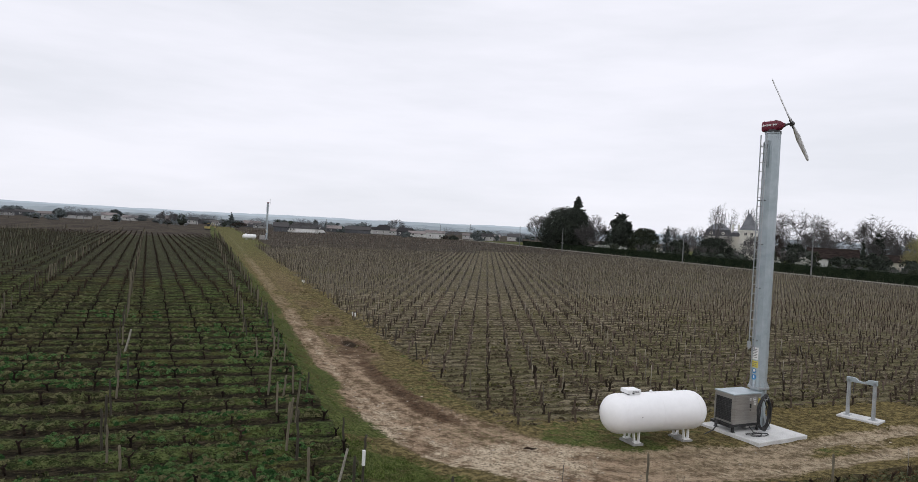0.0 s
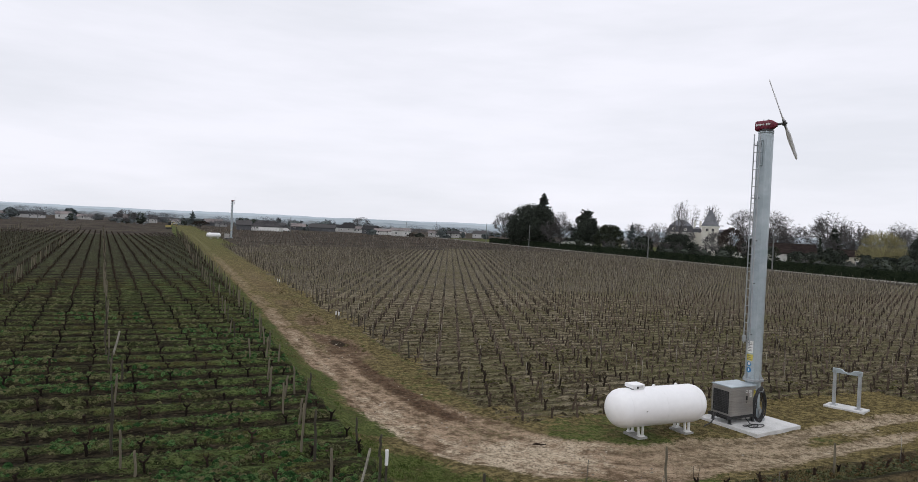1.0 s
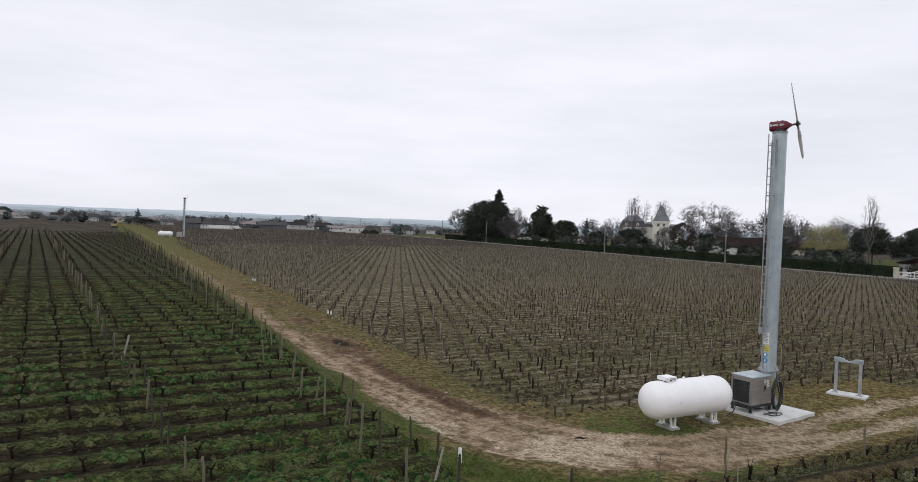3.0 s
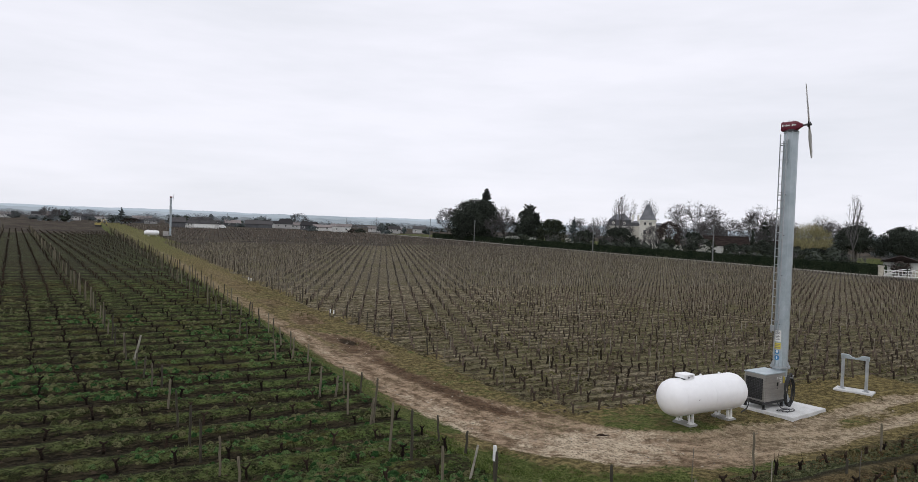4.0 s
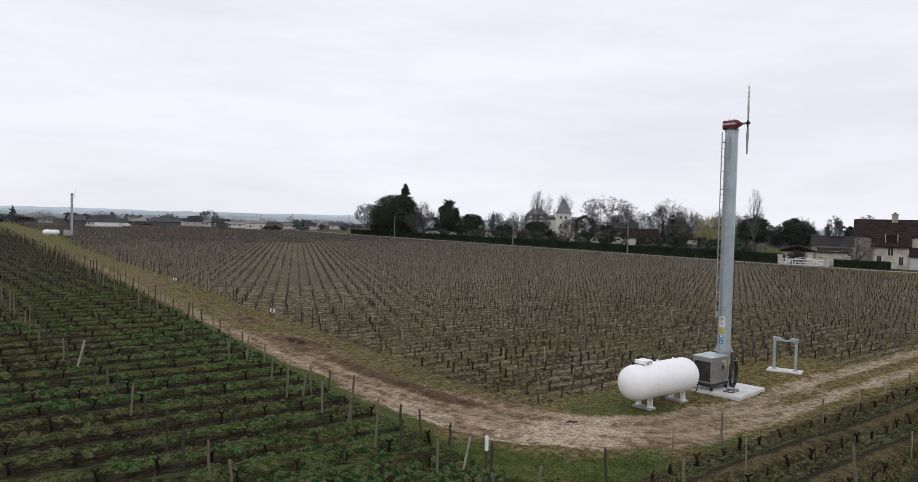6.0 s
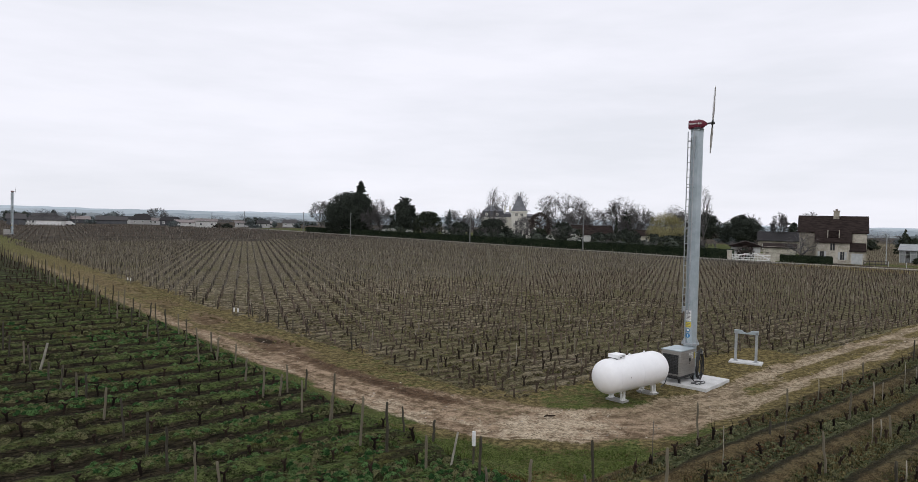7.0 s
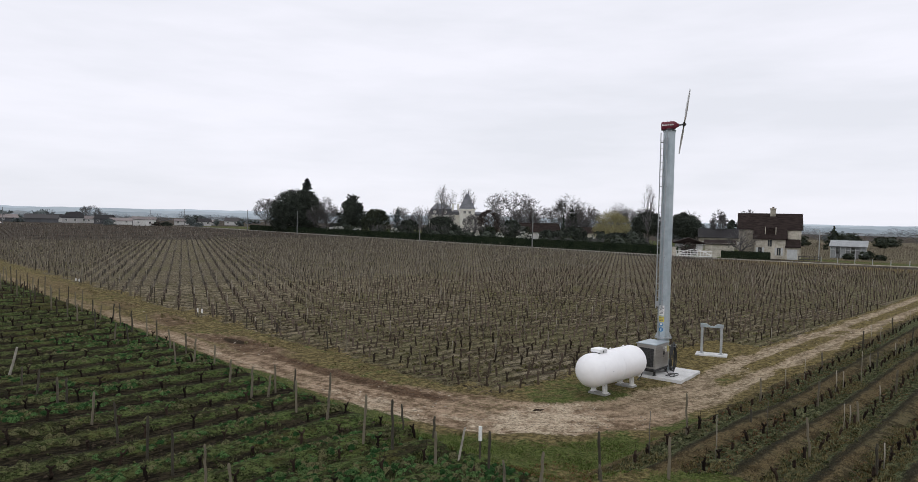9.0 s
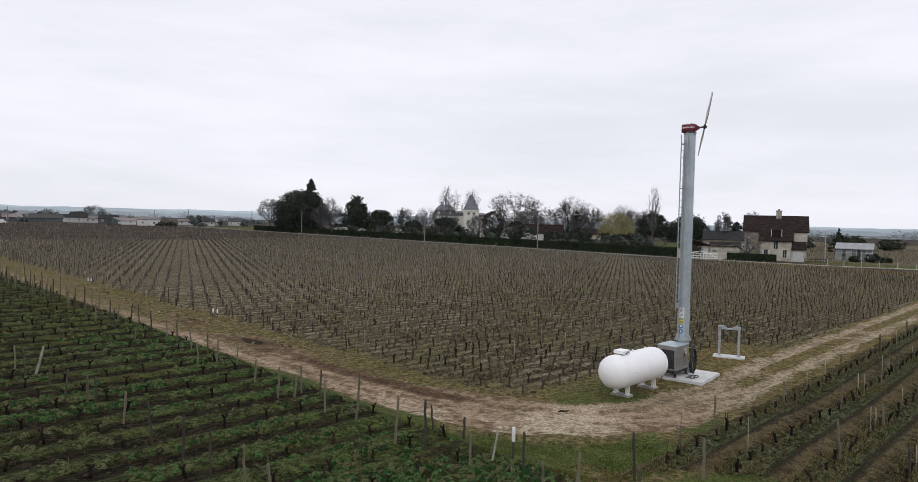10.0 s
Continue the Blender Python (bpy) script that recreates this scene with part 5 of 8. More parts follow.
# the nearest posts: edge of the green field, then the line inside it
for u, v, h in ((2.37, 20.57, 0.85), (2.56, 20.79, 1.35), (2.04, 18.41, 1.3), (2.16, 17.36, 1.35), (3.57, 18.59, 0.75), (2.23, 15.85, 0.9), (3.95, 17.76, 0.62), (2.12, 21.77, 1.02), (2.10, 24.45, 0.95), (2.59, 24.24, 0.65), (2.95, 24.41, 0.93),
                (2.31, 26.38, 0.83), (2.81, 30.35, 0.9), (2.18, 30.60, 0.8), (3.18, 29.37, 0.75), (3.35, 23.90, 0.8), (-2.63, 24.55, 0.89), (-2.58, 22.69, 1.0), (-2.51, 20.90, 1.04), (-2.43, 19.60, 1.02), (-2.19, 18.46, 0.9), (-1.85, 17.96, 0.53),
                (-3.14, 29.83, 0.68), (-2.99, 28.64, 0.8), (-2.88, 26.83, 0.9), (-2.56, 27.17, 0.75)):
    k = post_rs.randint(6)
    post(u, v, k, (post_rs.uniform(-3, 3), post_rs.uniform(-4, 4)), h / (1.1, 1.05, 1.2, 0.95, 1.1, 0.9)[k])
for k in range(-3, 140):
    v = FIRST_LEFT + ROW_LEFT * k
    for col, (u, chance) in enumerate(((3.15 + 0.0075 * (v - 20), 0.95), (1.9 + 0.0075 * (v - 20), 0.7), (-2.5 - 0.068 * (v - 20), 0.93), (-8.4 - 0.068 * (v - 20), 0.6), (-15.0 - 0.068 * (v - 20), 0.5), (-23 - 0.068 * (v - 20), 0.6), (-32 - 0.068 * (v - 20), 0.5))):
        if post_rs.rand() > chance or v < 9 or col < 3 and 15 < v < 31:
            continue
        uu, vv = u + post_rs.uniform(-0.1, 0.1), v + post_rs.uniform(-0.08, 0.08)
        if col < 4 and v < 45:
            lean = 8 if col == 0 else 3.5
            post(uu, vv, post_rs.randint(6), (post_rs.uniform(-3, 3), post_rs.uniform(-lean, lean)), post_rs.uniform(0.72, 1.0))
        else:
            far_posts.append((uu, vv))
# posts at the row ends of the ploughed field and along the lower rows
for k in range(0, 150):
    v = 20.4 + ROW * k
    u = 9.5 + 0.010 * (v - 20)
    if post_rs.rand() < 0.38:
        if v < 45:
            post(u + post_rs.uniform(-0.2, 0.4), v, post_rs.randint(6), (post_rs.uniform(-7, 7), post_rs.uniform(-7, 7)), post_rs.uniform(0.7, 0.95))
        else:
            far_posts.append((u + post_rs.uniform(-0.2, 0.4), v))
for u, v, s in ((9.5, 13.15, 1.0), (15.6, 13.42, 0.95), (12.1, 12.37, 0.4), (23.55, 13.8, 0.8), (31.0, 14.1, 0.9), (39.0, 14.5, 0.9), (4.65, 12.87, 1.1), (5.8, 11.75, 0.9), (16.8, 11.92, 0.8), (26.3, 12.35, 0.75), (35, 12.7, 0.9),
                (10.1, 10.07, 0.85), (15.5, 10.32, 0.6), (21.5, 10.58, 0.85), (26.65, 10.82, 0.85), (9.95, 8.51, 0.75), (16.8, 8.82, 0.75), (24, 9.1, 0.8)):
    post(u, v, post_rs.randint(6), (post_rs.uniform(-3, 3), post_rs.uniform(-3, 3)), s)
scatter("vineyard_posts_far", POST_KINDS, spots_of(np.array(far_posts), 3.1, 0.15), M_FARPOST, "rows of weathered wooden posts in the far vineyard", "posts")

solid("leaning_stake", spot(-3.1, 31.75, float(rise(-3.1, 31.75))) @ pose(0, 0, 0, 3, 13, 0), Geo().tube([(0, 0, -0.2), (0.015, 0.01, 0.5), (0, 0, 1.02)], [0.045, 0.043, 0.038], 7), M_PALEWOOD, "pale bleached post leaning among the green rows", "stake")
# the leaning stake and the white-topped marker at the corner of the green field
solid("leaning_stake", spot(2.90, 15.75, float(rise(2.90, 15.75))) @ pose(0, 0, 0, 2, 12, 0), Geo().tube([(0, 0, -0.2), (0.01, 0.01, 0.4), (0, 0, 0.86)], [0.032, 0.03, 0.028], 6), M_PALEWOOD, "thin pale stake leaning beside the white marker", "stake")
marker = thing("marker_post", spot(3.42, 15.52, 0.30), "dark stake with a white plastic sleeve on top", "marker post", "white markers")
part("stake", Geo().tube([(0, 0, -0.3), (0, 0, 0.6)], 0.03, 6), M_POST, marker)
part("sleeve", Geo().box(0, 0, 0.73, 0.068, 0.068, 0.36), M_WHITE, marker, "white plastic sleeve", bevel=0.01)


def small_marker(u, v):
    m = thing("marker_post", spot(u, v, float(rise(u, v))), "short white-topped marker at a row end", "marker post", "white markers")
    part("stake", Geo().tube([(0, 0, -0.2), (0, 0, 0.4)], 0.03, 6), M_POST, m)
    part("sleeve", Geo().box(0, 0, 0.42, 0.07, 0.07, 0.24), M_WHITE, m, bevel=0.01)


for u, v in ((9.2, 44.3), (9.3, 43.95), (9.1, 67.6), (9.2, 67.1)):
    small_marker(u, v)


# ---- grass and weeds ----
def tuft(seed, h, wide, blades):
    r = random.Random(seed)
    v, f = [], []
    for _ in range(blades):
        a, b = r.uniform(0, 6.28), r.uniform(0, 6.28)
        x, y = wide * 0.5 * r.random() * math.cos(b), wide * 0.5 * r.random() * math.sin(b)
        dx, dy = math.cos(a), math.sin(a)
        bw = r.uniform(0.008, 0.02)
        hh = h * r.uniform(0.5, 1.1)
        n = len(v)
        v += [(x - dy * bw, y + dx * bw, -0.03), (x + dy * bw, y - dx * bw, -0.03), (x + dx * hh * 0.7, y + dy * hh * 0.7, hh)]
        f.append((n, n + 1, n + 2))
    return np.array(v, np.float32), np.array(f, np.int32)


def rosette(seed, h, wide, leaves):
    """A flat weed: broad leaves round a middle."""
    r = random.Random(seed)
    v, f = [], []
    for i in range(leaves):
        a = 6.28 * (i + r.random()) / leaves
        dx, dy = math.cos(a), math.sin(a)
        ln, bw = wide * r.uniform(0.5, 1.0), wide * 0.28
        n = len(v)
        v += [(0, 0, h * 0.2), (dx * ln * 0.55 - dy * bw, dy * ln * 0.55 + dx * bw, h * r.uniform(0.5, 1.0)), (dx * ln, dy * ln, h * r.uniform(0.2, 0.8)), (dx * ln * 0.55 + dy * bw, dy * ln * 0.55 - dx * bw, h * r.uniform(0.5, 1.0))]
        f += [(n, n + 1, n + 2), (n, n + 2, n + 3)]
    return np.array(v, np.float32), np.array(f, np.int32)


def mound(seed):
    """A low uneven cushion, one metre across and high, to be scaled down."""
    r = random.Random(seed)
    v = [(r.uniform(-0.1, 0.1), r.uniform(-0.1, 0.1), r.uniform(0.9, 1.05))]
    for rad, z in ((0.30, 0.72), (0.52, -0.15)):
        for k in range(6):
            a = (k + r.uniform(-0.25, 0.25)) * math.pi / 3
            q = rad * r.uniform(0.75, 1.25)
            v.append((q * math.cos(a), 0.72 * q * math.sin(a), z * r.uniform(0.7, 1.2)))
    f = [(0, 1 + k, 1 + (k + 1) % 6) for k in range(6)]
    for k in range(6):
        a, b = 1 + k, 1 + (k + 1) % 6
        f += [(a, a + 6, b + 6), (a, b + 6, b)]
    return np.array(v, np.float32), np.array(f, np.int32)


MOUNDS = [mound(s) for s in range(9)]


def mounds(p, lo, hi, high):
    """Spots for mounds of that many metres across, and their height as a share of it."""
    s = spots_of(p, 0.5, 0.0)
    size = rs.uniform(lo, hi, len(p))
    s[:, 4], s[:, 5] = size, size * high * rs.uniform(0.7, 1.3, len(p))
    s[:, 2] -= 0.015
    return s


def sow(n, u0, u1, v0, v1, keep):
    p = np.stack([rs.uniform(u0, u1, n), rs.uniform(v0, v1, n)], -1)
    p = p[in_view(p)]
    return p[rs.rand(len(p)) < keep(p[:, 0], p[:, 1])]


def strip_wave(u, v):
    return np.cos(2 * np.pi * np.where(u > 4.6, low_v(u, v) - FIRST_LOW, v - FIRST_LEFT) / ROW_LEFT)


def keep_weed(u, v):
    ok = (field_left(u, v) | field_low(u, v)).astype(float)
    return ok * smooth(0.75, -0.2, strip_wave(u, v) - 1.2 * smooth(-4, 1.5, u) * smooth(23, 17, v) * (u < 4.6) + 0.8 * (vnoise(u, v, 0.7, 21) - 0.5)) * smooth(0.15, 0.5, vnoise(u, v, 3.0, 22)) * smooth(75, 25, v)


def bend_of(u, v):
    return smooth(26, 20, v) * smooth(16, 10, u)


def keep_green(u, v):
    d, _ = track_offset(u, v)
    ok = (~field_left(u, v) & ~field_low(u, v) & ~field_right(u, v)).astype(float)
    slab_free = ((u < 16.1) | (u > 18.9) | (v < 16.8) | (v > 19.5)).astype(float)
    lush = np.where((u < 6.5) | (v < 15.5), 1.0, 0.10)
    return ok * lush * slab_free * smooth(1.6, 2.3, d - 0.7 * bend_of(u, v) + 0.5 * (vnoise(u, v, 1.2, 31) - 0.5)) * smooth(0.1, 0.5, vnoise(u, v, 2.2, 32))


def keep_dry(u, v):
    d, _ = track_offset(u, v)
    ok = (~field_left(u, v) & ~field_low(u, v)).astype(float)
    slab_free = ((u < 16.1) | (u > 18.9) | (v < 16.8) | (v > 19.5)).astype(float)
    return ok * slab_free * np.where(field_right(u, v), 0.10 + 0.5 * smooth(22.5, 20.5, v), 0.8) * smooth(1.0, 1.7, d - 0.9 * bend_of(u, v)) * smooth(0.3, 0.6, vnoise(u, v, 1.8, 41))


WEEDS = [rosette(s, 0.055, 0.075, 5) for s in range(5)] + [tuft(s, 0.055, 0.16, 9) for s in range(6)]
TUFTS = [tuft(s + 10, 0.06, 0.20, 12) for s in range(6)]

def keep_clump(u, v):
    """Cushions grow in broken lines between the vines."""
    gap = np.cos(2 * np.pi * (u + VINE_SLANT_LEFT * (v - FIRST_LEFT)) / VINE_GAP_LEFT)
    line = smooth(0.30, -0.25, strip_wave(u, v) + 1.1 * (vnoise(u * 0.7, v, 0.9, 25) - 0.5) - 1.0 * smooth(-4, 1, u) * smooth(21, 16, v))
    return field_left(u, v) * line * smooth(0.28, 0.56, vnoise(u * 0.55, v, 0.55, 23) - 0.15 * (gap > 0.6)) * smooth(0.12, 0.36, vnoise(u, v, 2.3, 26)) * smooth(60, 34, v)


scatter("strip_weeds", WEEDS, spots_of(sow(54000, -22, 34, 8, 62, keep_weed), 3.1, 0.4), M_WEED, "low grey-green weeds on the strips between vine rows", "weeds")
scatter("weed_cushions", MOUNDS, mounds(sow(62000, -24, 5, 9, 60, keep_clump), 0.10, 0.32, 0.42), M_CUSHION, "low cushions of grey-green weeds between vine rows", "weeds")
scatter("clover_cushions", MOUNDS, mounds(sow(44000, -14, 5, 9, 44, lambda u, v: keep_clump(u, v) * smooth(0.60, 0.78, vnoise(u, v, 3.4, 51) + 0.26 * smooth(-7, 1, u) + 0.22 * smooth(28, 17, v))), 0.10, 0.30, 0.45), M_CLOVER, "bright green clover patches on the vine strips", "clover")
scatter("verge_grass", TUFTS, spots_of(sow(30000, -1, 60, 8, 75, keep_green), 3.1, 0.3), M_GRASS, "short green grass along the track", "grass")
scatter("corner_grass", TUFTS, spots_of(sow(26000, 1, 15, 9, 20, keep_green), 3.1, 0.3) * np.array([1, 1, 1, 1, 0.8, 0.8]), M_GRASS, "short green grass at the bend of the track", "grass")
scatter("dry_grass", TUFTS, spots_of(sow(46000, 3, 60, 12, 70, keep_dry), 3.1, 0.3), M_DRY, "dry straw-coloured grass beside the track", "grass")

def keep_rank(u, v):
    return field_low(u, v) * smooth(-0.85, 0.15, np.cos(2 * np.pi * (low_v(u, v) - FIRST_LOW + 0.15) / ROW_LEFT) + 1.6 * (vnoise(u, v, 0.7, 52) - 0.5)) * smooth(44, 26, u)


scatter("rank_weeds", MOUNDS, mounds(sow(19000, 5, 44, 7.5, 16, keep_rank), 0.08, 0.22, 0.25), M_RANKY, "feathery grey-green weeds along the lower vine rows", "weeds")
scatter("rank_leaves", WEEDS, spots_of(sow(10000, 5, 32, 7.5, 16, keep_rank), 3.1, 0.4) * np.array([1, 1, 1, 1, 0.6, 0.6]), M_RANK, "small leaves of the weeds along the lower rows", "weeds")
scatter("rank_dry_grass", TUFTS, spots_of(sow(30000, 5, 32, 7, 16, lambda u, v: field_low(u, v) * 0.5 * smooth(0.4, 0.65, vnoise(u * 0.3, v, 0.9, 54)) * smooth(45, 25, u)), 3.1, 0.4), M_DRY, "dry grass along the lower vine rows", "grass")
scatter("leaf_litter", WEEDS, spots_of(sow(32000, 4, 40, 6, 16, lambda u, v: (field_low(u, v) * 0.9 * smooth(0.36, 0.64, vnoise(u * 0.22, v, 0.9, 53)) + 0.7 * smooth(1.8, 0.6, np.hypot(u - 4.9, v - 12.0))) * smooth(45, 25, u)), 3.1, 0.4) * np.array([1, 1, 1, 1, 0.5, 0.4]), M_LITTER, "rust-brown leaf litter between the lower rows", "litter")

scatter("corner_litter", WEEDS, spots_of(sow(5200, 2.0, 6.6, 12.6, 15.8, lambda u, v: smooth(1.25, 0.7, np.hypot((u - 4.2) / 1.4, v - 14.1) + 0.5 * (vnoise(u, v, 0.5, 57) - 0.5))), 3.1, 0.4) * np.array([1, 1, 1, 1, 0.7, 0.6]), M_LITTER, "rust-brown patch of dead leaves at the field's corner", "litter")


# ---- loose soil ----
def lump(seed):
    r = random.Random(seed)
    top = (r.uniform(-0.2, 0.2), r.uniform(-0.2, 0.2), 0.75)
    ring = [(math.cos(a) * r.uniform(0.7, 1.2), math.sin(a) * r.uniform(0.5, 0.9), r.uniform(-0.1, 0.25)) for a in (0.3, 1.5, 2.8, 4.0, 5.2)]
    return np.array([top] + ring, np.float32), np.array([(0, i + 1, (i + 1) % 5 + 1) for i in range(5)], np.int32)


LUMPS = [lump(s) for s in range(6)]


def lumps(n, box, keep, lo, hi):
    p = sow(n, *box, keep)
    s = spots_of(p, 0.6, 0.0)
    size = lo + (hi - lo) * rs.rand(len(p)) ** 2.5
    s[:, 4], s[:, 5] = size, size * rs.uniform(0.5, 1.0, len(p))
    return s


def keep_clod(u, v):
    return field_right(u, v) * smooth(0.3, 0.7, vnoise(u * 0.3, v * 2.5, 0.6, 61)) * smooth(70, 24, v)


def keep_turned(u, v):
    return field_right(u, v) * smooth(0.40, 0.66, vnoise(u * 0.35, v * 2.4, 0.5, 62)) * smooth(62, 26, v) * smooth(52, 34, u)


scatter("soil_clods", LUMPS, lumps(52000, (8, 60, 17, 60), keep_clod, 0.025, 0.075), M_CLOD, "loose clods of ploughed soil", "soil")
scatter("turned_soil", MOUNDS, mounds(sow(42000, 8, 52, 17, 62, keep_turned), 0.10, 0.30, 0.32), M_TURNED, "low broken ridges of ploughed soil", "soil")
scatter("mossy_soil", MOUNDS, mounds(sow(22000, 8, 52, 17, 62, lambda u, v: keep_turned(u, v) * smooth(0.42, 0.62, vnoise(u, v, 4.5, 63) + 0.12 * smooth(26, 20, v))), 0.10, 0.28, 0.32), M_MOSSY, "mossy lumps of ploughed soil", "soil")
scatter("dark_soil_crumbs", LUMPS, lumps(60000, (-22, 40, 8, 55), lambda u, v: (field_left(u, v) | field_low(u, v)) * smooth(-0.3, 0.6, strip_wave(u, v)) * smooth(60, 22, v), 0.02, 0.07), M_CRUMB, "dark crumbs of soil along the vine lines", "soil")


def keep_stone(u, v):
    d, _ = track_offset(u, v)
    return smooth(2.3, 1.2, d) * smooth(0.35, 0.7, vnoise(u, v, 0.9, 71)) * smooth(60, 20, v) * 0.8


scatter("track_stones", LUMPS, lumps(26000, (3, 60, 12, 60), keep_stone, 0.012, 0.06), M_STONE_BIT, "small pale stones and crumbs on the track", "stones")
# cut vine wood lying between the rows
TWIGS = [tri_arrays(Geo().tube([(-0.3, 0, 0.02), (0.0, 0.05 * k, 0.04), (0.3, -0.04, 0.03)], [0.008, 0.009, 0.005], 3)) for k in (-1, 0, 1, 2)]
scatter("pruned_canes", TWIGS, spots_of(sow(7000, 8, 60, 17, 60, lambda u, v: field_right(u, v) * 0.6 * smooth(62, 24, v)), 0.7, 0.5), M_CANE, "cut vine canes lying in the ploughed rows", "canes")

# fallen vine twig on the track
solid("fallen_branch", spot(9.05, 18.1, 0.0, -30), Geo().tube([(-0.20, 0, 0.02), (-0.08, 0.04, 0.035), (0.05, -0.02, 0.035), (0.20, 0.03, 0.04)], [0.02, 0.036, 0.032, 0.012], 6), M_VINE_LOW, "short dark piece of wood lying on the track", "branch")


# ---- trees ----
def grow(g, tips, r, p, way, length, radius, depth, spread, lift, thin):
    """One limb, bent in two steps, and its children."""
    mid = p + way * length * 0.5 + Vector((r.uniform(-1, 1), r.uniform(-1, 1), r.uniform(-0.5, 0.5))) * length * 0.06
    end = p + way * length + Vector((r.uniform(-1, 1), r.uniform(-1, 1), r.uniform(-0.5, 0.8))) * length * 0.08
    g.tube([p, mid, end], [radius, radius * 0.85, radius * 0.65], 5 if depth > 2 else 3, cap=False)
    if depth == 0:
        tips.append(end)
        return
    kids = r.randint(2, 3) if depth > 1 else r.randint(3, 4)
    for i in range(kids):
        axis = Vector((r.uniform(-1, 1), r.uniform(-1, 1), r.uniform(-0.3, 0.5)))
        q = (way + axis * spread * r.uniform(0.5, 1.1) + Vector((0, 0, lift))).normalized()
        start = end if i < 2 else mid
        grow(g, tips, r, start, q, length * r.uniform(0.62, 0.84), max(thin, radius * r.uniform(0.5, 0.66)), depth - 1, spread, lift, thin)


def twigs(g, tips, r, length, each=6):
    """Thin flat shoots fanning out from the ends of the branches."""
    for p in tips:
        for _ in range(each):
            way = Vector((r.uniform(-1, 1), r.uniform(-1, 1), r.uniform(-0.35, 1.0))).normalized()
            side = way.orthogonal().normalized() * 0.02
            q = p + way * length * r.uniform(0.5, 1.25)
            g.add([p - side, p + side, q], [(0, 1, 2)])


def bare_tree(x, y, h, w, seed, label, depth=5, mat=None, group="bare trees", thick=1.0):
    r = random.Random(seed)
    z0 = seat(x, y)
    h -= z0 * 0.9
    t = thing("bare_tree", pose(x, y, z0, 0, 0, r.uniform(0, 360)), label, "tree", group)
    trunk_h = h * 0.22
    rad = max(0.10, h * 0.015) * thick
    part("trunk", Geo().tube([(0, 0, -0.3), (0.05, 0, trunk_h * 0.5), (0, 0.05, trunk_h), (0.02, 0.02, trunk_h + h * 0.05)], [rad * 1.5, rad * 1.1, rad, rad * 0.9], 8), M_BARK, t, shade=True)
    g, tips = Geo(), []
    p0 = Vector((0, 0, trunk_h))
    top = h - trunk_h

    def reach(unit, share, jit=0.0):
        """A point towards the outline of the round crown."""
        k = 1 + r.uniform(-jit, jit)
        edge = Vector((unit.x * w * 0.5 * k, unit.y * w * 0.5 * k, top * (0.50 + 0.48 * unit.z * k)))
        return p0 + edge * share

    def near_unit(unit, amount):
        return (unit + Vector((r.gauss(0, 1), r.gauss(0, 1), r.gauss(0, 1))) * amount).normalized()

    def limb(a, b, ra, rb, n):
        m = (a + b) / 2 + Vector((r.uniform(-1, 1), r.uniform(-1, 1), r.uniform(-0.3, 0.8))) * (b - a).length * 0.09
        g.tube([a, m, b] if n > 3 else [a, b], [ra, (ra + rb) / 2, rb] if n > 3 else [ra, rb], n, cap=False)
        return m if n > 3 else (a + b) / 2

    first, second, third = (7, 5, 6) if depth > 4 else (6, 4, 4)
    for i in range(first):
        a = 6.28 * (i + 0.5 * r.random()) / first
        zz = r.uniform(-0.25, 0.95)
        u1 = Vector((math.cos(a) * math.sqrt(1 - zz * zz), math.sin(a) * math.sqrt(1 - zz * zz), zz))
        e1 = reach(u1, r.uniform(0.38, 0.55))
        m1 = limb(p0 + Vector((0, 0, r.uniform(-0.04, 0.05) * h)), e1, rad * 0.55, rad * 0.34, 5)
        for k in range(second):
            u2 = near_unit(u1, 0.42)
            e2 = reach(u2, r.uniform(0.66, 0.80))
            m2 = limb(e1 if k % 3 else m1, e2, rad * 0.30, rad * 0.16, 4)
            for q in range(third):
                e3 = reach(near_unit(u2, 0.30), 0.93, 0.13)
                m3 = limb(e2 if q % 3 else m2, e3, rad * 0.15, 0.018, 3)
                tips += [e3, m3] if depth > 4 else [e3]
    twigs(g, tips, r, 0.07 * (w + h) * 0.62, 13 if depth > 4 else 6)
    part("crown", g, mat or M_TWIG, t, "fine bare branches")
    return t


def leaf_cloud(rnd, centres, per, leaf):
    """Many small turned leaf clumps round the given blobs (x, y, z, radius, squash)."""
    vs = []
    for cx, cy, cz, rad, sq in centres:
        d = rnd.normal(size=(per, 3))
        d /= np.linalg.norm(d, axis=1)[:, None] + 1e-9
        rr = rad * rnd.uniform(0.55, 1.05, (per, 1)) ** 0.6
        c = d * rr * np.array([1, 1, sq]) + np.array([cx, cy, cz])
        a = d + rnd.normal(size=(per, 3)) * 0.55
        a /= np.linalg.norm(a, axis=1)[:, None]
        s = np.cross(a, rnd.normal(size=(per, 3)))
        s /= np.linalg.norm(s, axis=1)[:, None] + 1e-9
        t = np.cross(a, s)
        L = leaf * rnd.uniform(0.6, 1.3, (per, 1))
        vs.append(np.stack([c - s * L * 0.5, c + t * L * 0.32 + a * L * 0.1, c + s * L * 0.5, c - t * L * 0.32 - a * L * 0.1], 1))
    v = np.concatenate(vs).reshape(-1, 3)
    return v, np.arange(len(v)).reshape(-1, 4)


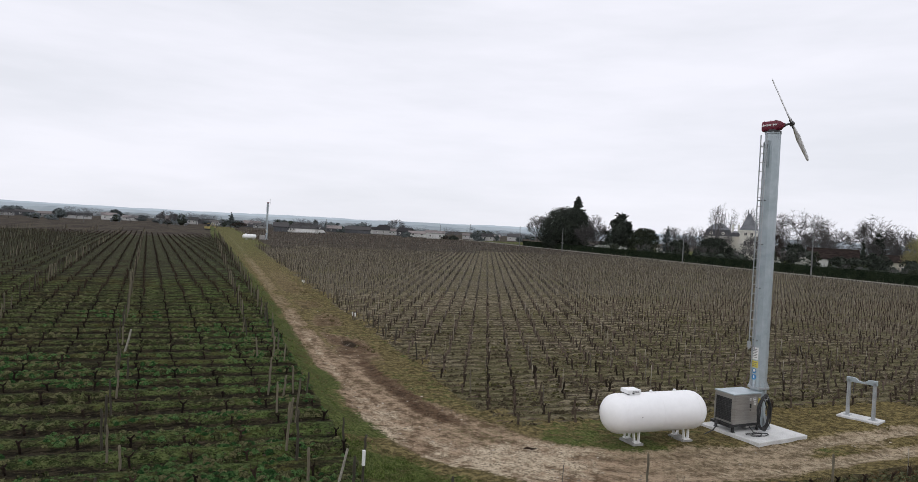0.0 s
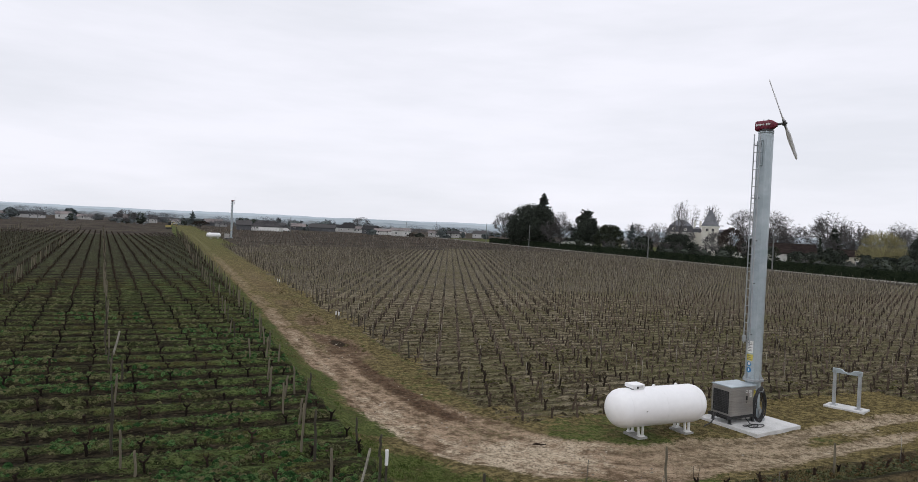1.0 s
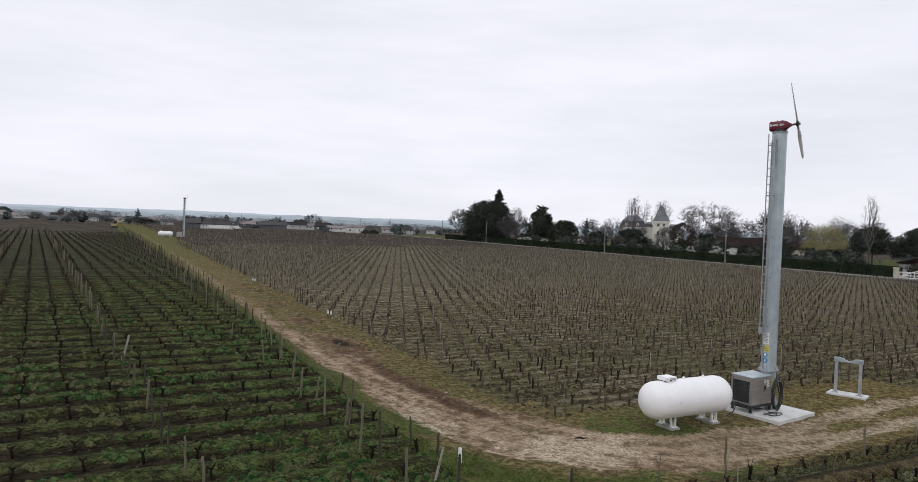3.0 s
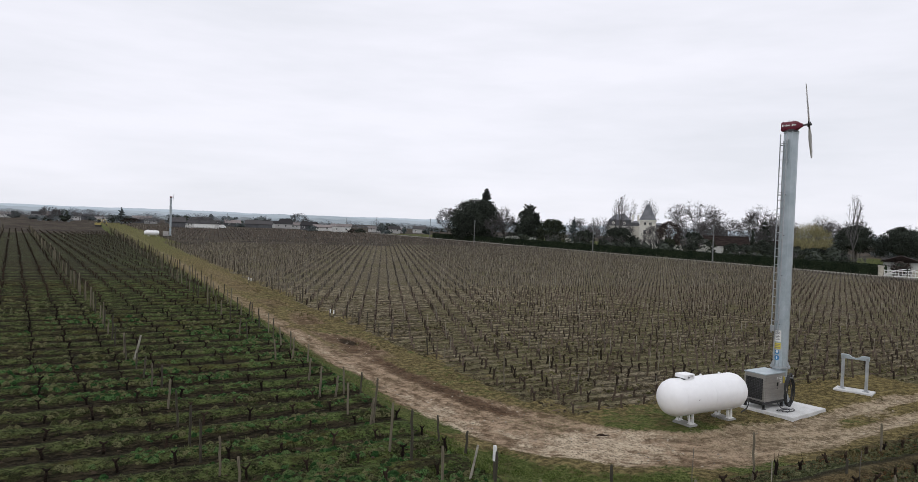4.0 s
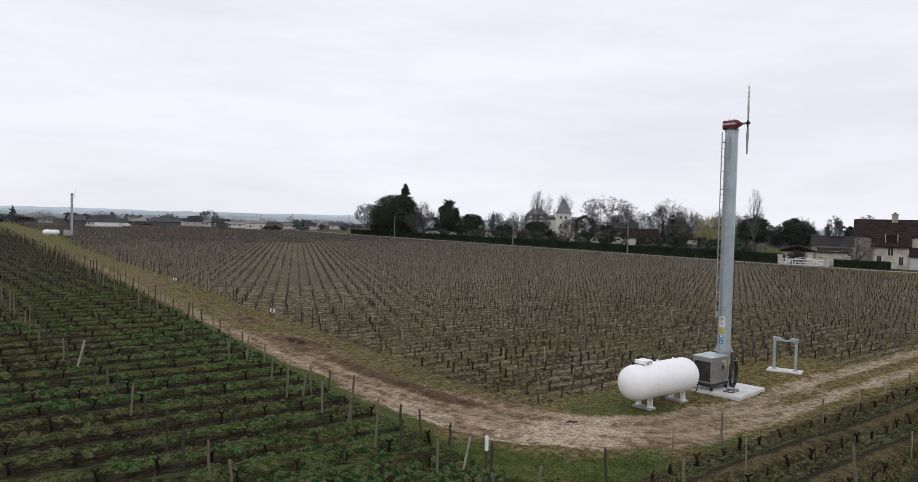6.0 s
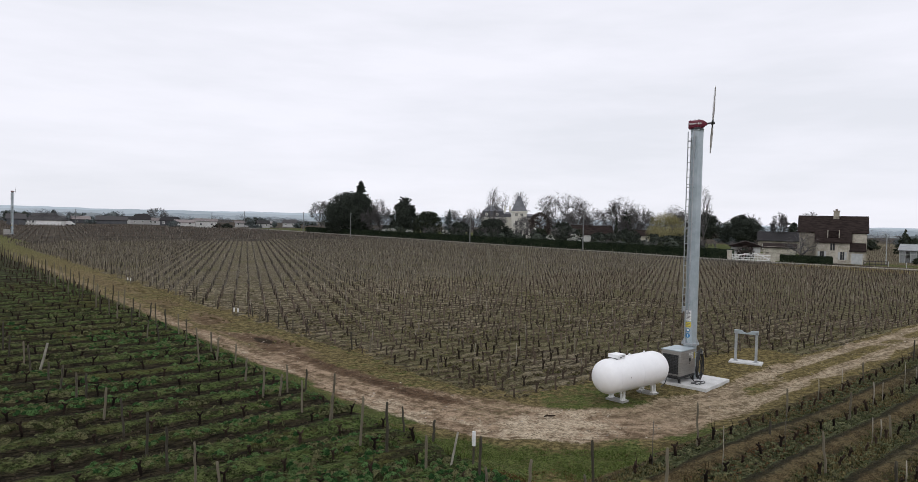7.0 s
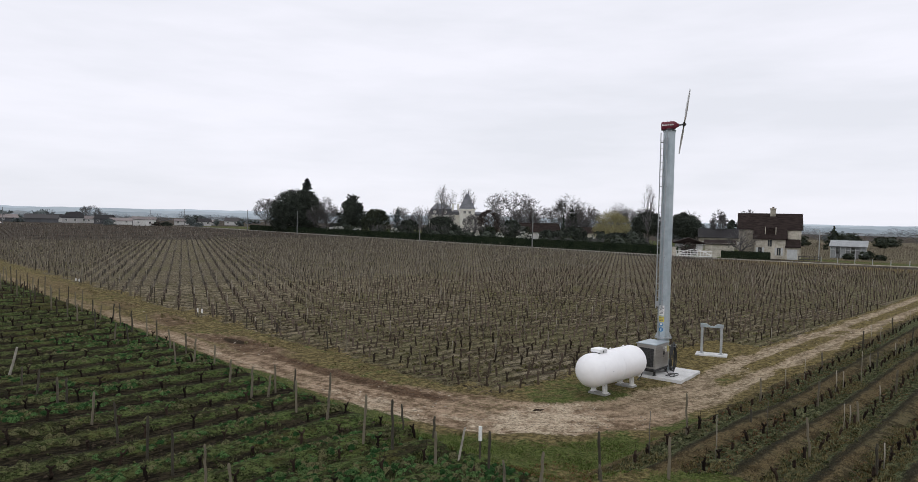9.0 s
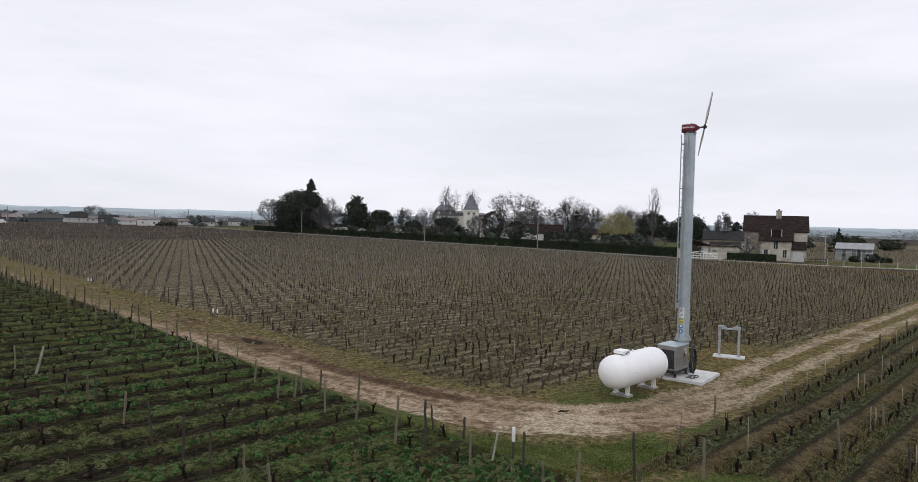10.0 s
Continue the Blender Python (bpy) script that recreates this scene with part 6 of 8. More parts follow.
def girth(t, form):
    """Half width of a crown at the share t of its height."""
    if form == "dome":
        return math.sqrt(max(0.0, 1 - t ** 4.2)) * (0.80 + 0.20 * min(1, t * 4))
    if form == "cone":
        return (1 - t) ** 0.9
    if form == "column":
        return 0.95 - 0.8 * t ** 3
    if form == "umbrella":
        return math.sqrt(max(0.0, 1 - t * t)) * (0.85 + 0.15 * min(1, t * 5))
    return math.sqrt(max(0.0, 1 - (2 * t - 1) ** 2))


def crown_blobs(rnd, h0, h1, w, n, form):
    out = []
    for _ in range(n):
        t = rnd.uniform(0, 1)
        k = girth(t, form)
        rad = w * 0.5 * (0.45 if form == "column" else 0.13 if form == "cone" else 0.20) * rnd.uniform(0.6, 1.25) * (0.5 + 0.5 * k)
        a, q = rnd.uniform(0, 6.28), math.sqrt(rnd.uniform(0.5, 1)) * max(0.0, w * 0.5 * k - rad * 0.6)
        out.append((q * math.cos(a), q * math.sin(a), h0 + (h1 - h0) * t, rad, 0.8))
    return out


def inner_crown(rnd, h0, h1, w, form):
    """A lumpy mass of foliage inside the crown, coloured dark for the shade there."""
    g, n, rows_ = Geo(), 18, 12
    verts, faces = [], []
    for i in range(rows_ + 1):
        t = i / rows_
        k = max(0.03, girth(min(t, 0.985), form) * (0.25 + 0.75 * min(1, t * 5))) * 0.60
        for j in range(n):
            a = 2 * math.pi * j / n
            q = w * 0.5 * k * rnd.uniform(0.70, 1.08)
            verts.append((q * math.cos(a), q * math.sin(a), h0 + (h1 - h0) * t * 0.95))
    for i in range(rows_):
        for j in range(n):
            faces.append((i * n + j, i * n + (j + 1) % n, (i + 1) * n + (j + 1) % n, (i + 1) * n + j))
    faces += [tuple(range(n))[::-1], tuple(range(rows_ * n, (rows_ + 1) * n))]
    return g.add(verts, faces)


def evergreen(x, y, h, w, seed, label, form="dome", start=0.12, blobs=60, per=70, leaf=0.42, mat=None, name="evergreen_tree", category="tree", group="", core=True):
    rnd = np.random.RandomState(seed)
    z0 = seat(x, y)
    h -= z0 * 0.9
    t = thing(name, pose(x, y, z0, 0, 0, seed * 47 % 360), label, category, group)
    h0 = h * start
    rad = max(0.08, h * 0.018)
    mat = mat or M_LEAF_DARK
    part("trunk", Geo().tube([(0, 0, -0.3), (0.03, 0.02, h * 0.3), (0, 0, h * 0.62), (0, 0, h * 0.9)], [rad * 1.4, rad, rad * 0.7, rad * 0.2], 7), M_BARK, t)
    cen = crown_blobs(rnd, h0, h - 0.05 * h, w, int(blobs * 1.5), form)
    limbs = Geo()
    for c in cen[:12]:
        limbs.tube([(0, 0, max(h0 * 0.8, c[2] * 0.6)), (c[0] * 0.5, c[1] * 0.5, c[2] * 0.85), (c[0], c[1], c[2])], [rad * 0.5, rad * 0.35, rad * 0.15], 4, cap=False)
    part("limbs", limbs, M_BARK, t)
    if core:
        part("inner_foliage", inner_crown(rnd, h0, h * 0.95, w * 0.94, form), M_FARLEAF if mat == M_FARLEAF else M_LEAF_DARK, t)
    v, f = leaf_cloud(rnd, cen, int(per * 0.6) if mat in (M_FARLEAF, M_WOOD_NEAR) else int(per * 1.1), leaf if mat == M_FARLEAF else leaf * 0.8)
    part("crown", raw_mesh("crown", v, f, mat), None, t)
    return t


def tiered_conifer(x, y, h, w, seed, label, start=0.25, fullness=0.35, mat=None):
    """A straight stem with ragged flat tiers of branches. fullness: 0 a spire, 1 a broad crown."""
    r, rnd = random.Random(seed), np.random.RandomState(seed)
    z0 = seat(x, y)
    t = thing("conifer", pose(x, y, z0, 0, 0, seed * 61 % 360), label, "tree")
    h -= z0 * 0.9
    rad = max(0.08, h * 0.014)
    part("trunk", Geo().tube([(0, 0, -0.3), (0, 0, h * 0.5), (0, 0, h * 0.97)], [rad * 1.5, rad, rad * 0.15], 7), M_BARK, t)
    limbs, blobs_ = Geo(), []
    tiers = int(h * 0.95)
    for i in range(tiers):
        k = start + (1 - start) * (i + r.uniform(-0.3, 0.3)) / tiers
        spread = ((1 - k) / (1 - start)) ** (0.9 - 0.5 * fullness) * (1 if fullness < 0.8 else min(1, 0.45 + 2.2 * (k - start)))
        for _ in range(7):
            a, reach = r.uniform(0, 6.28), w * 0.5 * spread * r.choice((0.55, 0.75, 0.9, 1.0, 1.2)) * r.uniform(0.85, 1.15)
            tip = Vector((reach * math.cos(a), reach * math.sin(a), h * k + reach * r.uniform(0.0, 0.5)))
            root = Vector((0, 0, h * (k + r.uniform(-0.5, 0.5) / tiers) - 0.1 * reach))
            limbs.tube([root, tip], [rad * 0.35, rad * 0.08], 3, cap=False)
            for q in (0.35, 0.62, 0.88, 1.0):
                c = root.lerp(tip, q)
                blobs_.append((c.x, c.y, c.z, max(0.22, (0.135 * w * spread + 0.14) * (1.15 - 0.6 * q)), 0.60))
    blobs_.append((0, 0, h * 0.985, 0.22, 2.2))
    part("limbs", limbs, M_BARK, t)
    v, f = leaf_cloud(rnd, blobs_, 17, 0.46)
    part("crown", raw_mesh("crown", v, f, mat or M_LEAF_DARK), None, t)
    return t


# ---- hedge and road at the park ----
H0, H1 = Vector((20.8, 286.0, 0)), Vector((86.6, 111.5, 0))
H0.z, H1.z = seat(*H0.xy), seat(*H1.xy)
HDIR = (H1 - H0).normalized()
HN = Vector((HDIR.y, -HDIR.x, 0)).normalized()        # towards the vines
if HN.x > 0:
    HN = -HN


def hedge(name, a, b, height, wide, label, seed):
    rnd = np.random.RandomState(seed)
    a, b = Vector(a), Vector(b)
    ln = (b - a).length
    m = Matrix.Translation(a) @ Matrix.Rotation(math.atan2((b - a).y, (b - a).x), 4, "Z") @ Matrix.Rotation(-math.asin((b - a).z / ln), 4, "Y")
    h = thing(name, m, label, "hedge")
    part("core", Geo().box(ln / 2, 0, height * 0.47, ln, wide * 0.8, height * 0.94), M_HEDGE, h)
    n = int(ln * 110)
    x, face = rnd.uniform(0, ln, n), rnd.rand(n)
    y = np.where(face < 0.55, -wide / 2, rnd.uniform(-wide / 2, wide / 2, n)) + rnd.normal(size=n) * 0.05
    z = np.where(face < 0.55, rnd.uniform(0, height, n), height + rnd.normal(size=n) * 0.035)
    c = np.stack([x, y, z], -1)
    s, t = rnd.normal(size=(n, 3)), rnd.normal(size=(n, 3))
    s /= np.linalg.norm(s, axis=1)[:, None]
    t = np.cross(s, t)
    t /= np.linalg.norm(t, axis=1)[:, None]
    L = rnd.uniform(0.08, 0.17, (n, 1))
    v = np.stack([c - s * L, c + t * L * 0.7, c + s * L, c - t * L * 0.7], 1).reshape(-1, 3)
    part("leaves", raw_mesh("leaves", v, np.arange(len(v)).reshape(-1, 4), M_HEDGE), None, h)
    return h


hedge("clipped_hedge", H0, H1, 1.95, 1.1, "long low clipped dark green hedge along the park", 3)
hedge("clipped_hedge", (92.0, 104.9, 0), (97.4, 97.7, 0), 1.5, 1.0, "short clipped dark hedge beside the stone house", 4)


def ribbon(name, pts, wide, z, mat, label, category):
    g, left, right = Geo(), [], []
    dense = []
    for (ax, ay), (bx, by) in zip(pts, pts[1:]):
        dense += [(ax + (bx - ax) * k / 8, ay + (by - ay) * k / 8) for k in range(8)]
    dense.append(pts[-1])
    pts = [Vector((x, y, seat(x, y) + z)) for x, y in dense]
    for i, p in enumerate(pts):
        w = (pts[min(i + 1, len(pts) - 1)] - pts[max(i - 1, 0)]).normalized()
        s = Vector((-w.y, w.x, 0)) * wide / 2
        left.append(p + s)
        right.append(p - s)
    n = len(pts)
    g.add(left + right + [q - Vector((0, 0, 0.3)) for q in left] + [q - Vector((0, 0, 0.3)) for q in right],
          [(i, i + 1, n + i + 1, n + i) for i in range(n - 1)] + [(i + 1, i, 2 * n + i, 2 * n + i + 1) for i in range(n - 1)] + [(n + i, n + i + 1, 3 * n + i + 1, 3 * n + i) for i in range(n - 1)])
    ob = new(name, g.mesh(name, mat))
    return tagged(ob, label, category, kind="structure")


RA, RB = H0 + HN * 3.6, H1 + HN * 3.6
ribbon("road", [(-20, 390), (RA.x, RA.y), ((RA.x + RB.x) / 2, (RA.y + RB.y) / 2), (RB.x, RB.y), (90.5, 97.5)], 4.2, 0.10, M_ASPHALT, "narrow pale country road past the hedge", "road")
ribbon("lane", [(90.5, 97.5), (99, 87.0), (114, 74.0), (160, 48)], 1.7, 0.10, M_RUBBLE, "thin earth lane between the vines and the grass", "road")


def pole(x, y, h, label="slim grey concrete utility pole beside the road", arm=True):
    p = thing("utility_pole", pose(x, y, seat(x, y), 0, 0, -30), label, "pole", "utility poles")
    part("shaft", Geo().tube([(0, 0, -0.5), (0, 0, h * 0.5), (0, 0, h)], [0.15, 0.13, 0.10], 8), M_SHEET, p)
    if arm:
        for z in (h - 0.25, h - 0.6):
            part("insulator", Geo().tube([(0.11, 0, z), (0.22, 0, z), (0.22, 0, z + 0.14)], 0.035, 6), M_GALV_DULL, p)
    return p


for x, y, h in ((17.6, 267.0, 8.0), (29.0, 226.0, 7.8), (53.2, 175.0, 8.5), (69.0, 140.8, 8.1), (-69.5, 316, 7.0), (-17.5, 343.7, 7.2), (-2.5, 361.4, 8.3), (-173.4, 297.5, 5.3)):
    pole(x, y, h)

# ---- park trees ----
evergreen(34.9, 263.2, 17.0, 22.0, 1, "huge dark dome-shaped evergreen oak in the park", "dome", 0.08, 210, 80, 0.55)
tiered_conifer(40.6, 272.5, 21.8, 7.2, 2, "tall dark cedar rising behind the evergreen oak", 0.45, 0.45)
bare_tree(44.5, 249.0, 11.5, 11.0, 58, "spreading bare tree in front of the evergreen oak")
evergreen(51.8, 245.1, 13.6, 11.5, 3, "dark broad evergreen tree with a ragged outline", "dome", 0.06, 90, 70, 0.5)
tiered_conifer(52.6, 246.0, 15.2, 9.5, 4, "dark spreading conifer with ragged outline", 0.10, 1.0)
evergreen(58.0, 234.1, 10.0, 11.0, 4, "rounded olive-green evergreen tree in the park", "dome", 0.06, 90, 80, 0.42, M_LEAF)
tiered_conifer(64.4, 229.0, 10.6, 5.0, 5, "slim pointed spruce in the park", 0.08, 0.0, M_FARLEAF)
evergreen(65.4, 220.2, 6.6, 7.4, 6, "dark rounded evergreen shrub near the hedge", "dome", 0.02, 45, 70, 0.4)
evergreen(72.3, 206.9, 7.6, 11.0, 7, "broad dark rounded evergreen shrub", "dome", 0.02, 90, 80, 0.42)
evergreen(86.2, 200.8, 10.5, 8.4, 8, "purple-brown rounded tree beside the mansion", "ball", 0.03, 100, 60, 0.4, M_LEAF_BROWN, core=False)
evergreen(82.5, 178.0, 7.3, 6.8, 9, "dark rounded evergreen shrub near the hedge", "dome", 0.02, 45, 80, 0.4)
evergreen(98.4, 174.6, 9.0, 1.5, 10, "slim dark cypress behind the hedge", "column", 0.03, 24, 60, 0.3)
tiered_conifer(111.3, 190.1, 11.0, 7.5, 11, "dark conifer among bare trees", 0.08, 0.2)
evergreen(93.2, 160.2, 5.6, 8.4, 12, "low dark evergreen shrubs behind the hedge", "dome", 0.02, 46, 70, 0.4)
evergreen(95.1, 144.2, 4.0, 9.5, 13, "low dark evergreen shrubs behind the hedge", "dome", 0.02, 46, 70, 0.4)
evergreen(29.4, 272.8, 5.8, 5.6, 14, "dark rounded shrub at the end of the hedge", "dome", 0.02, 40, 60, 0.4)


def willow(x, y, h, w, seed):
    """A round cloud of fine shoots: rising at the top, hanging at the sides."""
    rnd = np.random.RandomState(seed)
    t = thing("willow_tree", pose(x, y, seat(x, y)), "yellow-green leafless weeping willow", "tree")
    part("trunk", Geo().tube([(0, 0, -0.3), (0.1, 0, 1.6), (0, 0.1, 3.0)], [0.42, 0.32, 0.28], 8), M_BARK, t)
    n = 13000
    d = rnd.normal(size=(n, 3))
    d /= np.linalg.norm(d, axis=1)[:, None]
    a = np.arctan2(d[:, 1], d[:, 0])
    lump_ = 0.5 + 0.5 * np.sin(3 * a + 4 * d[:, 2]) * np.cos(2 * a - 3 * d[:, 2])
    reach = rnd.uniform(0.25, 1, n) ** 0.45 * (0.84 + 0.14 * lump_) * (1 + 0.05 * rnd.normal(size=n))
    c = d * reach[:, None] * np.array([w / 2, w / 2, h * 0.46]) + np.array([0, 0, h * 0.50])
    limbs = Geo()
    for k in range(22):
        e = Vector(c[k]) * 0.92
        limbs.tube([(0, 0, 2.6), (e.x * 0.45, e.y * 0.45, 2.6 + (e.z - 2.6) * 0.7), e], [0.12, 0.08, 0.025], 5, cap=False)
    part("limbs", limbs, M_WILLOW, t)
    way = d * 0.5 + rnd.normal(size=(n, 3)) * 0.35
    way[:, 2] += np.where(d[:, 2] > 0.35, 0.5, -0.9)
    way *= (rnd.uniform(0.5, 1.4, n) / np.linalg.norm(way, axis=1))[:, None]
    b = rnd.uniform(0, 6.28, n)
    side = 0.022 * np.stack([np.cos(b), np.sin(b), 0 * b], -1)
    end = c + way
    end[:, 2] = np.clip(end[:, 2], 0.7, None)
    v = np.stack([c - side, c + side, end], 1).reshape(-1, 3)
    part("foliage", raw_mesh("foliage", v, np.arange(len(v)).reshape(-1, 3), M_WILLOW), None, t, "fine yellow-green shoots")


willow(104.3, 158.6, 10.4, 11.0, 15)
evergreen(118.4, 160.3, 10.4, 12.4, 16, "umbrella pine with a broad dark crown", "umbrella", 0.34, 120, 60, 0.40, None, "umbrella_pine", "tree", "umbrella pines")
evergreen(129.0, 157.9, 10.2, 13.6, 17, "umbrella pine with a broad dark crown", "umbrella", 0.28, 140, 60, 0.40, None, "umbrella_pine", "tree", "umbrella pines")
evergreen(141.9, 152.6, 9.0, 4.0, 18, "dark pine behind the stone house", "ball", 0.3, 30, 60, 0.4)
for x, y, h, w, s in ((32.8, 261.6, 4.2, 4.6, 25), (43.6, 232.9, 3.5, 6.8, 20), (47.9, 221.5, 3.5, 3.4, 22), (54.8, 203.1, 3.9, 3.8, 23), (70.6, 161.3, 3.8, 2.6, 21), (73.5, 153.7, 4.1, 3.6, 24)):
    evergreen(x, y, h, w, s, "shrub covered in white blossom behind the hedge", "dome", 0.02, 30, 50, 0.26, M_BLOSSOM, "blossom_shrub", "shrub", "blossom shrubs")
for x, y, h, w, s in ((47.5, 238, 4.6, 6, 30), (56, 224, 4.4, 6, 31), (70, 213, 4.2, 5, 32), (79, 186, 5.0, 6.5, 33), (88, 166, 4.4, 6, 34), (100, 150, 4.2, 6, 35)):
    evergreen(x, y, h, w, s, "dense dark evergreen shrub behind the hedge", "dome", 0.02, 36, 60, 0.4, M_LEAF if s % 2 else None, "evergreen_shrub", "shrub", "park shrubs")
PARK_MIX = [M_LEAF_DARK, M_LEAF, M_LEAF_DARK, M_LEAF_DARK, M_LEAF]
for i in range(36):
    s = (i + 0.5) / 40
    k = (i * 37) % 11 / 11
    q = H0.lerp(H1, 0.06 + 0.97 * s) - HN * (5.0 + 7.0 * k + (16 if i % 3 == 0 else 0))
    evergreen(q.x, q.y, 2.3 + 1.9 * ((i * 53) % 13) / 13 + (1.8 if i % 3 == 0 else 0), 5.0 + 3.0 * ((i * 29) % 7) / 7, 700 + i, "dense evergreen shrub in the park planting", "dome", 0.02, 20, 40, 0.40,
              PARK_MIX[i % 5], "evergreen_shrub", "shrub", "park shrubs")


def bare_bush(x, y, h, w, seed):
    r = random.Random(seed)
    t = thing("bare_bush", pose(x, y, seat(x, y), 0, 0, r.uniform(0, 360)), "twiggy bare shrub behind the clipped hedge", "shrub", "bare shrubs")
    stems, g, tips = Geo(), Geo(), []
    for i in range(9):
        a = r.uniform(0, 6.28)
        k = r.uniform(0.1, 0.9) * w / h
        way = Vector((math.cos(a) * k, math.sin(a) * k, 1)).normalized()
        p = Vector((math.cos(a) * w * 0.12, math.sin(a) * w * 0.12, -0.1))
        stems.tube([p, p + way * h * 0.3], [0.05, 0.035], 4)
        grow(g, tips, r, p + way * h * 0.28, way, h * 0.28, 0.03, 2, 0.8, 0.05, 0.014)
    twigs(g, tips, r, h * 0.13)
    part("stems", stems, M_BARK, t)
    part("crown", g, M_TWIG, t, "fine bare twigs")


for i in range(18):
    s = (i + 0.5) / 18
    q = H0.lerp(H1, 0.10 + 0.90 * s) - HN * (3.0 + 9.0 * ((i * 37) % 11) / 11)
    bare_bush(q.x, q.y, 3.0 + 3.2 * ((i * 53) % 13) / 13, 4.5 + 2.5 * ((i * 29) % 7) / 7, 500 + i)
bare_tree(26.4, 283.3, 14.2, 10.0, 41, "tall bare tree at the end of the park")
bare_tree(31.0, 275.0, 15.6, 8.0, 42, "tall bare tree behind the evergreen oak")
bare_tree(45.9, 260.0, 14.6, 8.5, 43, "bare tree with upright branches")
bare_tree(91.1, 251.1, 21.0, 10.0, 44, "very tall bare tree behind the mansion", 4)
bare_tree(74.6, 212.5, 18.0, 6.0, 45, "tall bare tree in front of the mansion", 4)
bare_tree(97.5, 243.0, 19.5, 7.0, 46, "tall bare tree behind the mansion", 4)
bare_tree(93.9, 200.3, 16.8, 19.0, 47, "broad bare tree with a round twiggy crown", 6)
bare_tree(113.7, 196.9, 16.6, 10.5, 48, "bare tree with upright branches")
bare_tree(122.7, 200.6, 14.4, 9.0, 49, "bare tree with upright branches")
bare_tree(139.2, 201.2, 14.8, 10.0, 50, "bare tree with upright branches")
bare_tree(128.0, 205.0, 13.0, 8.0, 51, "bare tree with upright branches")
bare_tree(105.7, 144.9, 17.6, 3.6, 52, "tall slender bare tree behind the hedge", 4, thick=0.6)
bare_tree(132.6, 147.7, 11.2, 5.0, 53, "bare tree with a rounded crown")
bare_tree(126.9, 132.2, 11.6, 4.6, 54, "bare tree behind the stone house")
bare_tree(97.4, 105.2, 6.2, 6.4, 55, "pollarded bare tree in front of the stone house", 4, thick=2.2)
bare_tree(76.0, 236.0, 12.0, 8.0, 56, "bare tree beside the mansion")
bare_tree(40, 248, 11, 9, 300, "bare grey tree in the park", 5)
bare_tree(55, 250, 10, 8, 301, "bare grey tree in the park", 5)
bare_tree(68, 236, 11, 9, 302, "bare grey tree in the park", 5)
bare_tree(70, 228, 9, 7, 303, "bare grey tree in the park", 5)
bare_tree(82, 228, 10, 8, 304, "bare grey tree in the park", 5)
bare_tree(88, 216, 9, 8, 305, "bare grey tree in the park", 5)
bare_tree(100, 190, 12, 9, 306, "bare grey tree in the park", 5)
bare_tree(108, 182, 10, 8, 307, "bare grey tree in the park", 5)
bare_tree(118, 178, 9, 8, 308, "bare grey tree in the park", 5)
bare_tree(100, 215, 13, 10, 309, "bare grey tree in the park", 5)
bare_tree(107, 212, 12, 10, 310, "bare grey tree in the park", 5)
bare_tree(133, 190, 12, 9, 311, "bare grey tree in the park", 5)
bare_tree(145, 195, 13, 10, 312, "bare grey tree in the park", 5)
bare_tree(150, 180, 12, 10, 313, "bare grey tree in the park", 5)
bare_tree(118, 208, 13, 9, 314, "bare grey tree in the park", 5)
bare_tree(104.0, 208.0, 12.5, 9.0, 57, "bare tree beside the mansion")


# ---- buildings ----
def gable_roof(w, d, eave, ridge, over=0.35, hip=0.0):
    hw, hd = w / 2 + over, d / 2 + over
    rl = w / 2 + over - hip
    lo = eave - 0.12
    t = 0.16
    pts = [(-hw, -hd, lo), (hw, -hd, lo), (hw, hd, lo), (-hw, hd, lo), (-rl, 0, ridge), (rl, 0, ridge)]
    pts += [(x, y, z - t) for x, y, z in pts]
    return Geo().add(pts, [(0, 1, 5, 4), (2, 3, 4, 5), (1, 2, 5), (3, 0, 4), (7, 6, 10, 11), (9, 8, 11, 10), (8, 7, 11), (6, 9, 10), (0, 6, 7, 1), (1, 7, 8, 2), (2, 8, 9, 3), (3, 9, 6, 0)])


def body_walls(w, d, eave, ridge, hip=0.0):
    g = Geo()
    h, q = w / 2, d / 2
    pts = [(-h, -q, -0.3), (h, -q, -0.3), (h, q, -0.3), (-h, q, -0.3), (-h, -q, eave), (h, -q, eave), (h, q, eave), (-h, q, eave)]
    if hip > 0:
        return g.add(pts, [(3, 2, 1, 0), (0, 1, 5, 4), (1, 2, 6, 5), (2, 3, 7, 6), (3, 0, 4, 7), (4, 5, 6, 7)])
    top = ridge - 0.2
    return g.add(pts + [(-h, 0, top), (h, 0, top)], [(3, 2, 1, 0), (0, 1, 5, 4), (2, 3, 7, 6), (1, 2, 6, 9, 5), (3, 0, 4, 8, 7), (4, 5, 9, 8), (6, 7, 8, 9)])


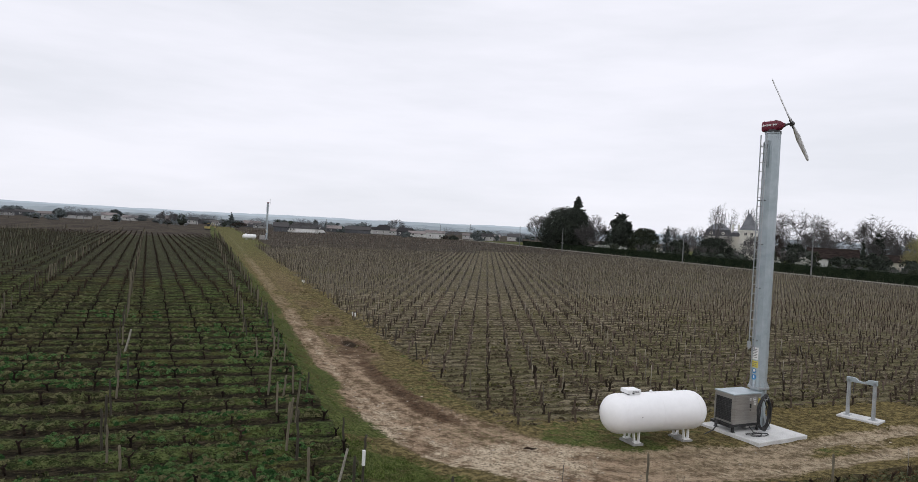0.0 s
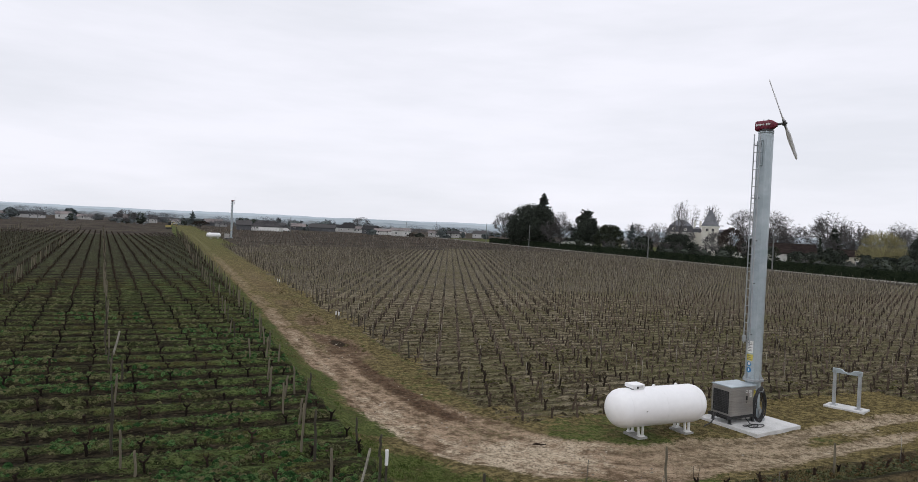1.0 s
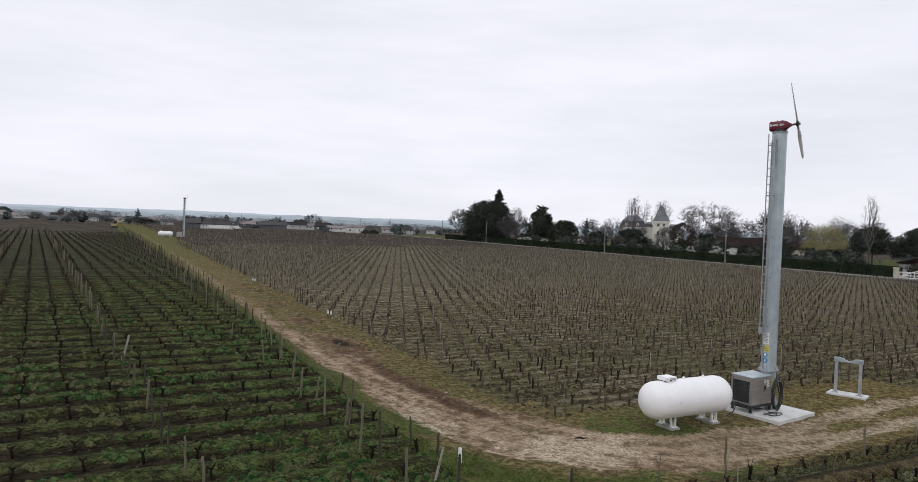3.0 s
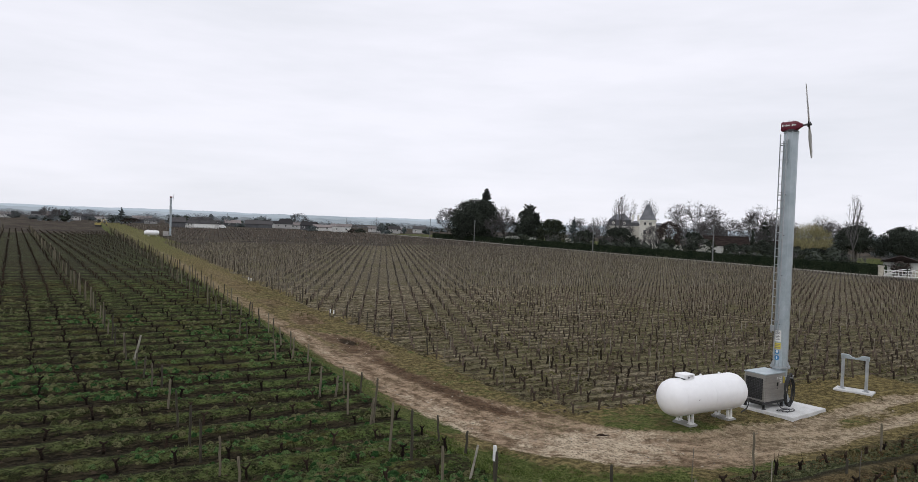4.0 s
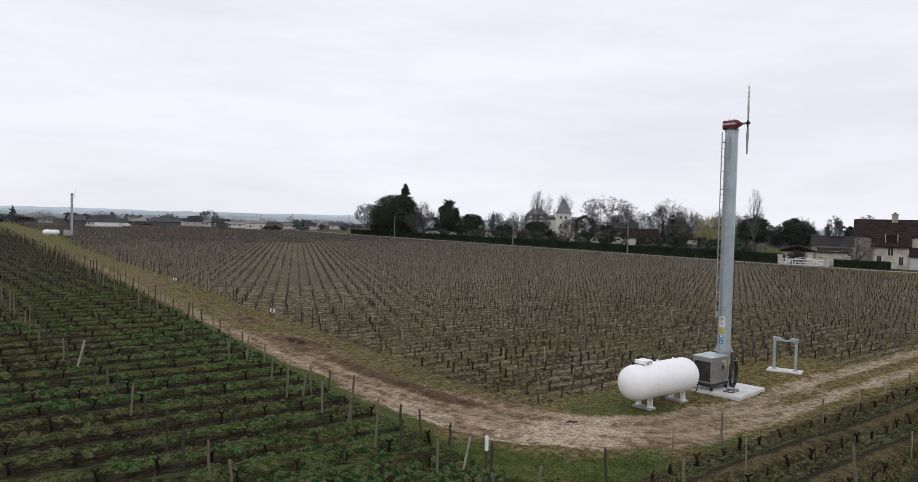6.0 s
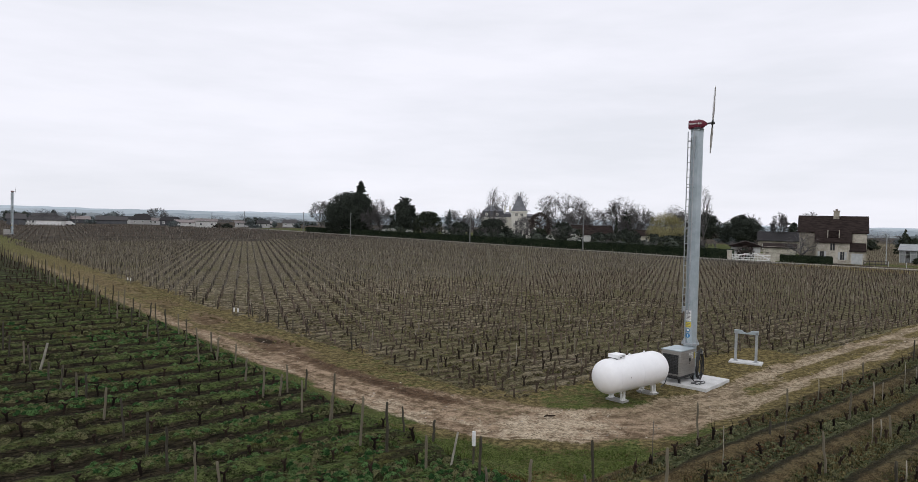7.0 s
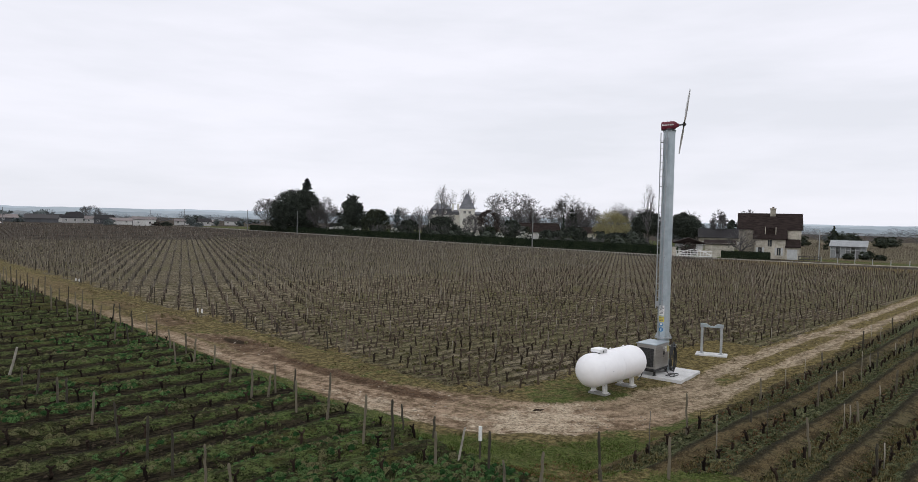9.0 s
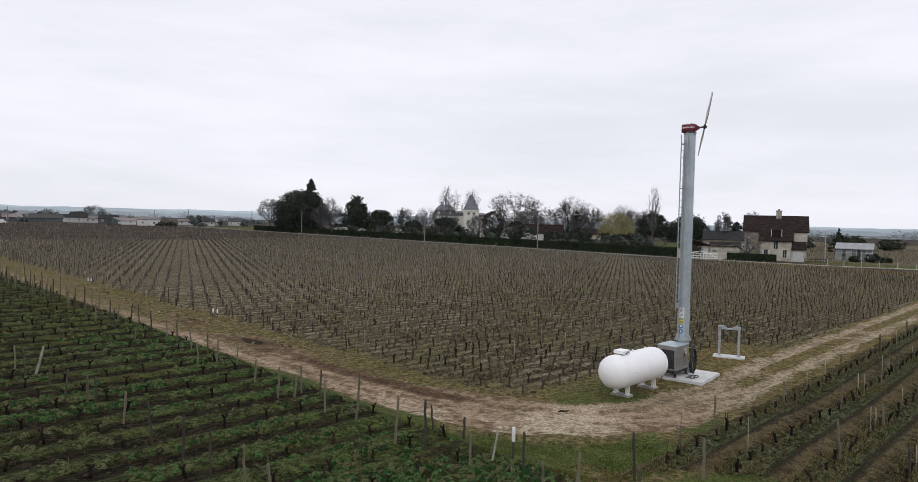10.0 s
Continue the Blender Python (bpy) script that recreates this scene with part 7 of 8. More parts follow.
def window(parent, x, y, z, w, h, frame_mat=None, out=(0, -1), shutters=False):
    """A framed window on a wall whose outside looks along out."""
    turn = math.degrees(math.atan2(out[1], out[0])) + 90
    wn = part("window", Geo().box(x + out[0] * 0.03, y + out[1] * 0.03, z, w + 0.24, 0.10, h + 0.24, turn), frame_mat or M_WHITE, parent)
    part("pane", Geo().box(x + out[0] * 0.085, y + out[1] * 0.085, z, w, 0.02, h, turn), M_PANE, wn)
    part("mullion", Geo().box(x + out[0] * 0.10, y + out[1] * 0.10, z, 0.07, 0.03, h, turn), frame_mat or M_WHITE, wn)
    part("sill", Geo().box(x + out[0] * 0.08, y + out[1] * 0.08, z - h / 2 - 0.14, w + 0.4, 0.24, 0.10, turn), M_STONE, wn)
    if shutters:
        sx, sy = -out[1], out[0]
        for s in (-1, 1):
            o = s * (w * 0.5 + w * 0.27 + 0.05)
            part("shutter", Geo().box(x + out[0] * 0.11 + sx * o, y + out[1] * 0.11 + sy * o, z, w * 0.5, 0.05, h, turn), M_SHUTTER, wn)
    return wn


def face_turn(x, y):
    """Turn that makes a house's front look back along the line of sight from the vineyard corner."""
    return math.degrees(math.atan2(y, x + 5)) - 90


def house(x, y, w, d, eave, ridge, wall, roof, label, turn=None, hip=0.0, wins=3, win_z=1.5, name="house", chimney=None, shut=False, group="village houses"):
    hs = thing(name, pose(x, y, seat(x, y), 0, 0, face_turn(x, y) if turn is None else turn), label, "house", group)
    wl = part("wall", body_walls(w, d, eave, ridge, hip), wall, hs)
    part("roof", gable_roof(w, d, eave, ridge, 0.35, hip), roof, hs)
    for i in range(wins):
        window(hs, -w / 2 + w * (i + 0.5) / wins, -d / 2, win_z, min(0.8, w / wins * 0.3), 0.9, shutters=shut)
    if chimney is not None:
        part("chimney", Geo().box(chimney, 0, ridge + 0.3, 0.7, 0.5, 1.4), wall, hs, bevel=0.03)
    return hs


# stone house by the gate
def slope(x0, x1, y0, z0, y1, z1, t=0.2):
    """A plain roof plane from its eave (y0, z0) up to (y1, z1)."""
    return Geo().add([(x0, y0, z0), (x1, y0, z0), (x1, y1, z1), (x0, y1, z1), (x0, y0, z0 - t), (x1, y0, z0 - t), (x1, y1, z1 - t), (x0, y1, z1 - t)],
                     [(0, 1, 2, 3), (7, 6, 5, 4), (0, 4, 5, 1), (1, 5, 6, 2), (2, 6, 7, 3), (3, 7, 4, 0)])


def stone_house():
    hs = thing("stone_house", pose(105.9, 105.9, 0, 0, 0, -47.0) @ Matrix.Diagonal((0.84, 0.84, 1, 1)), "two-storey stone house with steep dark brown tiled roof", "house")
    w, d, eave, ridge = 13.8, 8.6, 6.2, 9.35
    part("wall", body_walls(w, d, eave, ridge), M_RUBBLE, hs)
    part("roof", gable_roof(w, d, eave, ridge, 0.45), M_TILE, hs)
    ch = part("chimney", Geo().box(0.7, -0.5, 9.3, 1.25, 0.8, 1.9), M_RUBBLE, hs, bevel=0.04)
    part("cap", Geo().box(0.7, -0.5, 10.3, 1.45, 1.0, 0.22), M_RUBBLE, ch)
    part("pot", Geo().tube([(0.7, -0.5, 10.4), (0.7, -0.5, 10.7)], 0.25, 8), M_TILE_RED, ch)
    # lower front block under a roof that runs on down
    front = part("front_block", Geo().box(0.15, -5.7, 1.95, 6.7, 2.9, 4.5), M_HOUSE, hs)
    part("front_roof", slope(-3.6, 3.9, -7.6, 4.2, -4.3, 6.45), M_TILE, front)
    # dormer with pale cheeks
    dm = part("dormer", Geo().box(0.2, -5.75, 5.75, 2.2, 1.5, 1.25), M_TILE, front)
    for x in (-0.95, 1.35):
        part("cheek", Geo().box(x, -5.8, 5.75, 0.16, 1.6, 1.45), M_HOUSE, dm)
    window(hs, 0.1, -7.15, 3.25, 0.9, 1.35, M_HOUSE)
    window(hs, -2.0, -7.15, 1.6, 0.8, 1.5, M_HOUSE, shutters=True)
    window(hs, 2.1, -7.15, 1.6, 0.8, 1.5, M_HOUSE, shutters=True)
    part("plaque", Geo().box(0.1, -7.17, 1.9, 0.9, 0.05, 0.6), M_HOUSE, front)
    # pale end wall and lean-to with a broad white door
    end = part("end_bay", Geo().box(5.35, -4.25, 4.1, 2.5, 0.5, 4.2), M_HOUSE, hs)
    part("corner_stones", Geo().box(6.75, -4.35, 3.05, 0.4, 0.35, 6.3), M_HOUSE, end)
    lean = part("lean_to", Geo().box(5.0, -5.7, 1.2, 2.9, 2.8, 3.0), M_HOUSE, hs)
    part("lean_to_roof", slope(3.4, 6.8, -7.5, 2.65, -4.3, 4.2), M_TILE, lean)
    part("door", Geo().box(5.0, -7.13, 1.05, 2.2, 0.06, 2.1), M_SHUTTER, lean, "broad pale door")
    return hs


stone_house()


# mansion with its turret
def mansion():
    m = thing("mansion", pose(90.2, 240.5, seat(90.2, 240.5) - 0.3, 0, 0, face_turn(90.2, 240.5)), "pale limestone mansion with slate mansard roof and steep-roofed pavilion", "house")

    def block(cx, cy, w, d, eave, knee, top, inset, nm):
        b = part(nm, Geo().box(cx, cy, eave / 2 - 0.15, w, d, eave + 0.3), M_ASHLAR, m)
        part("cornice", Geo().box(cx, cy, eave - 0.1, w + 0.6, d + 0.6, 0.35), M_ASHLAR, b)
        hw, hd = w / 2 + 0.2, d / 2 + 0.2
        pts = [(cx - hw, cy - hd, eave + 0.08), (cx + hw, cy - hd, eave + 0.08), (cx + hw, cy + hd, eave + 0.08), (cx - hw, cy + hd, eave + 0.08),
               (cx - hw + inset, cy - hd + inset, knee), (cx + hw - inset, cy - hd + inset, knee), (cx + hw - inset, cy + hd - inset, knee), (cx - hw + inset, cy + hd - inset, knee),
               (cx - w * 0.18, cy, top), (cx + w * 0.18, cy, top)]
        part("mansard", Geo().add(pts[:8], [(3, 2, 1, 0), (0, 1, 5, 4), (1, 2, 6, 5), (2, 3, 7, 6), (3, 0, 4, 7), (4, 5, 6, 7)]), M_SLATE_DARK, m, "steep dark slate slopes")
        hip = [(p[0] + (0.15 if p[0] > cx else -0.15), p[1] + (0.15 if p[1] > cy else -0.15), knee + 0.01) for p in pts[4:8]] + pts[8:]
        part("roof", Geo().add(hip, [(3, 2, 1, 0), (0, 1, 5, 4), (2, 3, 4, 5), (1, 2, 5), (3, 0, 4)]), M_SLATE, m, "blue-grey slate roof")
        return b
    block(-4.6, 0, 8.8, 9, 8.2, 10.5, 12.6, 0.75, "west_wing")
    block(9.4, 1.0, 4.6, 8, 8.0, 9.0, 9.8, 0.8, "east_wing")
    block(0.9, 1.2, 3.2, 7, 8.3, 9.6, 10.3, 0.6, "link")
    for x in (-7.4, -4.9, -2.2):
        window(m, x, -4.5, 6.3, 1.0, 1.8, M_ASHLAR)
        window(m, x, -4.5, 2.8, 1.0, 2.0, M_ASHLAR)
    for x in (-6.9, -3.0):
        dm = part("dormer", Geo().lathe(((x, -4.75, 9.25), (0, 1, 0)), [(0, 0.50), (0.08, 0.56), (1.4, 0.56)], 16), M_ASHLAR, m, "round stone dormer")
        part("pane", Geo().lathe(((x, -4.79, 9.25), (0, 1, 0)), [(0, 0.27), (0.05, 0.27)], 14), M_PANE, dm)
    for x in (8.4, 10.4):
        window(m, x, -3.0, 5.8, 0.8, 1.7, M_ASHLAR)
        window(m, x, -3.0, 2.6, 0.8, 1.9, M_ASHLAR)
    # square pavilion under a steep four-sided roof with a finial at each end of its short ridge
    px, py, half = 5.15, -3.2, 2.8
    tw = part("pavilion", Geo().box(px, py, 5.1, 2 * half, 2 * half, 10.8), M_ASHLAR, m)
    part("cornice", Geo().box(px, py, 10.45, 2 * half + 0.7, 2 * half + 0.7, 0.45), M_ASHLAR, tw)
    part("string_course", Geo().box(px, py, 8.35, 2 * half + 0.35, 2 * half + 0.35, 0.28), M_ASHLAR, tw)
    q = half + 0.25
    base = [(px + a * q, py + b * q, 10.68) for a, b in ((-1, -1), (1, -1), (1, 1), (-1, 1))]
    knee = [(px + a * q * 0.74, py + b * q * 0.74, 12.1) for a, b in ((-1, -1), (1, -1), (1, 1), (-1, 1))]
    part("spire", Geo().add(base + knee + [(px - 0.45, py, 16.4), (px + 0.45, py, 16.4)], [(3, 2, 1, 0), (0, 1, 5, 4), (1, 2, 6, 5), (2, 3, 7, 6), (3, 0, 4, 7), (4, 5, 9, 8), (6, 7, 8, 9), (5, 6, 9), (7, 4, 8)]), M_SLATE, tw, "steep slate roof")
    for s in (-1, 1):
        part("finial", Geo().tube([(px + s * 0.45, py, 16.3), (px + s * 0.45, py, 17.2), (px + s * 0.45, py, 17.7)], [0.14, 0.09, 0.03], 6), M_DARKMETAL, tw)
    for z in (2.8, 6.3, 9.35):
        for x in (px - 0.95, px + 0.95):
            window(m, x, py - half, z, 0.8, 1.5 if z < 9 else 0.9, M_ASHLAR)
    for x in (-0.1, 1.9):
        part("chimney", Geo().box(x, 1.0, 10.9, 0.7, 0.8, 3.4), M_ASHLAR, m, bevel=0.05)
    return m


mansion()
house(97.5, 187.5, 12, 7, 3.2, 5.9, M_RENDER, M_TILE, "low outbuilding with a dark tiled roof behind the hedge", turn=-20, wins=3, group="park buildings")
house(112.0, 176.0, 16, 6, 3.4, 5.0, M_STONE, M_TILE, "low outbuilding with a dark tiled roof behind the hedge", wins=4, group="park buildings")
house(132.6, 146.4, 12, 7, 3.3, 5.6, M_RUBBLE, M_FARROOF, "long cream outbuilding under a low grey-brown roof", wins=4, group="park buildings")
house(113.6, 127.6, 6.5, 5, 2.2, 3.0, M_STONE, M_TILE, "low cream outbuilding near the gate", wins=0, group="park buildings")


# white garage with its gable to the gate
def garage():
    g = thing("garage", pose(94.2, 116.8, 0, 0, 0, face_turn(94, 116) + 90), "low white garage with shallow gable behind the gate", "garage", "park buildings")
    part("wall", body_walls(7.0, 5.6, 2.9, 3.75), M_RENDER, g)
    part("roof", gable_roof(7.0, 5.6, 2.9, 3.85, 0.5), M_TILE, g, "thin dark tiled roof")
    for y in (-3.5, -4.6):
        part("post", Geo().box(-3.2, y, 1.3, 0.22, 0.22, 2.6), M_STONE, g)
    part("canopy", Geo().box(-1.2, -4.0, 2.65, 5.0, 2.0, 0.16), M_TILE, g)
    return g


garage()
evergreen(91.4, 113.4, 2.9, 3.9, 38, "round clipped brown bush before the white garage", "dome", 0.02, 40, 60, 0.22, M_LEAF_BROWN, "clipped_bush", "shrub")
solid("garden_wall", pose(99.5, 113.0, 0, 0, 0, -44), Geo().box(0, 0, 0.6, 5.0, 0.5, 1.8).box(0, 0, 1.55, 5.1, 0.6, 0.12), M_STONE, "low cream garden wall beside the drive", "wall", bevel=0.03)


# gate
def gate():
    g = thing("white_gate", pose(88.06, 108.2, 0, 0, 0, -44.0) @ Matrix.Diagonal((1.42, 1, 1.2, 1)), "white wooden double gate with curved braces", "gate")
    for s in (-1, 1):
        leaf = part("gate_leaf", Geo().box(s * 1.25, 0, 0.25, 2.4, 0.06, 0.14), M_WHITE, g)
        part("rail", Geo().box(s * 1.25, 0, 0.62, 2.4, 0.06, 0.10), M_WHITE, leaf)
        part("rail", Geo().box(s * 1.25, 0, 1.05, 2.4, 0.06, 0.12), M_WHITE, leaf)
        for k in range(7):
            part("bar", Geo().box(s * (0.12 + 0.377 * k), 0, 0.68, 0.07, 0.05, 0.95), M_WHITE, leaf)
        part("brace", Geo().tube([(s * 0.1, -0.04, 1.35), (s * 0.8, -0.04, 1.22), (s * 1.6, -0.04, 0.85), (s * 2.4, -0.04, 0.3)], 0.06, 6), M_WHITE, leaf)
    return g


gate()
for x, y in ((85.2, 110.9), (90.9, 105.5)):
    solid("gate_pillar", pose(x, y, 0, 0, 0, -44), Geo().box(0, 0, 0.85, 0.8, 0.8, 2.0).box(0, 0, 1.95, 1.0, 1.0, 0.2), M_STONE, "square cream stone gate pillar", "pillar", "gate pillars", bevel=0.03)
solid("garden_wall", pose(93.2, 108.5, 0, 0, 0, -44), Geo().box(0, 0, 0.6, 6.0, 0.5, 1.8), M_STONE, "low cream garden wall behind the gate", "wall", bevel=0.03)


# shed with a pale roof
def shed():
    s = thing("open_shed", pose(127.9, 104.3, 0, 0, 0, face_turn(126.6, 104.6) - 4) @ Matrix.Diagonal((0.66, 0.8, 0.92, 1)), "low pale shed with corrugated roof and glazed front", "shed")
    part("back_wall", Geo().box(0, 2.6, 1.5, 10.4, 0.25, 3.2), M_RENDER, s)
    for x in (-5.1, 5.1):
        part("side_wall", Geo().box(x, 0, 1.4, 0.2, 5.0, 3.0), M_CORRUGATED, s)
    for k in range(8):
        part("post", Geo().box(-5.1 + 10.2 * k / 7, -2.6, 1.45, 0.16, 0.16, 3.0), M_SHUTTER, s)
    for k in range(7):
        x = -5.1 + 10.2 * (k + 0.5) / 7
        part("front_sheet", Geo().box(x, -2.5, 0.55 if k % 3 == 1 else 1.3, 1.28, 0.06, 1.1 if k % 3 == 1 else 2.6), M_SHEET if k % 2 else M_CORRUGATED, s, "dull weathered sheeting")
    part("front_rail", Geo().box(0, -2.62, 2.0, 10.2, 0.08, 0.10), M_SHUTTER, s)
    g = Geo()
    n = 40
    for i in range(n):
        x0, x1 = -5.6 + 11.2 * i / n, -5.6 + 11.2 * (i + 1) / n
        up = 0.05 * (i % 2)
        g.add([(x0, -3.1, 2.9 + up), (x1, -3.1, 2.95 - up), (x1, 3.0, 4.3 - up), (x0, 3.0, 4.25 + up), (x0, -3.1, 2.82 + up), (x1, -3.1, 2.87 - up), (x1, 3.0, 4.22 - up), (x0, 3.0, 4.17 + up)],
              [(0, 1, 2, 3), (7, 6, 5, 4), (0, 4, 5, 1), (2, 6, 7, 3)])
    part("roof", g, M_CORRUGATED, s, "pale corrugated roof")
    return s


shed()
for x, y, h, w, k in ((121.5, 99.4, 1.3, 2.6, 401), (124.6, 97.6, 2.0, 3.2, 402), (126.8, 96.2, 1.2, 2.4, 403)):
    evergreen(x, y, h, w, k, "rank green bush against the shed front", "dome", 0.02, 22, 40, 0.3, M_LEAF, "bush", "shrub", "shed bushes")
lamp = thing("street_lamp", pose(109.2, 96.6, 0, 0, 0, 150), "slim grey street lamp by the road", "street lamp")
part("post", Geo().tube([(0, 0, -0.3), (0, 0, 5.9), (0.25, 0, 6.2), (0.6, 0, 6.25)], [0.085, 0.07, 0.05, 0.04], 8), M_GALV_DULL, lamp)
part("lantern", Geo().box(0.75, 0, 6.22, 0.5, 0.2, 0.12), M_GALV_DULL, lamp, bevel=0.03)
fa, fb = Vector((103.2, 96.2, 0)), Vector((106.7, 94.3, 0))
fence = thing("wooden_fence", Matrix.Translation(fa) @ Matrix.Rotation(math.atan2(fb.y - fa.y, fb.x - fa.x), 4, "Z"), "low dark brown wooden fence beside the stone house", "fence")
for k in range(5):
    part("post", Geo().box((fb - fa).length * k / 4, 0, 0.45, 0.10, 0.10, 1.2), M_DARKWALL, fence)
for z in (0.35, 0.85):
    part("rail", Geo().box((fb - fa).length / 2, -0.06, z, (fb - fa).length + 0.2, 0.04, 0.14), M_DARKWALL, fence)
for k in range(9):
    x, y = 103.4 + 1.05 * k, 91.4 - 2.65 * k
    pst = solid("fence_post", pose(x, y, 0, 0, 0, 0), Geo().box(0, 0, 0.45, 0.075, 0.075, 1.3), M_SHUTTER, "short white post along the grass", "post", "white fence posts", bevel=0.02)
for i in range(26):
    a = radians(14 + 42 * ((i * 0.618) % 1))
    far = 270 + 220 * ((i * 0.377) % 1)
    if i % 3:
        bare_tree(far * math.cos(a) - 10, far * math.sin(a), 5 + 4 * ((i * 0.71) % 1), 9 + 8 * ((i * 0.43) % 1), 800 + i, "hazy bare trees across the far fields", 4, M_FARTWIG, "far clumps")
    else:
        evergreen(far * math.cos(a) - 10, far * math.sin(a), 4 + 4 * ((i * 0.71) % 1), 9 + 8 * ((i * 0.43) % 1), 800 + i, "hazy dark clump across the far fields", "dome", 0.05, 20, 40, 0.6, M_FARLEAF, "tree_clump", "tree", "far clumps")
evergreen(175.2, 144.9, 7.6, 6.4, 60, "small dark conifer in the far fields", "cone", 0.03, 60, 60, 0.4, M_LEAF, "conifer")
for i, (x, y, h, w) in enumerate(((200, 158, 4.6, 8), (215, 158, 4.2, 6), (232, 166, 4.0, 8), (250, 196, 5, 10), (192, 170, 4.0, 6), (270, 212, 4.5, 12))):
    evergreen(x, y, h, w, 61 + i, "dark clump of far trees", "dome", 0.05, 26, 40, 0.4, M_LEAF, "tree_clump", "tree", "far clumps")

# ---- far tank and wind machine ----
far_machine = copy_thing(machine, pose(-58.5, 189.6, 0.60, 0, 0, HEADING + 55))
tagged(far_machine, "distant galvanised wind machine beside the track")
tank2 = gas_tank(pose(-61.6, 184.35, 0.55, 0, 0, HEADING + 8), "distant white cylindrical gas tank on short legs")
for dx in (-0.74, 1.13):
    solid("concrete_beam", pose(-61.6, 184.35, 0.55, 0, 0, HEADING + 8) @ pose(dx, 0, 0), Geo().box(0, 0, 0.055, 0.42, 1.35, 0.17), M_BLOCK, "concrete bearer under the distant gas tank", "bearer", "tank bearers")
box2 = thing("engine_cabinet", pose(-58.9, 187.0, 0.62, 0, 0, HEADING), "distant grey engine cabinet beside the wind machine", "cabinet")
part("body", Geo().box(0, 0, 0.75, 1.3, 0.9, 1.2), M_CABINET, box2, bevel=0.02)
part("base_frame", Geo().box(0, 0, 0.05, 1.2, 0.8, 0.22), M_DARKMETAL, box2)

# ---- village ----
farm = house(-81.8, 321.6, 14.6, 9.5, 2.3, 4.9, M_RENDER, M_FARROOF, "long white farm building with a dark hipped roof", hip=4.0, wins=0)
for x in (-6.6, -5.4, -4.2):
    window(farm, x, -4.75, 1.45, 0.6, 0.9)
part("door", Geo().box(1.2, -4.78, 1.1, 9.0, 0.08, 1.5), M_WHITE, farm, "long white sliding door")
house(-91.4, 318.4, 6.4, 8.5, 2.6, 4.5, M_FARDARK, M_FARROOF, "low dark barn beside the farm building", wins=0)
house(-177.2, 411.1, 15.5, 7.7, 2.6, 4.5, M_FARWALL, M_FARROOF, "low village house with a dark roof", wins=3)
house(-165.7, 434.3, 12.0, 6.9, 2.2, 3.1, M_RENDER, M_FARRED, "low white village house with shallow roof", wins=3)
house(-230.5, 423.1, 8.6, 6.9, 3.1, 4.5, M_RENDER, M_FARRED, "white village house with a clay roof", wins=2)
house(-232.2, 452.4, 11.2, 6.9, 2.2, 3.3, M_RENDER, M_FARRED, "low white village house with shallow roof", wins=3)
house(-221.9, 434.3, 10.3, 6.0, 2.1, 2.9, M_RENDER, M_FARRED, "low white village house with shallow roof", wins=2)
house(-237.4, 400.8, 15.5, 6.9, 2.4, 3.6, M_FARWALL, M_FARROOF, "long low village building", wins=3)
house(-273.5, 388.7, 10.3, 6.9, 2.2, 3.4, M_FARWALL, M_FARROOF, "long low village building", wins=3)
house(-296.7, 378.4, 10.3, 6.9, 2.4, 3.8, M_FARWALL, M_FARRED, "low stone village house with clay roof", wins=2)
house(-68.7, 399.0, 14.6, 7.7, 2.2, 4.0, M_FARDARK, M_FARROOF, "long low dark village barn", wins=0)
house(-55.0, 409.4, 12.0, 8.6, 2.8, 5.8, M_FARWALL, M_FARROOF, "village house with a hipped roof", hip=4.0, wins=3)
house(-44.7, 404.2, 10.3, 6.9, 2.4, 3.8, M_FARWALL, M_FARRED, "low stone village house with clay roof", wins=3)
house(-63.6, 421.4, 12.0, 6.9, 2.8, 4.3, M_RENDER, M_FARROOF, "low stone village house with clay roof", wins=2)
house(-31.0, 368.9, 9.5, 6.9, 2.1, 3.3, M_RENDER, M_FARRED, "low white village house with shallow roof", wins=2)
house(-20.0, 344.0, 9.5, 6.9, 3.1, 4.2, M_RENDER, M_FARRED, "white village house with a flat clay roof", wins=2)
house(-3.4, 388.7, 6.9, 6.9, 2.2, 3.3, M_FARWALL, M_FARRED, "low white village house with shallow roof", wins=2)
house(10.3, 404.2, 9.5, 6.9, 2.1, 3.1, M_FARWALL, M_FARRED, "low stone village house with clay roof", wins=2)
house(-129.0, 404.2, 6.9, 6.9, 2.2, 3.1, M_FARWALL, M_FARROOF, "low white village house with shallow roof", wins=2)

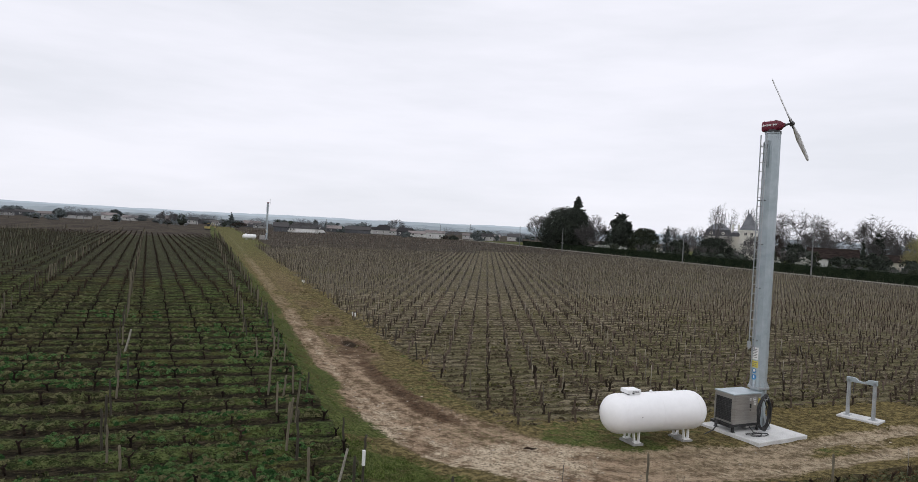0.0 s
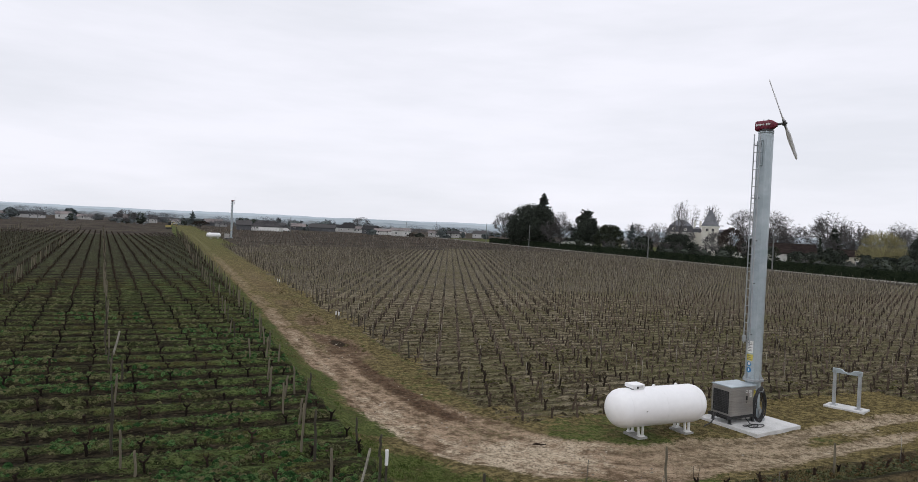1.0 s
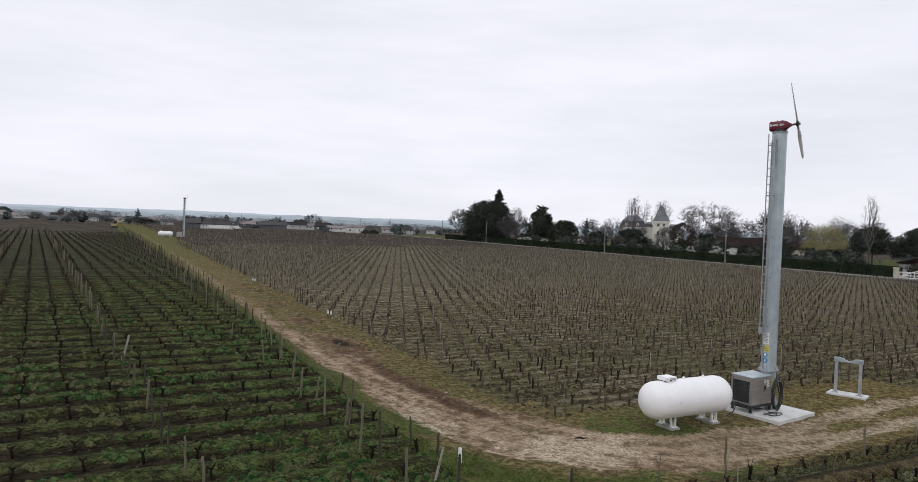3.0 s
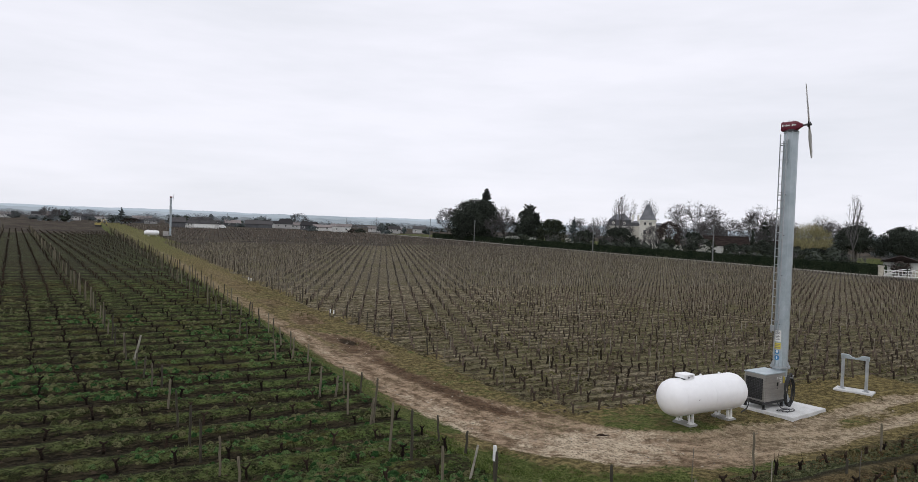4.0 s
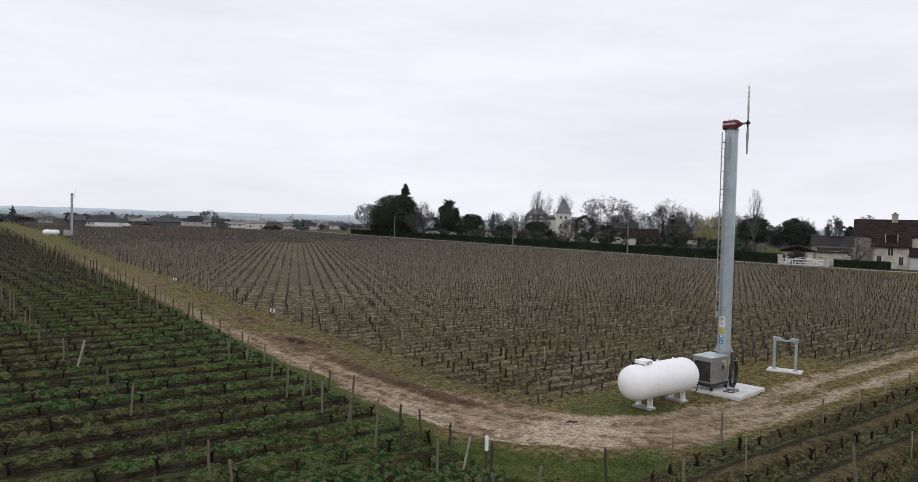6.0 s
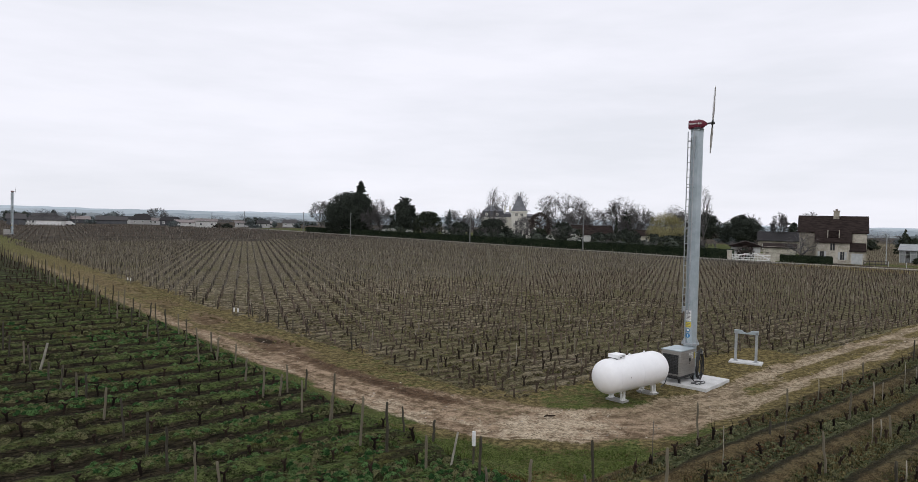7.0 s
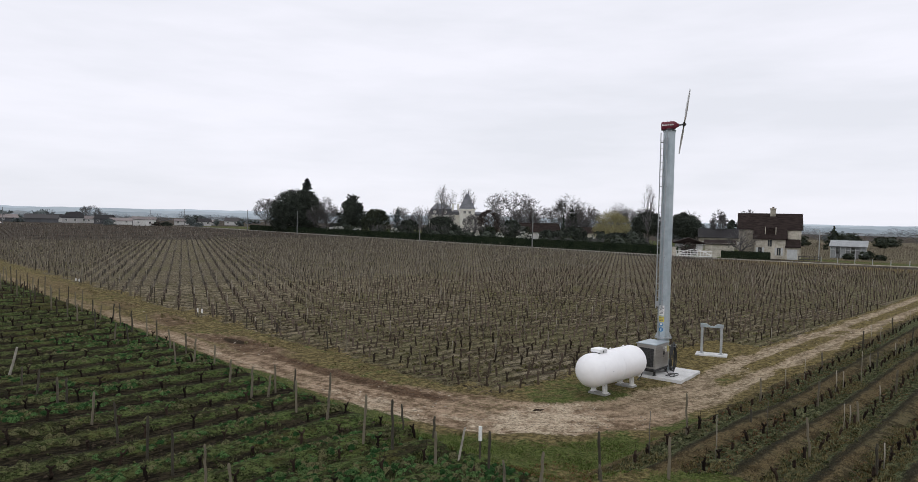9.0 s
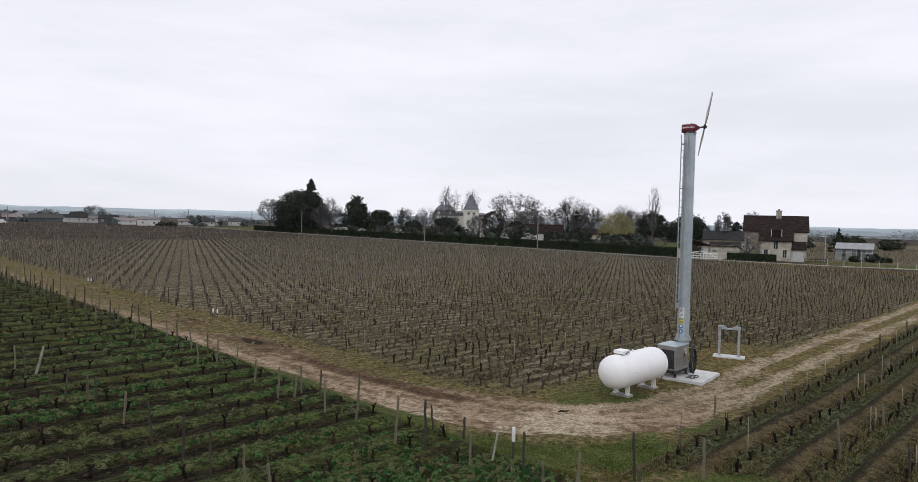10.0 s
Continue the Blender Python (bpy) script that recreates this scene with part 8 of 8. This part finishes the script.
VILLAGE = ((-258.0, 404.2, 8.6, M_FARWALL), (-283.8, 421.4, 10.3, M_FARDARK), (-206.4, 447.2, 9.5, M_FARWALL), (-193.5, 430.0, 6.9, M_RENDER), (-184.9, 464.4, 10.3, M_FARDARK), (-154.8, 447.2, 9.5, M_FARWALL), (-141.9, 430.0, 10.3, M_FARDARK), (-110.1, 404.2, 7.7, M_FARWALL),
           (-101.5, 430.0, 8.6, M_FARDARK), (-86.0, 412.8, 8.6, M_FARDARK), (-79.1, 447.2, 8.6, M_FARWALL), (-38.7, 378.4, 7.7, M_FARDARK), (-24.1, 387.0, 8.6, M_FARDARK), (6.9, 369.8, 6.0, M_FARWALL), (24.1, 412.8, 7.7, M_FARWALL), (-318.2, 404.2, 10.3, M_RENDER), (-339.7, 387.0, 8.6, M_FARWALL))
for i, (x, y, w, mt) in enumerate(VILLAGE):
    house(x, y, w, 7, 2.2 + 0.5 * (i % 3) / 2, 3.5 + 1.1 * (i % 4) / 3, mt, M_FARROOF if i % 3 else M_FARRED, "low village house among hazy trees", face_turn(x, y) + (i * 37) % 50 - 25, wins=2)
# These trees take hazy tones; the haze lies in their colour, not the air.
for i in range(84):
    a = radians(84 + 46 * ((i * 0.618) % 1))
    far = 357 + 215 * ((i * 0.377) % 1)
    x, y, h, w = far * math.cos(a), far * math.sin(a), 4.3 + 4.8 * ((i * 0.71) % 1), 6 + 8 * ((i * 0.43) % 1)
    if i % 5 < 3:
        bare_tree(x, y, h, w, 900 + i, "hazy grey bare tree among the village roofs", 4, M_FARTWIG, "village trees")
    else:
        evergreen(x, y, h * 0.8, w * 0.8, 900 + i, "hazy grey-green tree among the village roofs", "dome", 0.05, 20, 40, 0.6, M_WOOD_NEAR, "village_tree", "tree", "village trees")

for i, (x, y, w, mt) in enumerate(VILLAGE):
    k = 0.955 - 0.03 * (i % 3)
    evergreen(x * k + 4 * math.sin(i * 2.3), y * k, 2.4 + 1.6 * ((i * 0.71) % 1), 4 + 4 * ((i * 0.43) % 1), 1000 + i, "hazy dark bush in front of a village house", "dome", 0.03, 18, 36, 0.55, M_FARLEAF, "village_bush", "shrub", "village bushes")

van = thing("white_van", pose(-73.1, 323.5, seat(-73.1, 323.5), 0, 0, face_turn(-73, 318)), "white van parked beside the farm building", "van")
part("body", Geo().add([(-1.7, -0.8, 0.35), (1.7, -0.8, 0.35), (1.7, 0.8, 0.35), (-1.7, 0.8, 0.35), (-1.7, -0.75, 1.75), (0.7, -0.75, 1.75), (0.7, 0.75, 1.75), (-1.7, 0.75, 1.75), (1.25, -0.76, 1.1), (1.25, 0.76, 1.1), (1.7, -0.78, 0.9), (1.7, 0.78, 0.9)],
                       [(3, 2, 1, 0), (0, 1, 10, 8, 5, 4), (2, 3, 7, 6, 9, 11), (4, 5, 6, 7), (5, 8, 9, 6), (8, 10, 11, 9), (1, 2, 11, 10), (3, 0, 4, 7)]), M_WHITE, van)
for x in (-1.05, 1.05):
    for y in (-0.8, 0.8):
        part("wheel", Geo().lathe(((x, y - 0.1, 0.32), (0, 1, 0)), [(0, 0.32), (0.2, 0.32)], 14), M_BLACK, van)
part("windscreen", Geo().add([(0.73, -0.68, 1.70), (1.25, -0.70, 1.13), (1.25, 0.70, 1.13), (0.73, 0.68, 1.70), (0.70, -0.68, 1.66), (1.22, -0.70, 1.09), (1.22, 0.70, 1.09), (0.70, 0.68, 1.66)],
                             [(0, 1, 2, 3), (7, 6, 5, 4), (0, 4, 5, 1), (1, 5, 6, 2), (2, 6, 7, 3), (3, 7, 4, 0)]), M_PANE, van)

dig = thing("digger", pose(-102.1, 257.7, seat(-102, 257.7), 0, 0, face_turn(-118, 300)), "small yellow digger standing at the end of the track", "digger")
for y in (-0.7, 0.7):
    part("crawler", Geo().box(0, y, 0.30, 2.2, 0.4, 0.6), M_BLACK, dig, bevel=0.12)
part("cab_base", Geo().box(-0.2, 0, 1.0, 2.0, 1.5, 0.8), M_DIGGER, dig, bevel=0.08)
cab = part("cab", Geo().box(0.2, 0.3, 1.95, 1.0, 0.9, 1.2), M_PANE, dig, bevel=0.05)
part("cab_roof", Geo().box(0.2, 0.3, 2.58, 1.1, 1.0, 0.1), M_DIGGER, cab)
part("boom", Geo().tube([(0.6, -0.3, 1.2), (1.6, -0.3, 2.6), (2.4, -0.3, 2.2)], 0.14, 6), M_DIGGER, dig)
part("arm", Geo().tube([(2.4, -0.3, 2.2), (2.7, -0.3, 0.9)], 0.11, 6), M_DIGGER, dig)
part("bucket", Geo().box(2.6, -0.3, 0.7, 0.5, 0.6, 0.45), M_DARKMETAL, dig, bevel=0.05)

bare_tree(-132.6, 290.5, 8.1, 8.3, 70, "round bare tree among the far vines", 5, M_TWIG, "village trees")
tiered_conifer(-118.5, 327.8, 8.6, 5.0, 71, "grey-green tiered conifer beyond the track", 0.25, 0.1, M_FARLEAF)
bare_tree(-110.6, 316.5, 4.3, 8.0, 68, "low spreading brown bare tree at the end of the track", 5, M_LEAF_BROWN, "village trees")
evergreen(-233.6, 436.2, 7.9, 9.5, 72, "umbrella pine over the village roofs", "umbrella", 0.4, 40, 50, 0.6, M_FARLEAF, "umbrella_pine", "tree", "village trees")
evergreen(-213.9, 431.8, 5.1, 6.9, 73, "dark rounded tree in the village", "dome", 0.05, 30, 50, 0.6, M_FARLEAF, "village_tree", "tree", "village trees")
bare_tree(-49.4, 427.3, 10.6, 11.5, 74, "large round bare tree in the village", 5, M_TWIG, "village trees")
evergreen(-39.6, 411.1, 5.2, 10.0, 75, "dark mixed trees in the village", "dome", 0.05, 36, 50, 0.6, M_FARLEAF, "village_tree", "tree", "village trees")
evergreen(-10.6, 339.7, 2.8, 6.0, 76, "dark bushes beside a white house", "dome", 0.02, 30, 50, 0.45, None, "bush", "shrub", "village trees")
evergreen(-15.0, 340.6, 2.9, 4.0, 77, "rust-brown bush in front of a white house", "dome", 0.02, 24, 50, 0.4, M_LEAF_BROWN, "bush", "shrub", "village trees")
evergreen(0.2, 352.8, 5.3, 5.2, 78, "round dark evergreen tree", "ball", 0.1, 30, 50, 0.5, M_FARLEAF, "village_tree", "tree", "village trees")
evergreen(11.2, 344.0, 4.5, 2.9, 79, "small round clipped evergreen", "ball", 0.15, 24, 50, 0.4, M_FARLEAF, "village_tree", "tree", "village trees")
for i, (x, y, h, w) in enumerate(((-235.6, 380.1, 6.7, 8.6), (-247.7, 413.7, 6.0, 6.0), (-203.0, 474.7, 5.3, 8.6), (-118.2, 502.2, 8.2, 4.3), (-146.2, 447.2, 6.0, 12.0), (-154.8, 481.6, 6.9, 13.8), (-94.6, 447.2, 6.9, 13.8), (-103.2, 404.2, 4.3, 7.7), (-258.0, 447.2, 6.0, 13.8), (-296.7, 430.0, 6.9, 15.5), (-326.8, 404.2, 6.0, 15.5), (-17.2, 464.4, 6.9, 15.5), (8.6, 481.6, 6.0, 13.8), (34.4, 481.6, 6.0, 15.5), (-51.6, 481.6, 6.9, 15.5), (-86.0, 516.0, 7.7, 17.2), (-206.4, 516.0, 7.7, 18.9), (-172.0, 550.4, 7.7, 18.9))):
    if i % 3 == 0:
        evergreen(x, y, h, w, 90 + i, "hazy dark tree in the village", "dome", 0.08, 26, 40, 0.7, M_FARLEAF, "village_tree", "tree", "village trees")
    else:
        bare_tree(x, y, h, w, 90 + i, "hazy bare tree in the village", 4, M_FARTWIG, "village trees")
